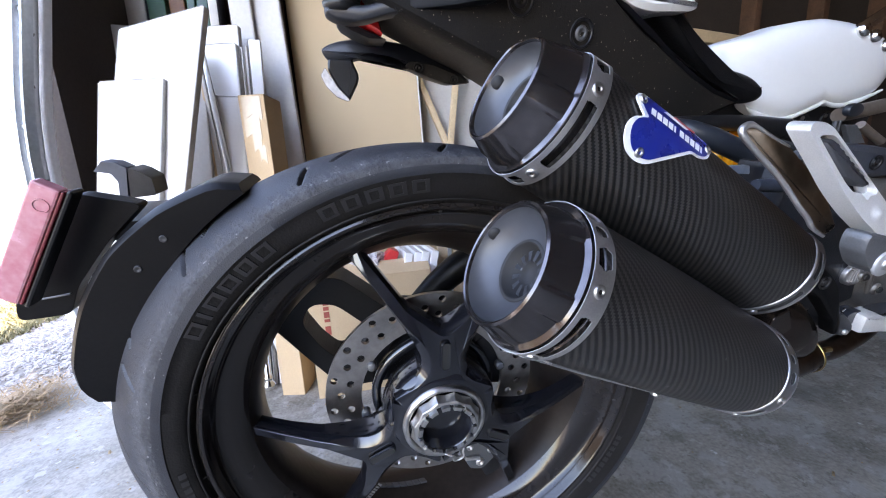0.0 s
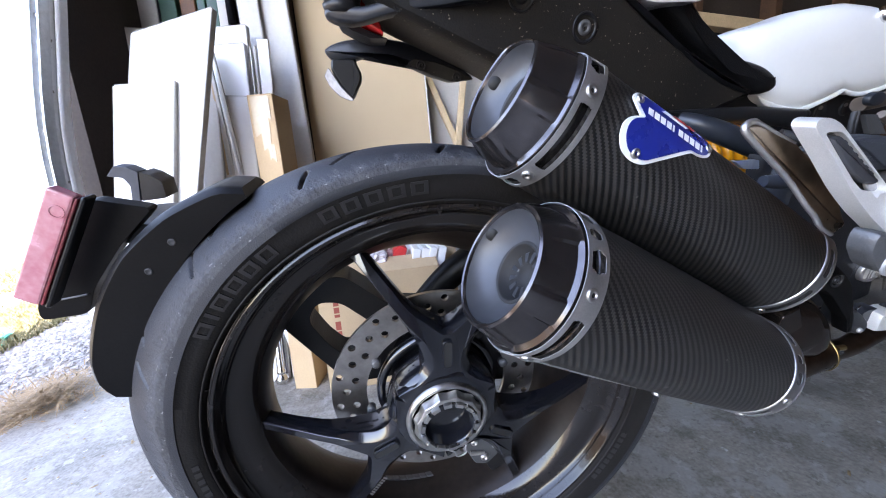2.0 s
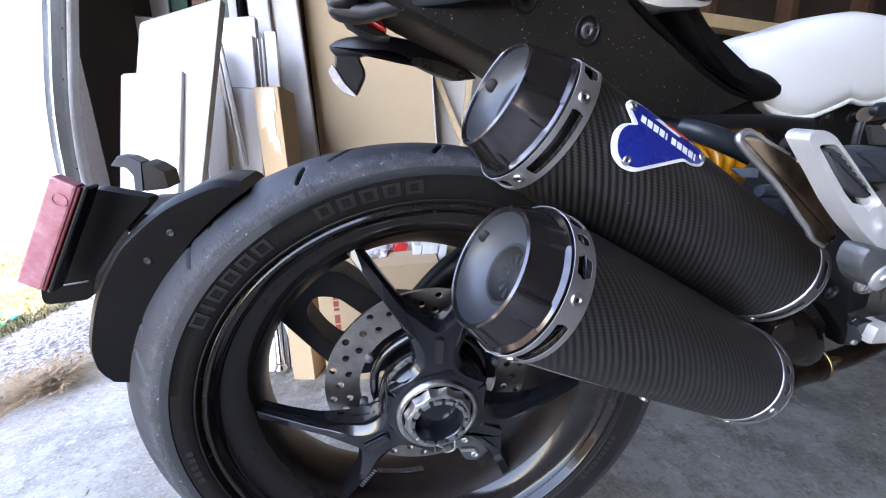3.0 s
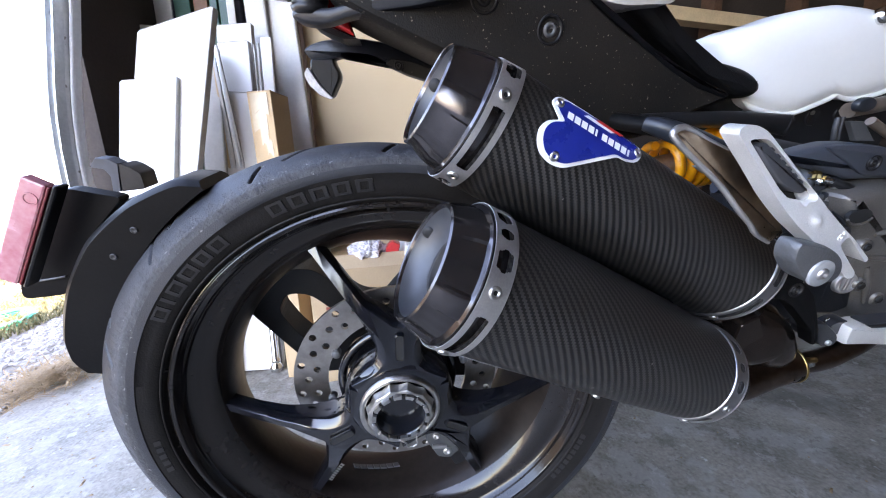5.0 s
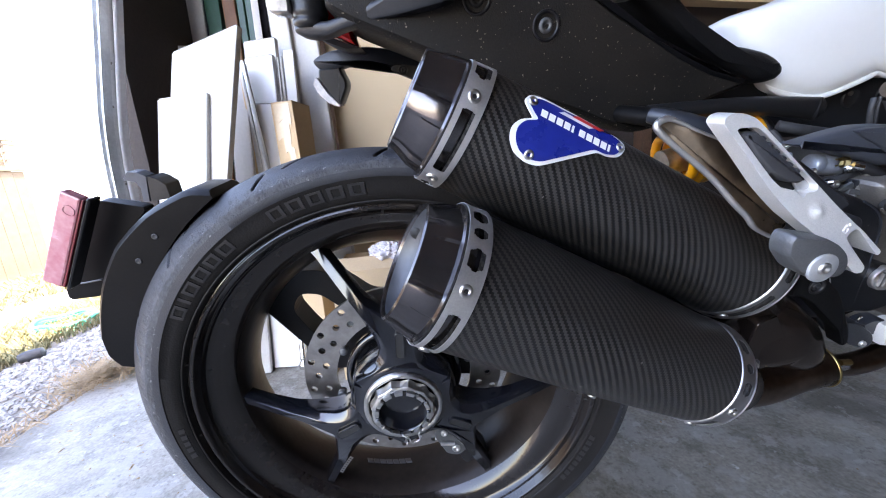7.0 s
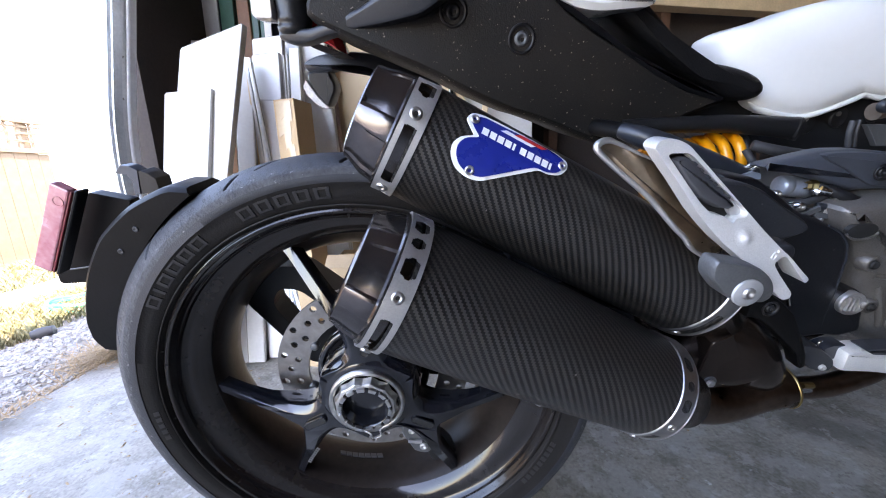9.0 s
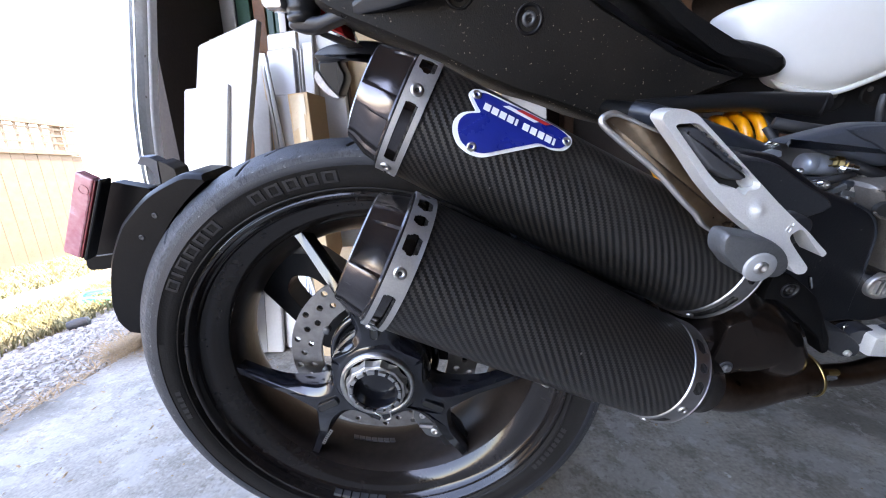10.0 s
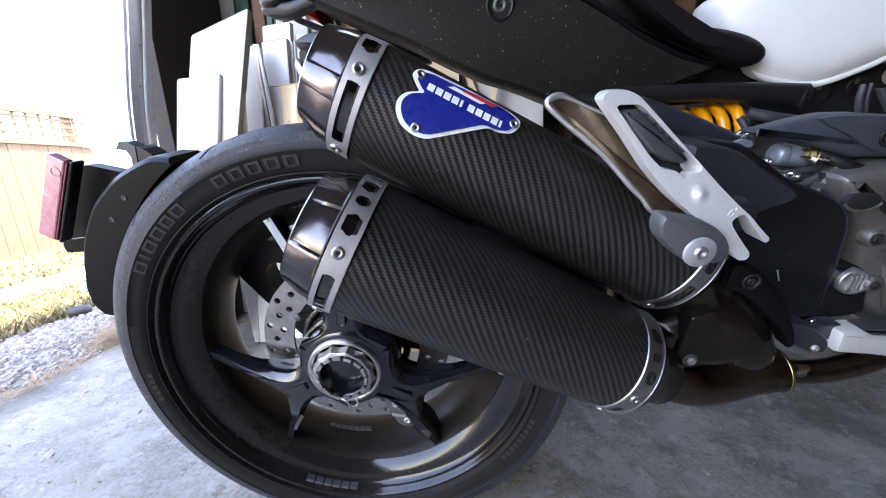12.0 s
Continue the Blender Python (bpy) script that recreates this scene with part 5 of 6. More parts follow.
for x, z, r in ((0.4638, 0.5641, 0.0036), (0.4957, 0.5478, 0.0046)):
    part("plate_bolt", lathe([(-0.010, r), (0.002, r), (0.0035, r * 0.8), (0.0035, r * 0.4), (0.001, r * 0.35), (0.001, 0)], 14, m=basis((x, -0.060, z), (0.1, -1, 0.2), (1, 0, 0))), M_NUT, frame_ob, smooth=True)
part("subframe_strut", to_bm(tube([(0.679, 0.06, 0.6346), (0.690, 0.06, 0.6362), (0.7164, 0.06, 0.6397), (0.7717, 0.06, 0.6486)], 0.0110, 16)), M_FRAME, frame_ob, "bronze-grey frame tube", smooth=True)
part("frame_plug", puff([(0.6854 + 0.0165 * math.cos(i * 0.3142), 0.6425 + 0.0100 * math.sin(i * 0.3142)) for i in range(20)], [(0.0430, 0.80), (0.0438, 0.93), (0.0455, 1.0), (0.052, 1.0)], about=(0.6854, 0.6425)), M_STRUT, frame_ob, "blue-grey oval tube plug", smooth=True)
part("frame_brace", to_bm(tube([(0.6806, 0.03, 0.6219), (0.7073, 0.03, 0.61), (0.7413, 0.03, 0.5958)], 0.0060, 12)), M_FRAME, frame_ob, smooth=True)
part("connector", puff([(0.6238, 0.6236), (0.6477, 0.6230), (0.6797, 0.5962), (0.6471, 0.5973)], [(0.0150, 0.97), (0.0157, 1.0), (0.022, 1.0)]), M_BRACKET, frame_ob, "grey plug connector", bevel=0.001)
part("pump_cap", lathe([(0, 0.0), (0, 0.0120), (0.004, 0.0130), (0.010, 0.0120), (0.012, 0.0095), (0.010, 0.0075), (0.010, 0)], 28, m=basis((0.6373, 0.0, 0.578), (-0.1, -1, 0.0), (1, 0, 0))), M_BRACKET, frame_ob, "round grey cap", smooth=True)
cover = part("cover_panel", puff(rounded([(0.446, 0.5915), (0.465, 0.5955), (0.489, 0.6010), (0.519, 0.6060), (0.549, 0.6055), (0.590, 0.6010), (0.640, 0.590), (0.645, 0.560), (0.600, 0.560), (0.581, 0.5605), (0.555, 0.5605), (0.525, 0.5705), (0.490, 0.5820)], 0.006, 2), [(-0.052, 0.90), (-0.0505, 0.95), (-0.0475, 0.985), (-0.043, 1.0), (-0.030, 1.0)]), M_SIDECOVER, BIKE, "matt dark blue-grey side cover", smooth=True)
part("cover_step", puff(rounded([(0.505, 0.6025), (0.519, 0.6045), (0.549, 0.6040), (0.590, 0.5995), (0.636, 0.589), (0.640, 0.563), (0.600, 0.5655), (0.586, 0.5660), (0.570, 0.5680), (0.557, 0.5750), (0.536, 0.5870), (0.515, 0.5960)], 0.004, 2), [(-0.0550, 0.96), (-0.0545, 0.985), (-0.0530, 1.0), (-0.045, 1.0)]), M_SIDECOVER, cover, "raised half of the side cover", smooth=True)
bolt((0.577, -0.0552, 0.5820), (0, -1, 0), 0.0052, cover, M_SATIN, cup=0.0085)
for pts, r in (([(0.610, 0.020, 0.628), (0.609, 0.018, 0.614), (0.614, 0.018, 0.598)], 0.0035), ([(0.618, 0.020, 0.629), (0.617, 0.018, 0.614), (0.622, 0.018, 0.598)], 0.0022)):
    part("brake_hose", to_bm(tube(pts, r, 10)), M_RUBBER, frame_ob, smooth=True)
part("hose_joint", to_bm(tube([(0.317, -0.106, 0.5775), (0.332, -0.107, 0.5765), (0.352, -0.106, 0.5750)], [0.0055, 0.0070, 0.0070], 14)), M_HOOK, frame_ob, "blue-grey hose joint", smooth=True)
part("hose_bracket", plate([(0.342, 0.587), (0.376, 0.5865), (0.380, 0.576), (0.358, 0.5775)], -0.052, -0.046, corner=0.002), M_ANOD, frame_ob, "pale grey bracket", bevel=0.001)
# dark inner plates that carry the footrests
inner = part("inner_plate", puff(rounded([(0.360, 0.592), (0.387, 0.589), (0.408, 0.581), (0.437, 0.562), (0.460, 0.549), (0.468, 0.540), (0.463, 0.534), (0.443, 0.527), (0.426, 0.520), (0.400, 0.515), (0.360, 0.540)], 0.006, 2), [(-0.104, 0.93), (-0.102, 0.975), (-0.098, 1.0), (-0.080, 1.0)]), M_GUARDGREY, BIKE, "dark grey moulded inner plate", smooth=True)
ham = part("frame_plate", puff(rounded([(0.385, 0.592), (0.424, 0.586), (0.455, 0.566), (0.482, 0.547), (0.517, 0.534), (0.536, 0.5235), (0.5485, 0.511), (0.555, 0.495), (0.5575, 0.477), (0.5600, 0.455), (0.5680, 0.450), (0.595, 0.448), (0.605, 0.430), (0.610, 0.405), (0.617, 0.388), (0.590, 0.380), (0.566, 0.384), (0.520, 0.378), (0.470, 0.40), (0.42, 0.45), (0.40, 0.52)], 0.008, 2), [(-0.0775, 0.93), (-0.0765, 0.965), (-0.0735, 0.99), (-0.068, 1.0), (-0.03, 1.0)]), M_COVER, BIKE, "black frame side plate with a rounded edge", smooth=True)
part("plate_edge", to_bm(tube([(0.5175, -0.0765, 0.531), (0.5355, -0.0765, 0.5210), (0.5465, -0.0765, 0.509), (0.5530, -0.0765, 0.494), (0.5555, -0.0765, 0.477), (0.5585, -0.0765, 0.450), (0.5590, -0.0765, 0.425), (0.5610, -0.0765, 0.398)], 0.0013, 8)), M_STRUT, ham, "worn pale edge", smooth=True)
mm = basis((0.5790, -0.0780, 0.4330), (-0.1, -1, 0.05), (1, 0, 0))
part("plate_cap", lathe([(-0.004, 0.0148), (0.005, 0.0148), (0.007, 0.0136), (0.0045, 0.0120), (0.0040, 0)], 36, m=mm), M_STEEL, ham, "round steel axle cap", smooth=True)
for k, q in enumerate((-0.0052, 0.0, 0.0052)):
    part("cap_rib", box(0.5790 + q - 0.0013, 0.5790 + q + 0.0013, -0.0850, -0.0815, 0.4240, 0.4420), M_STEEL, ham, bevel=0.0006)
heel = part("heel_plate", puff(rounded([(0.404, 0.486), (0.416, 0.4875), (0.437, 0.473), (0.454, 0.458), (0.468, 0.436), (0.485, 0.407), (0.490, 0.390), (0.484, 0.386), (0.472, 0.409), (0.451, 0.428), (0.430, 0.447), (0.414, 0.457), (0.402, 0.458)], 0.004, 2), [(-0.1340, 0.94), (-0.1330, 0.98), (-0.1305, 1.0), (-0.118, 1.0)]), M_GUARD, BIKE, "black heel plate with a sunk bolt", smooth=True)
bolt((0.4225, -0.1338, 0.4690), (0, -1, 0), 0.0042, heel, M_SATIN, cup=0.0072)
part("sensor_tip", to_bm(tube([(0.469, -0.106, 0.465), (0.4725, -0.108, 0.453)], 0.0016, 8)), M_BRIGHT, ham, smooth=True)
eng = part("engine_case", puff(rounded([(0.525, 0.550), (0.600, 0.560), (0.760, 0.550), (0.800, 0.470), (0.790, 0.360), (0.700, 0.330), (0.635, 0.372), (0.612, 0.395), (0.600, 0.425), (0.580, 0.455), (0.571, 0.481), (0.558, 0.505), (0.540, 0.520)], 0.012, 3), [(-0.0830, 0.82), (-0.0815, 0.90), (-0.0775, 0.965), (-0.070, 1.0), (0.12, 1.0)]), M_ENGINE, BIKE, "grey cast engine case", smooth=True)
# raised black oval paints the shade of a recess; nothing is cut out
part("case_recess", puff([(0.5495 + 0.0165 * math.cos(i * 0.3142), 0.5262 + 0.0085 * math.sin(i * 0.3142)) for i in range(20)], [(-0.0842, 0.90), (-0.0836, 1.0), (-0.0790, 1.02)], about=(0.5495, 0.5262)), M_HOLE, eng, "black oval drawn for the shade of an opening", smooth=True)
part("case_rim", to_bm(tube([(0.5495 + 0.0180 * math.cos(-i * 0.26), -0.0838, 0.5262 + 0.0098 * math.sin(-i * 0.26)) for i in range(1, 12)], 0.0014, 8)), M_ENGINE, eng, smooth=True)
for x, z in ((0.5765, 0.4860), (0.5985, 0.4300), (0.640, 0.405), (0.625, 0.520)):
    mm = basis((x, -0.0835, z), (0, -1, 0), (1, 0, 0))
    part("case_lug", lathe([(-0.008, 0.0105), (0.002, 0.0095), (0.0035, 0.0080), (0.0035, 0.0055), (0.0, 0.0052)], 20, m=mm), M_ENGINE, eng, smooth=True)
    part("case_screw", lathe([(-0.001, 0.0050), (0.0045, 0.0046), (0.0055, 0.0038), (0.0030, 0.0024), (0.0030, 0)], 14, m=mm), M_HOLE, eng, smooth=True)
for (x0, z0), (x1, z1) in (((0.585, 0.500), (0.640, 0.515)), ((0.588, 0.470), (0.650, 0.462)), ((0.600, 0.455), (0.625, 0.400))):
    part("case_rib", to_bm(tube([(x0, -0.0825, z0), ((x0 + x1) / 2, -0.084, (z0 + z1) / 2), (x1, -0.0825, z1)], [0.003, 0.004, 0.003], 10)), M_ENGINE, eng, smooth=True)
# hoses, fittings and clips in the space between cover, reservoir and engine
for pts, r, mm in (([(0.470, -0.03, 0.556), (0.50, -0.045, 0.548), (0.53, -0.045, 0.552), (0.58, -0.03, 0.560)], 0.0045, M_RUBBER), ([(0.455, -0.02, 0.566), (0.485, -0.05, 0.552), (0.52, -0.055, 0.540), (0.57, -0.05, 0.548)], 0.0035, M_RUBBER), ([(0.530, -0.04, 0.566), (0.548, -0.055, 0.556), (0.575, -0.05, 0.549), (0.63, -0.03, 0.552)], 0.0060, M_SATIN), ([(0.50, 0.0, 0.552), (0.54, -0.02, 0.538), (0.60, -0.02, 0.545)], 0.008, M_RUBBER), ([(0.478, 0.012, 0.600), (0.486, 0.004, 0.585), (0.492, 0.0, 0.570)], 0.004, M_RUBBER), ([(0.492, 0.02, 0.604), (0.515, 0.01, 0.598), (0.56, 0.015, 0.590)], 0.0065, M_RUBBER)):
    part("hose", to_bm(tube(pts, r, 10)), mm, BIKE, smooth=True)
for x, y, z, r, L, mtl in ((0.5400, -0.050, 0.5560, 0.0052, 0.007, M_NUT), (0.5470, -0.052, 0.5535, 0.0046, 0.004, M_STRUT), (0.4805, -0.045, 0.5510, 0.0040, 0.008, M_NUT), (0.5220, -0.052, 0.5460, 0.0042, 0.010, M_STRUT), (0.5340, -0.054, 0.5420, 0.0035, 0.008, M_NUT), (0.4560, -0.060, 0.5605, 0.0034, 0.004, M_NUT), (0.5700, -0.050, 0.5530, 0.0040, 0.012, M_FRAME), (0.5800, -0.045, 0.5440, 0.0036, 0.010, M_NUT)):
    part("hose_fitting", lathe([(0, 0), (0, r * 0.8), (L * 0.15, r), (L * 0.85, r), (L, r * 0.7), (L, 0)], 12, m=basis((x, y, z), (0.9, -0.3, -0.15), (0, 0, 1))), mtl, BIKE, smooth=True)
for x, z, a in ((0.485, 0.546, 20), (0.512, 0.541, -25), (0.528, 0.536, 10)):
    c = part("hose_clip", box(-0.010, 0.010, -0.004, 0.0, -0.003, 0.003), M_BRACKET, BIKE, bevel=0.001)
    c.matrix_local = pose(x, -0.056, z, 0, a, 0)
for k, (x, z) in enumerate([(0.4892, 0.5479), (0.5298, 0.5409), (0.5478, 0.5325), (0.5672, 0.5353), (0.5178, 0.5648), (0.5221, 0.5299)]):
    r = (0.0042, 0.0052, 0.0036, 0.0048, 0.0044, 0.0034)[k]
    part("banjo_bolt", lathe([(0, 0), (0, r), (0.004, r), (0.005, r * 0.8), (0.009, r * 0.75), (0.010, r * 0.5), (0.010, 0)], 6 if k % 2 else 16, m=basis((x, -0.054, z), ((0.5, -0.8, 0.3), (0.8, -0.5, -0.2), (0.2, -1, 0.3))[k % 3], (1, 0, 0))), M_NUT if k % 2 else M_BRIGHT, BIKE)
airbox = part("airbox", puff(rounded([(0.560, 0.630), (0.600, 0.645), (0.660, 0.655), (0.740, 0.665), (0.88, 0.67), (0.88, 0.56), (0.62, 0.570), (0.560, 0.590)], 0.008, 2), [(0.126, 0.9), (0.132, 1.0), (0.25, 1.0)]), M_SATIN, BIKE, "black airbox under the tank", smooth=True)
for x, z, r in ((0.660, 0.616, 0.015), (0.707, 0.622, 0.014), (0.760, 0.626, 0.012)):
    part("airbox_cap", lathe([(0, r), (0.003, r * 1.02), (0.005, r * 0.9), (0.003, r * 0.75), (0.003, 0)], 24, m=basis((x, 0.127, z), (0, -1, 0), (1, 0, 0))), M_SATIN, airbox, smooth=True)
    part("airbox_screw", lathe([(0.003, r * 0.25), (0.005, r * 0.25), (0.005, 0)], 10, m=basis((x - 0.3 * r, 0.127, z + 0.45 * r), (0, -1, 0), (1, 0, 0))), M_NUT, airbox)
# exhaust: collector box under the silencers, link pipe, clamp
col = part("collector", puff(rounded([(0.350, 0.400), (0.391, 0.424), (0.396, 0.440), (0.417, 0.445), (0.444, 0.439), (0.466, 0.420), (0.488, 0.400), (0.508, 0.366), (0.514, 0.335), (0.490, 0.322), (0.455, 0.332), (0.432, 0.345), (0.40, 0.338), (0.350, 0.350)], 0.010, 3), [(-0.1305, 0.04), (-0.1300, 0.18), (-0.1285, 0.33), (-0.1260, 0.46), (-0.1220, 0.60), (-0.1165, 0.72), (-0.1090, 0.83), (-0.0995, 0.92), (-0.088, 0.98), (-0.075, 1.0), (0.0, 1.0), (0.03, 0.8)], about=(0.452, 0.378)), M_COLLECT, BIKE, "dark heat-stained exhaust collector", smooth=True)
part("collector_flange", puff(rounded([(0.386, 0.4215), (0.406, 0.4305), (0.424, 0.400), (0.431, 0.366), (0.405, 0.356), (0.3835, 0.3525), (0.380, 0.372)], 0.003, 2), [(-0.1248, 0.965), (-0.1240, 0.99), (-0.1225, 1.0), (-0.10, 1.0)]), M_COLLECT, col, smooth=True)
part("sump", puff(rounded([(0.40, 0.46), (0.64, 0.45), (0.66, 0.37), (0.57, 0.330), (0.50, 0.300), (0.40, 0.300)], 0.01, 2), [(-0.045, 0.9), (-0.035, 1.0), (0.10, 1.0)]), M_COLLECT, col, "dark underside behind the collector", smooth=True)
mm = basis((0.3965, -0.1248, 0.3665), (0, -1, 0), (1, 0, 0))
part("flange_washer", lathe([(-0.001, 0.0078), (0.0010, 0.0076), (0.0014, 0.0060), (0.0014, 0.003)], 24, m=mm), M_BRACKET, col, smooth=True)
part("flange_bolt", lathe([(0.001, 0.0042), (0.0040, 0.0042), (0.0050, 0.0032), (0.0036, 0.0018), (0.0036, 0)], 14, m=mm), M_STEEL, col, smooth=True)
part("flange_tag", box(0.412, 0.421, -0.1256, -0.1240, 0.3620, 0.3645), M_GOLD, col)
part("link_pipe", to_bm(tube([(0.350, -0.100, 0.352), (0.378, -0.098, 0.333), (0.405, -0.096, 0.313), (0.432, -0.095, 0.305), (0.458, -0.095, 0.308), (0.485, -0.095, 0.317), (0.505, -0.096, 0.323), (0.520, -0.096, 0.326)], [0.024, 0.0265, 0.0285, 0.0285, 0.0275, 0.0265, 0.0262, 0.0262], 28)), M_PIPE, col, "heat-browned link pipe", smooth=True)
part("upper_inlet", to_bm(tube([(0.375, -0.095, 0.475), (0.400, -0.085, 0.440), (0.43, -0.075, 0.40)], [0.040, 0.036, 0.034], 24)), M_COLLECT, col, smooth=True)
head = part("header_pipe", to_bm(tube([(0.518, -0.096, 0.325), (0.540, -0.096, 0.320), (0.580, -0.095, 0.319), (0.615, -0.092, 0.327), (0.645, -0.088, 0.337), (0.72, -0.07, 0.350), (0.95, -0.02, 0.34)], [0.0150, 0.0140, 0.0135, 0.0135, 0.0140, 0.016, 0.020], 22)), M_PIPE, BIKE, "heat-browned header pipe", smooth=True)
mm = basis((0.520, -0.096, 0.326), (1, 0, 0.12), (0, -1, 0))
part("pipe_sleeve", lathe([(-0.016, 0.0266), (-0.003, 0.0272), (0.0, 0.0260), (0.0, 0.0150)], 40, m=mm), M_PIPE, head, smooth=True)
part("pipe_clamp", lathe([(-0.0022, 0.0273), (-0.0018, 0.0281), (0.0004, 0.0280), (0.0008, 0.0266)], 44, m=mm), M_GOLD, head, "gold-tinted pipe clamp", smooth=True)
mm = basis((0.525, -0.110, 0.334), (1, 0, -0.05), (0, -1, 0))
part("clamp_lug", lathe([(0.0, 0.0), (0.0, 0.0062), (0.012, 0.0062), (0.013, 0.0055), (0.013, 0.0)], 6, m=mm), M_BRACKET, head)
part("clamp_lug", lathe([(0.001, 0.0), (0.001, 0.0038), (0.014, 0.0038), (0.014, 0.0)], 8, m=basis((0.523, -0.113, 0.3415), (1, 0, -0.05), (0, -1, 0))), M_GOLD, head, "gold clamp nut")
part("clamp_screw", to_bm(tube([(0.487, -0.110, 0.3010), (0.500, -0.111, 0.2995)], [0.0028, 0.0020], 8)), M_BRIGHT, head, smooth=True)
tab = part("clamp_tab", box(-0.0042, 0.0042, -0.0012, 0.0, -0.012, 0.0), M_BRIGHT, head, bevel=0.0005)
tab.matrix_local = pose(0.4975, -0.1115, 0.2990, 0, -25, 0)
# rider's footrest bracket and brake pedal
br = part("rider_bracket", puff(rounded([(0.487, 0.414), (0.507, 0.409), (0.528, 0.394), (0.5355, 0.383), (0.532, 0.372), (0.516, 0.3735), (0.500, 0.383), (0.486, 0.400)], 0.005, 2), [(-0.1250, 0.90), (-0.1240, 0.95), (-0.1215, 0.985), (-0.118, 1.0), (-0.100, 1.0)]), M_GUARDGREY, BIKE, "dark grey rider footrest bracket", smooth=True)
bolt((0.5195, -0.1255, 0.3805), (0, -1, 0), 0.0036, br, M_STEEL)
part("pedal_pivot", puff(rounded([(0.514, 0.404), (0.524, 0.4085), (0.540, 0.408), (0.540, 0.392), (0.527, 0.388)], 0.003, 2), [(-0.1235, 0.93), (-0.1220, 1.0), (-0.108, 1.0)]), M_STRUT, br, smooth=True)
part("pedal_arm", puff(rounded([(0.530, 0.4060), (0.545, 0.4085), (0.580, 0.4040), (0.660, 0.398), (0.760, 0.392), (0.760, 0.362), (0.660, 0.366), (0.594, 0.3715), (0.567, 0.3765), (0.533, 0.3800)], 0.004, 2), [(-0.1340, 0.93), (-0.1330, 0.975), (-0.1300, 1.0), (-0.115, 1.0)]), M_ALU, br, "bare aluminium brake pedal arm", smooth=True)
part("pedal_pad", puff(rounded([(0.546, 0.4100), (0.560, 0.4115), (0.640, 0.408), (0.720, 0.400), (0.720, 0.393), (0.640, 0.3985), (0.556, 0.4040)], 0.003, 2), [(-0.1365, 0.96), (-0.1355, 1.0), (-0.118, 1.0)]), M_RUBBER, br, smooth=True)
part("pedal_spring", to_bm(tube([(0.514, -0.118, 0.400), (0.511, -0.119, 0.409), (0.514, -0.119, 0.4125)], 0.0011, 8)), M_BRIGHT, br, smooth=True)
# bar end and mirror stem beyond the tank
part("bar_stem", to_bm(tube([(0.7365, 0.12, 0.7517), (0.7637, 0.12, 0.7701), (0.802, 0.12, 0.7913)], 0.009, 12)), M_BRIGHT, BIKE, "chromed handlebar parts", smooth=True)
# everything from the footrest on hangs a few millimetres lower in its mounts
for ob in [o for o in BIKE.children if o not in hung_before] + [tank]:
    ob.location.z -= 0.004
for x, z, r in ((0.7306, 0.7531, 0.012), (0.7614, 0.7445, 0.01), (0.7953, 0.7324, 0.01)):
    part("bar_clamp", lathe([(0, 0), (0, r * 0.8), (0.004, r), (0.012, r), (0.016, r * 0.6), (0.016, 0)], 16, m=basis((x, 0.11, z), (0.3, -0.8, 0.4), (1, 0, 0))), M_BRIGHT, BIKE, "chromed handlebar clamp", smooth=True)


# ---------------------------------------------------------------- garage shell
def shell(name, bm, mtl, label, category, bevel=0.0):
    return tagged(part(name, bm, mtl, bevel=bevel), label, category, kind="structure")


DOOR_X = -0.695
shell("ground", (lambda: (
    [(x, y, -0.03 if x > -1.3 else -0.03 - 0.085 * min(4.7, -1.3 - x)) for x in (-600, -40, -6, -4.5, -3, -2, -1.3, 40, 600) for y in (-600, -20, -4, 0, 4, 20, 600)],
    [(i * 7 + j, (i + 1) * 7 + j, (i + 1) * 7 + j + 1, i * 7 + j + 1) for i in range(8) for j in range(6)]))(), M_GROUND, "dry bare earth outside the garage", "ground")
shell("floor", box(-0.98, 4.2, -4.2, 1.86, -0.12, 0.0), M_CONCRETE, "stained grey concrete garage floor", "floor", 0.01)
shell("wall_side", box(-0.795, 4.3, 1.86, 1.98, 0.0, 2.55), M_SHEATH, "dark boarded garage side wall", "wall")
# near and end walls are out of view, kept dark to hold bounce light down
shell("wall_near", box(-0.795, 4.3, -4.32, -4.2, 0.0, 2.55), M_TIMBER, "unseen dark boarded garage wall, limits bounce light", "wall")
shell("wall_end", box(4.2, 4.32, -4.2, 1.86, 0.0, 2.55), M_TIMBER, "unseen dark boarded end wall of the garage, limits bounce light", "wall")
shell("wall_door_return", box(DOOR_X - 0.03, DOOR_X + 0.02, 1.077, 1.86, 0.0, 2.55), M_SHEATH, "dark unseen wall by the garage door, limits the light let in", "wall")
# unseen door return and header, placed to set how much light enters
shell("wall_door_near", box(DOOR_X - 0.1, DOOR_X + 0.02, -4.2, -2.1, 0.0, 2.55), M_TIMBER, "unseen wall by the garage door, limits the light let in", "wall")
shell("wall_door_header", box(DOOR_X - 0.1, DOOR_X + 0.02, -2.1, 1.077, 2.30, 2.55), M_TIMBER, "unseen beam over the garage door, its height set for the light inside", "wall")
shell("ceiling", box(-0.795, 4.3, -4.32, 1.98, 2.55, 2.67), M_CEIL, "bare board garage ceiling", "ceiling")
for i in range(9):
    x = -0.30 + i * 0.52
    tagged(part("wall_stud", box(x, x + 0.045, 1.77, 1.858, 0.0, 2.55), M_TIMBER, bevel=0.003), "dark red-brown wall stud", "stud", "studs of the side wall", "structure")
rail = part("wall_rail", box(0, 1.5, 0, 0.066, -0.03, 0.03), M_PINE, bevel=0.003)
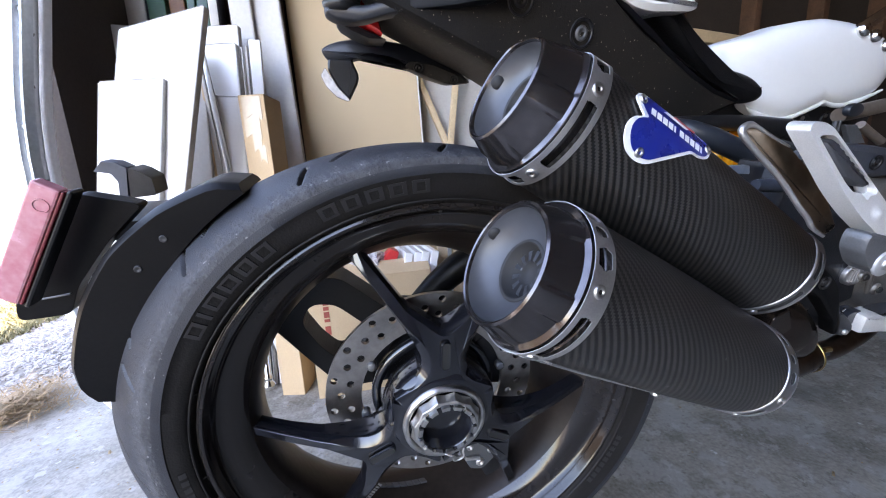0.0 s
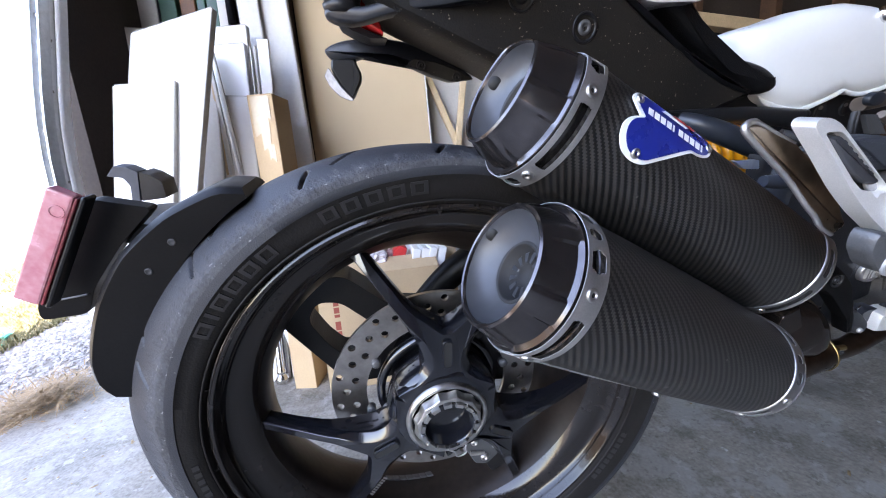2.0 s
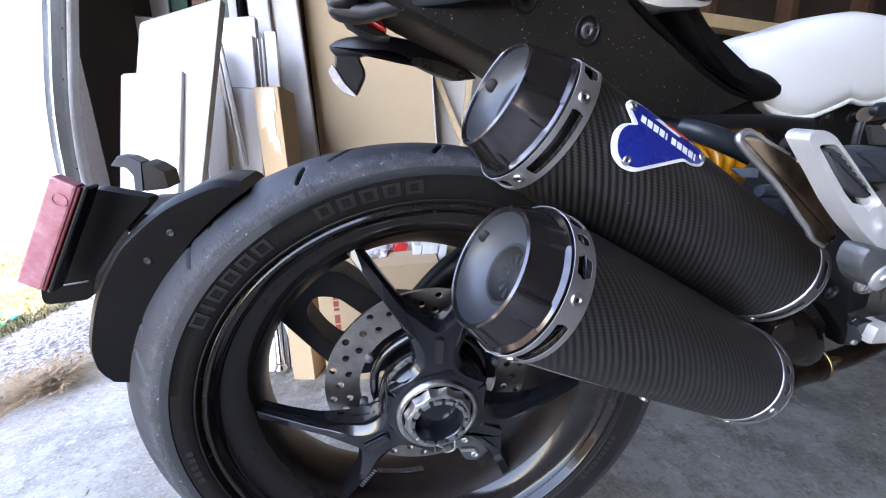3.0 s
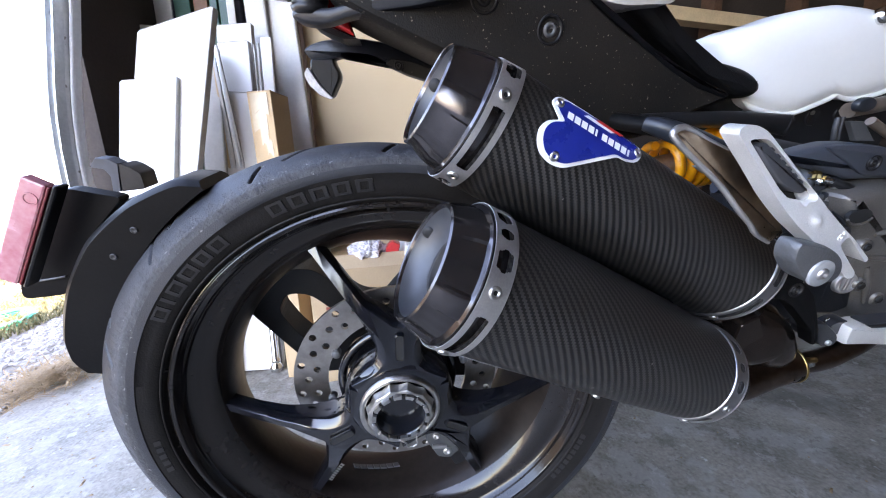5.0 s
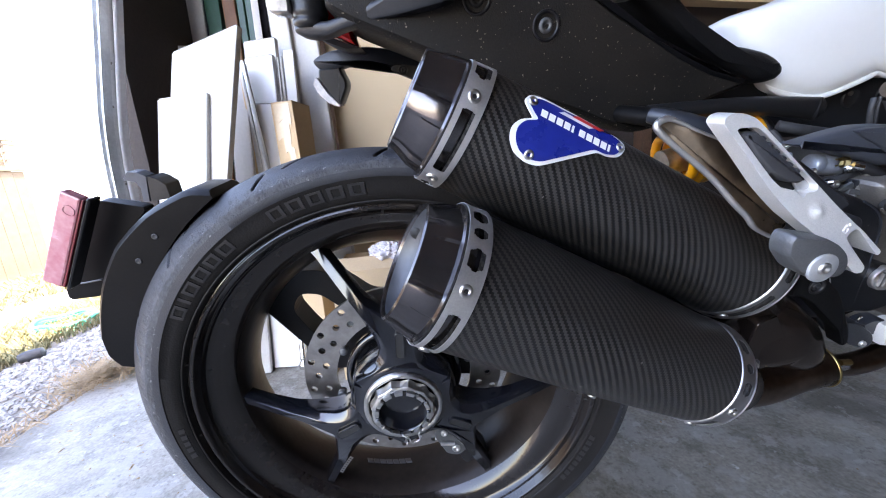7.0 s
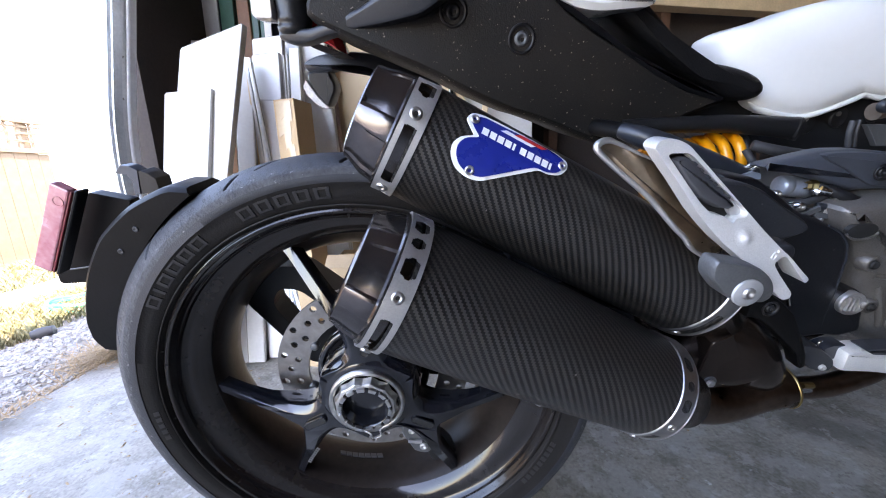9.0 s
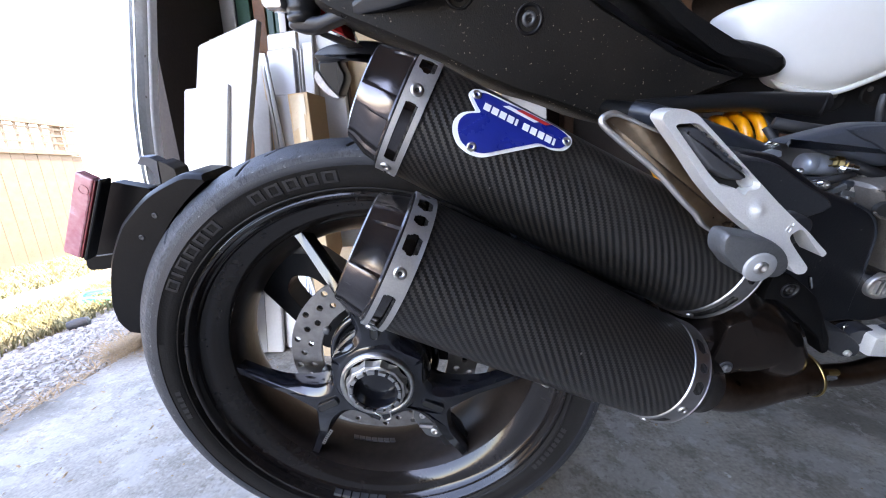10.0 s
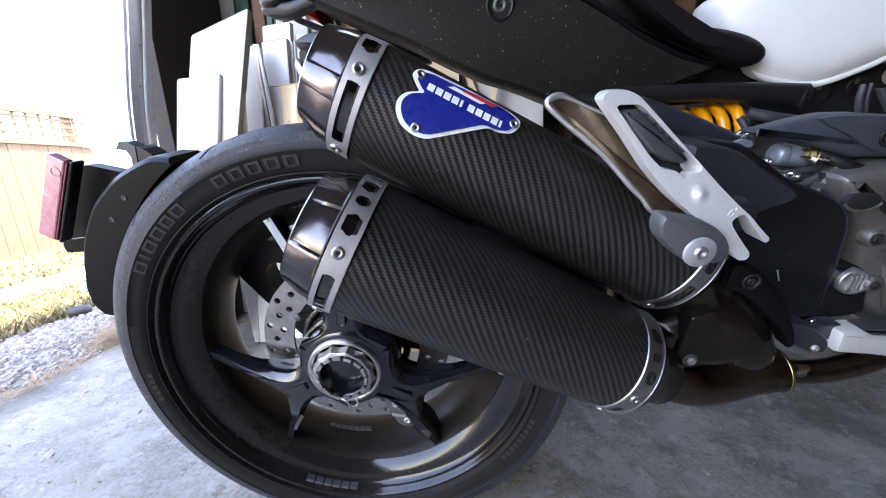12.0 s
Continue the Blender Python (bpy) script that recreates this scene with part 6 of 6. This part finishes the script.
rail.matrix_world = pose(1.00, 1.70, 1.325, 0, 4.6, 0)
tagged(rail, "pale pine rail across the studs", "rail", kind="structure")

# door post with its galvanised track, bowed towards its foot
def bowed(bm):
    for i in range(1, 13):
        bmesh.ops.bisect_plane(bm, geom=bm.verts[:] + bm.edges[:] + bm.faces[:], plane_co=(0, 0, -0.14 + 0.07 * i), plane_no=(0, 0, 1))
    for v in bm.verts:
        v.co.x += 0.42 * max(0.0, 0.72 - v.co.z) ** 2
    return bm


jamb = thing("door_jamb", "weathered white garage door jamb with a slotted steel track", "door jamb", pose(-0.262, 0.16, 0, 0, 12, 0), kind="structure")
part("post", bowed(box(-0.585, -0.532, 0.782, 0.820, -0.20, 2.30)), M_JAMB, jamb, bevel=0.004)
part("stop_strip", bowed(box(-0.529, -0.519, 0.795, 0.818, -0.20, 2.30)), M_JAMB, jamb, bevel=0.003)
slots = [rounded([(-0.5385, z), (-0.5325, z), (-0.5325, z + 0.016), (-0.5385, z + 0.016)], 0.002, 2) for z in [0.06 + 0.036 * i for i in range(56)] if int(z * 100) % 11 > 1]
part("track", bowed(plate([(-0.547, 0.01), (-0.524, 0.01), (-0.524, 2.14), (-0.547, 2.14)], 0.774, 0.7775, slots)), M_TRACK, jamb, "slotted galvanised door track")
part("track_lip", bowed(box(-0.528, -0.524, 0.752, 0.775, 0.01, 2.14)), M_TRACK, jamb, bevel=0.001)
part("track_lip", bowed(box(-0.5475, -0.5445, 0.760, 0.775, 0.01, 2.14)), M_TRACK, jamb, bevel=0.001)
for z in (0.35, 0.62, 0.845, 1.10):
    part("track_bolt", lathe([(0, 0.006), (0.004, 0.006), (0.006, 0.003), (0.006, 0)], 10, m=basis((-0.541 + 0.42 * max(0.0, 0.72 - z) ** 2, 0.774, z), (0, -1, 0), (1, 0, 0))), M_TRACK, jamb)
tagged(part("hanging_cloth", puff(rounded([(-0.66, 0.80), (-0.42, 0.78), (-0.40, 1.7), (-0.66, 1.7)], 0.02, 2), [(1.50, 0.9), (1.51, 1.0), (1.54, 1.0)]), M_NAVY, smooth=True), "dark navy cloth hanging on the wall", "cloth")


# ---------------------------------------------------------------- boards stacked against the wall
def leaning(name, label, cat, x, y, w, h, t, back, side, turn, mtl, edge=None, group="boards leaning on the wall", slant=0.0, foot=0.0):
    """A board on the floor at (x, y), leaning back and sideways by degrees, turned about the vertical; slant: how much its top rises from one side to the other; foot: how far one lower corner is cut away."""
    m = pose(x, y, 0, 0, 0, turn) @ pose(0, 0, 0, -back, side, 0)
    low = min((m @ Vector(p)).z for p in ((-w / 2, 0, foot), (w / 2, 0, 0), (-w / 2, t, foot), (w / 2, t, 0)))
    def cut(bm):
        for v in bm.verts:
            if v.co.z > h / 2:
                v.co.z += slant * v.co.x / w
            else:
                v.co.z += foot * (0.5 - v.co.x / w)
        return bm
    ob = part(name, cut(box(-w / 2, w / 2, 0, t, 0, h)), mtl, bevel=min(0.003, t * 0.2))
    ob.matrix_world = Matrix.Translation((0, 0, -low)) @ m
    if edge:
        # worn edge strips, a hair proud of the core
        for q in (-1, 1):
            part("edge_band", cut(box(q * (w / 2 + 0.0003), q * (w / 2 + 0.0012), 0.0008, t - 0.0008, 0.002, h - 0.002)), edge, ob)
        part("edge_band", cut(box(-w / 2 + 0.002, w / 2 - 0.002, 0.0008, t - 0.0008, h + 0.0003, h + 0.0012)), edge, ob)
    return tagged(ob, label, cat, group)


leaning("cupboard_panel", "white laminated cupboard panel with a slanting top, leaning on others", "board", -0.602, 0.905, 0.168, 0.935, 0.018, 4, 14, -14, M_BOARD, M_EDGE, slant=0.080, foot=0.14)
leaning("cupboard_panel", "short white laminated panel in front of a taller one", "board", -0.585, 0.868, 0.122, 0.805, 0.020, 4, 10, -8, M_BOARD, M_EDGE, slant=0.026, foot=0.11)
leaning("cupboard_panel", "white shelf panel with a scuffed edge", "board", -0.375, 1.09, 0.105, 1.005, 0.016, 4, 1.5, -16, M_BOARD, M_EDGE)
leaning("cupboard_panel", "narrow white panel among others", "board", -0.352, 1.055, 0.090, 0.950, 0.016, 4, 0.5, -14, M_BOARD, M_EDGE)
leaning("cupboard_panel", "short white panel behind a carton", "board", -0.366, 1.03, 0.085, 0.812, 0.016, 4, 3, 0, M_BOARD, M_EDGE)
leaning("cupboard_panel", "narrow scuffed panel beside moulding strips", "board", -0.435, 1.005, 0.050, 0.925, 0.016, 4, 4, 6, M_OLDWHITE, M_EDGE)
leaning("cupboard_panel", "low white panel standing slantwise behind the wheel", "board", -0.425, 1.045, 0.130, 0.60, 0.016, 5, -2, 38, M_BOARD, M_EDGE)
leaning("old_door_plank", "tall scuffed white painted plank", "plank", -0.190, 1.165, 0.110, 1.75, 0.03, 4, -2.5, 0, M_OLDWHITE, M_EDGE)
leaning("old_door_plank", "tall narrow grey-white plank", "plank", -0.262, 1.145, 0.055, 1.55, 0.018, 4, -1.0, 4, M_OLDWHITE, M_EDGE)
leaning("old_door_plank", "tall grey plank with a dark edge", "plank", -0.140, 1.20, 0.030, 1.45, 0.03, 4, -3, 10, M_GREYBOARD)
for x, w, side, mtl, lab in ((-0.382, 0.008, 1.2, M_PINE, "thin pale moulding strip"), (-0.362, 0.009, 0.0, M_TRACK, "thin bright metal strip"), (-0.338, 0.009, -1.6, M_OLDWHITE, "thin white moulding strip"), (-0.306, 0.008, -3.0, M_TRACK, "thin bright metal strip"), (-0.290, 0.006, -3.8, M_GREYBOARD, "thin grey strip")):
    leaning("moulding_strip", lab, "strip", x, 1.085, w, 0.925, 0.008, -1.2, side, 0, mtl, group="thin strips")
leaning("moulding_strip", "white upright strip beside a carton", "strip", -0.270, 1.04, 0.029, 0.960, 0.012, 4, 2, 0, M_BOARD, group="thin strips")
leaning("moulding_strip", "thin grey upright strip", "strip", -0.292, 1.04, 0.006, 0.945, 0.008, 4, 2, 0, M_GREYBOARD, group="thin strips")
leaning("moulding_strip", "thin white upright strip", "strip", -0.299, 1.05, 0.004, 0.945, 0.008, 4, 1.6, 0, M_OLDWHITE, group="thin strips")
leaning("moulding_strip", "white strip behind the panels", "strip", -0.375, 1.20, 0.022, 1.35, 0.010, 4, 1.5, 20, M_BOARD, group="thin strips")
sheet = leaning("fibreboard_sheet", "large raw beige fibreboard sheet with a white edge", "board", 0.045, 1.26, 0.400, 1.62, 0.012, 3, -1, 0, M_BEIGE)
part("edge_band", box(0.2003, 0.2040, -0.0005, 0.0125, 0.0, 1.62), M_BOARD, sheet, "white edge band")
leaning("grey_panel", "pale grey panel beside the fibreboard", "board", 0.40, 1.33, 0.30, 1.25, 0.014, 4, 0, 0, M_GREYBOARD, M_EDGE)
leaning("pine_batten", "pale pine batten leaning across a panel", "batten", 0.235, 1.27, 0.022, 1.02, 0.022, 4, 9, 0, M_PINE)
leaning("pine_batten", "pale pine batten leaning across a panel", "batten", 0.60, 1.28, 0.022, 1.05, 0.022, 4, -21, 0, M_PINE)
leaning("shelf_panel", "pale shelf panel at the back of the stack", "board", -0.66, 1.27, 0.13, 1.07, 0.018, 4, 2, 4, M_OLDWHITE, M_EDGE)
leaning("shelf_panel", "tall beige-white panel at the back of the stack", "board", -0.690, 1.385, 0.095, 1.55, 0.018, 3, 1, 0, M_OLDWHITE, M_EDGE)
leaning("brown_panel", "small brown board end behind white panels", "board", -0.590, 1.235, 0.07, 1.01, 0.016, 4, 1, 0, M_BROWNCAN)
for x, w, mtl, nm, lab in ((-0.632, 0.028, M_NAVY, "dark_trim", "dark painted plank"), (-0.590, 0.052, M_GREENCAN, "green_trim", "dark green painted plank"), (-0.530, 0.046, M_BROWNCAN, "brown_trim", "brown painted plank"), (-0.489, 0.026, M_GREENCAN, "green_trim", "dark green painted plank"), (-0.455, 0.034, M_GREENCAN, "green_trim", "dark green painted plank")):
    leaning(nm, lab, "plank", x, 1.39, w, 1.62, 0.03, 3, 0, 0, mtl)


def carton(label, x, y, w, d, h, turn, flaps=True, prints=0):
    c = thing("cardboard_box", label, "box", pose(x, y, 0.0, 0, 0, turn), "cardboard boxes")
    t = 0.004
    part("bottom", box(-w / 2, w / 2, 0, d, 0, t), M_CARTON, c)
    part("side", box(-w / 2, w / 2, 0, t, t, h), M_CARTON, c, bevel=0.001)
    part("side", box(-w / 2, w / 2, d - t, d, t, h), M_CARTON, c, bevel=0.001)
    part("side", box(-w / 2, -w / 2 + t, t, d - t, t, h), M_CARTON, c, bevel=0.001)
    part("side", box(w / 2 - t, w / 2, t, d - t, t, h), M_CARTON, c, bevel=0.001)
    if flaps:
        for (q, ang) in (((0, 0.0), 28), ((0, d), -150)):
            f = part("flap", box(-w / 2, w / 2, 0, min(0.06, d * 0.45), -t / 2, t / 2), M_CARTON, c, bevel=0.001)
            f.matrix_local = pose(0, q[1], h, ang if q[1] == 0 else ang, 0, 0)
    for i in range(prints):
        z = h * 0.72 - i * 0.028
        part("print_bar", box(-w * 0.40, -w * 0.40 + (0.09, 0.06, 0.075, 0.05)[i % 4], -0.0012, 0.0, z, z + 0.010), M_INK, c)
    return c


b1 = carton("tall narrow cardboard box with torn tape", -0.232, 0.968, 0.062, 0.085, 0.785, -14, flaps=False)
part("lid", box(-0.031, 0.031, 0.0, 0.085, 0.785, 0.789), M_CARTON, b1, bevel=0.001)
for x0, x1, z0, z1, y in ((-0.024, 0.014, 0.690, 0.7845, -0.0012), (-0.016, 0.022, 0.735, 0.7845, -0.0020), (-0.008, 0.012, 0.655, 0.700, -0.0016), (0.004, 0.020, 0.632, 0.672, -0.0012)):
    t_ob = part("tape", plate(rounded([(x0, z0), (x0 + 0.4 * (x1 - x0), z0 + 0.010), (x1, z0 - 0.006), (x1, z1), (x0, z1)], 0.004), y, y + 0.0008), M_TAPE, b1, "torn clear tape")
b2 = carton("open brown cardboard box with red print", 0.005, 0.93, 0.33, 0.26, 0.325, 2, prints=0)
# round print and upright rows of plain bars on its face
part("print_disc", lathe([(0, 0.074), (0.0010, 0.074), (0.0010, 0.060), (0, 0.060)], 48, m=basis((0.035, 0.0, 0.185), (0, -1, 0), (1, 0, 0)), closed=True), M_INK, b2, "round red print")
part("print_disc", lathe([(0, 0.053), (0.0010, 0.053), (0.0010, 0)], 40, m=basis((0.035, 0.0, 0.185), (0, -1, 0), (1, 0, 0))), M_INK, b2)
for i, (z0, z1) in enumerate(((0.262, 0.275), (0.248, 0.258), (0.228, 0.244), (0.216, 0.224), (0.180, 0.204), (0.160, 0.176), (0.148, 0.156), (0.118, 0.140))):
    part("print_bar", box(-0.128, -0.114, -0.0010, 0.0, z0, z1), M_INK, b2)
b3 = carton("brown cardboard box at the back", 0.36, 1.02, 0.30, 0.22, 0.42, -5, flaps=False)
part("corner_strip", box(-0.118, -0.106, -0.004, -0.0002, 0.0, 0.42), M_TRACK, b3, "grey corner strip")
for i in range(4):
    ob = part("paper_pack", box(-0.0105, 0.0105, 0, 0.18, 0, 0.17), M_BOARD, bevel=0.0015)
    ob.matrix_world = pose(0.080 + i * 0.024, 0.965, 0.205, 0, 13 + (i % 2), 4)
    part("sleeve_line", box(0.0108, 0.0118, 0.0, 0.178, 0.002, 0.168), M_GREYBOARD, ob)
    tagged(ob, "white paper pack standing in an open box", "paper", "papers in the box")
bag = bmesh.new()
bmesh.ops.create_icosphere(bag, subdivisions=5, radius=1.0)
for v in bag.verts:
    n = v.co.normalized()
    k = 1 + 0.20 * noise.noise(n * 2.3) + 0.17 * abs(noise.noise(n * 4.7 + Vector((3, 1, 0)))) - 0.10 * abs(noise.noise(n * 9.0))
    v.co = Vector((-0.005 + 0.056 * n.x * k, 1.022 + 0.062 * n.y * k, 0.352 + 0.036 * n.z * k))
tagged(part("plastic_bag", bag, M_BAG), "crumpled clear plastic bag in an open box", "bag")
tagged(part("red_packet", puff(rounded([(0.046, 0.334), (0.078, 0.330), (0.092, 0.372), (0.070, 0.384), (0.050, 0.366)], 0.005, 2), [(0.985, 0.9), (0.99, 1.0), (1.03, 1.0)]), M_REDTHING), "small red packet in an open box", "packet")


def furniture_leg(label, x, y, lean_x, lean_y, mtl):
    leg = thing("furniture_leg", label, "furniture leg", pose(x, y, 0.0, -lean_y, lean_x, 0), "furniture legs")
    mm = basis((0, 0, 0), (0, 0, 1), (1, 0, 0))
    part("foot", lathe([(0.0, 0.0), (0.0, 0.012), (0.003, 0.017), (0.012, 0.0195), (0.022, 0.017), (0.027, 0.0125), (0.030, 0.012), (0.030, 0.0)], 24, m=mm), mtl, leg, smooth=True)
    part("tube", lathe([(0.030, 0.0115), (0.034, 0.0135), (0.040, 0.0135), (0.044, 0.0110), (0.40, 0.0110), (0.405, 0.0)], 20, m=mm), mtl, leg, smooth=True)


furniture_leg("bright chromed furniture leg on a round foot", -0.308, 1.02, 1.5, 3, M_BRIGHT)
furniture_leg("pale metal furniture leg on a round foot", -0.232, 1.00, -13, 4, M_TRACK)

# ---------------------------------------------------------------- outside
rng = random.Random(5)


def stones():
    pts, faces = [], []
    for i in range(6800):
        x, y = rng.uniform(-1.9, -0.95), rng.uniform(-0.1, 2.4)
        edge = 1.68 + 0.10 * math.sin(y * 3)
        if x < -edge:
            continue
        r = rng.uniform(0.008, 0.017)
        z = -0.03 - 0.085 * max(0, -1.3 - x)
        b = len(pts)
        tw = rng.uniform(0, 6.28)
        for k in range(5):
            a = tw + k * 1.2566
            pts.append((x + r * math.cos(a) * rng.uniform(0.7, 1.2), y + r * math.sin(a) * rng.uniform(0.7, 1.2), z + r * 0.15))
        for k in range(5):
            a = tw + k * 1.2566 + 0.3
            pts.append((x + r * 0.55 * math.cos(a), y + r * 0.55 * math.sin(a), z + r * rng.uniform(0.45, 0.72)))
        for k in range(5):
            j = (k + 1) % 5
            faces.append((b + k, b + j, b + 5 + j, b + 5 + k))
        faces.append(tuple(b + 5 + k for k in range(5)))
    return pts, faces


def crumbs():
    """Chips of dirt, straw and stone scattered on the concrete."""
    pts, faces = [], []
    for i in range(420):
        x, y = rng.uniform(-0.97, 0.9), rng.uniform(-0.15, 1.1)
        if rng.random() < 0.5:
            x = rng.uniform(-0.97, -0.4)
        r, a = rng.uniform(0.0007, 0.0026), rng.uniform(0, 6.28)
        l = r * rng.choice((1, 1, 1.5, 4))
        dx, dy = math.cos(a), math.sin(a)
        k = len(pts)
        for u, v, z in ((-l, -r, 0), (l, -r * 0.7, 0), (l * 0.8, r, 0), (-l * 0.7, r, 0), (0, 0, r * 0.9)):
            pts.append((x + u * dx - v * dy, y + u * dy + v * dx, 0.0003 + z))
        faces += [(k, k + 1, k + 4), (k + 1, k + 2, k + 4), (k + 2, k + 3, k + 4), (k + 3, k, k + 4)]
    return pts, faces


tagged(part("floor_dirt", crumbs(), M_STRAW), "small crumbs of dirt and straw on the concrete", "dirt", kind="stuff")
tagged(part("gravel", stones(), M_STONE), "loose grey gravel at the garage threshold", "gravel", kind="stuff")


def blades(n, x0, x1, y0, y1, h0, h1, w, bend):
    pts, faces = [], []
    for i in range(n):
        x, y = rng.uniform(x0, x1), rng.uniform(y0, y1)
        z = -0.03 - 0.085 * min(4.7, max(0, -1.3 - x))
        h, a, b = rng.uniform(h0, h1), rng.uniform(0, 6.28), rng.uniform(0.2, bend)
        dx, dy = math.cos(a), math.sin(a)
        k = len(pts)
        pts += [(x - dy * w, y + dx * w, z), (x + dy * w, y - dx * w, z), (x + dx * b * h * 0.4 + dy * w * 0.7, y + dy * b * h * 0.4 - dx * w * 0.7, z + h * 0.6), (x + dx * b * h, y + dy * b * h, z + h)]
        faces += [(k, k + 1, k + 2), (k, k + 2, k + 3)]
    return pts, faces


tagged(part("grass_tufts", blades(14000, -2.42, -1.62, 0.2, 3.2, 0.02, 0.07, 0.003, 1.0), M_GRASS), "green grass with dry patches beside the gravel", "grass", kind="stuff")
tagged(part("lawn_strip", blades(16000, -5.15, -3.08, 0.5, 6.5, 0.03, 0.09, 0.006, 1.0), M_GRASS), "green lawn strip along the fence", "grass", kind="stuff")
tagged(part("paved_path", (lambda: ([(x, y, -0.018 - 0.085 * (-1.3 - x)) for x in (-3.1, -2.4) for y in (-6, 14)] + [(x, y, -0.08 - 0.085 * (-1.3 - x)) for x in (-3.1, -2.4) for y in (-6, 14)], [(0, 2, 3, 1), (2, 6, 7, 3), (4, 0, 1, 5)]))(), M_PATH), "sunlit pale paved path", "path", kind="structure")


def straw():
    pts, faces = [], []
    for i in range(2100):
        t = rng.random()
        x, y = rng.gauss(-1.00, 0.060), rng.gauss(1.12, 0.045)
        if i % 3 == 0:
            x, y = rng.gauss(-1.0, 0.022), rng.uniform(0.2, 1.3)
        z = -0.028 + abs(rng.gauss(0, 0.026 if i % 3 else 0.008)) + (0.03 if x > -0.99 else 0)
        a, l, up = rng.uniform(0, 6.28), rng.uniform(0.03, 0.10), rng.uniform(-0.15, 0.45)
        d = Vector((math.cos(a), math.sin(a), up)) * l
        s = Vector((-math.sin(a), math.cos(a), 0)) * 0.0013
        p = Vector((x, y, z))
        k = len(pts)
        mid = p + d * 0.5 + Vector((0, 0, rng.uniform(0, 0.01)))
        pts += [p - s, p + s, mid + s, mid - s, p + d]
        faces += [(k, k + 1, k + 2, k + 3), (k + 3, k + 2, k + 4)]
    return pts, faces


tagged(part("straw", straw(), M_STRAW), "clump of dry straw on the threshold", "straw", kind="stuff")
hose_pts = []
for i in range(60):
    a = i * 0.42
    hose_pts.append((-1.84 + 0.13 * math.cos(a) * (1 + 0.06 * math.sin(i)), 1.86 + 0.12 * math.sin(a) * (1 + 0.05 * math.cos(i * 1.3)), -0.062 + 0.012 * (i // 15) + 0.006 * math.sin(i * 1.7)))
tagged(part("garden_hose", to_bm(tube(hose_pts, 0.011, 8, smooth=3)), M_HOSE, smooth=True), "coiled green garden hose on the grass", "hose")
tagged(part("dark_stone", to_bm(lathe([(0, 0), (0.004, 0.020), (0.035, 0.026), (0.075, 0.022), (0.085, 0)], 10, m=basis((-1.60, 1.40, -0.036), (0.8, 0.5, 0.1), (0, 0, 1)))), M_RUBBER, smooth=True), "dark oblong stone or wood piece on the gravel", "stone")

# timber fence across the path
FX = -5.2
fz = -0.03 - 0.085 * 3.9
fence = thing("timber_fence", "pale timber board fence with a lattice top", "fence", pose(FX, 0, fz))
for i in range(46):
    y = -1.5 + i * 0.145
    h = 1.42 + rng.uniform(-0.006, 0.006)
    ob = part("plank", box(-0.011, 0.011, 0.003, 0.142, 0.03, h), M_FENCE, fence)
    ob.matrix_local = pose(rng.uniform(-0.004, 0.004), y, 0)
for i in range(4):
    y = -1.5 + i * 2.15
    part("post", box(-0.10, -0.012, y - 0.045, y + 0.045, 0.0, 1.84), M_FENCE, fence, bevel=0.004)
for z0, z1 in ((1.42, 1.48), (1.80, 1.87)):
    part("rail", box(-0.03, 0.04, -1.5, 5.17, z0, z1), M_FENCE, fence, bevel=0.004)
for i in range(47):
    y = -1.45 + i * 0.14
    part("lattice", box(-0.006, 0.006, y, y + 0.035, 1.48, 1.80), M_FENCE, fence)
for z in (1.56, 1.66, 1.74):
    part("lattice", box(0.006, 0.014, -1.5, 5.15, z, z + 0.03), M_FENCE, fence)
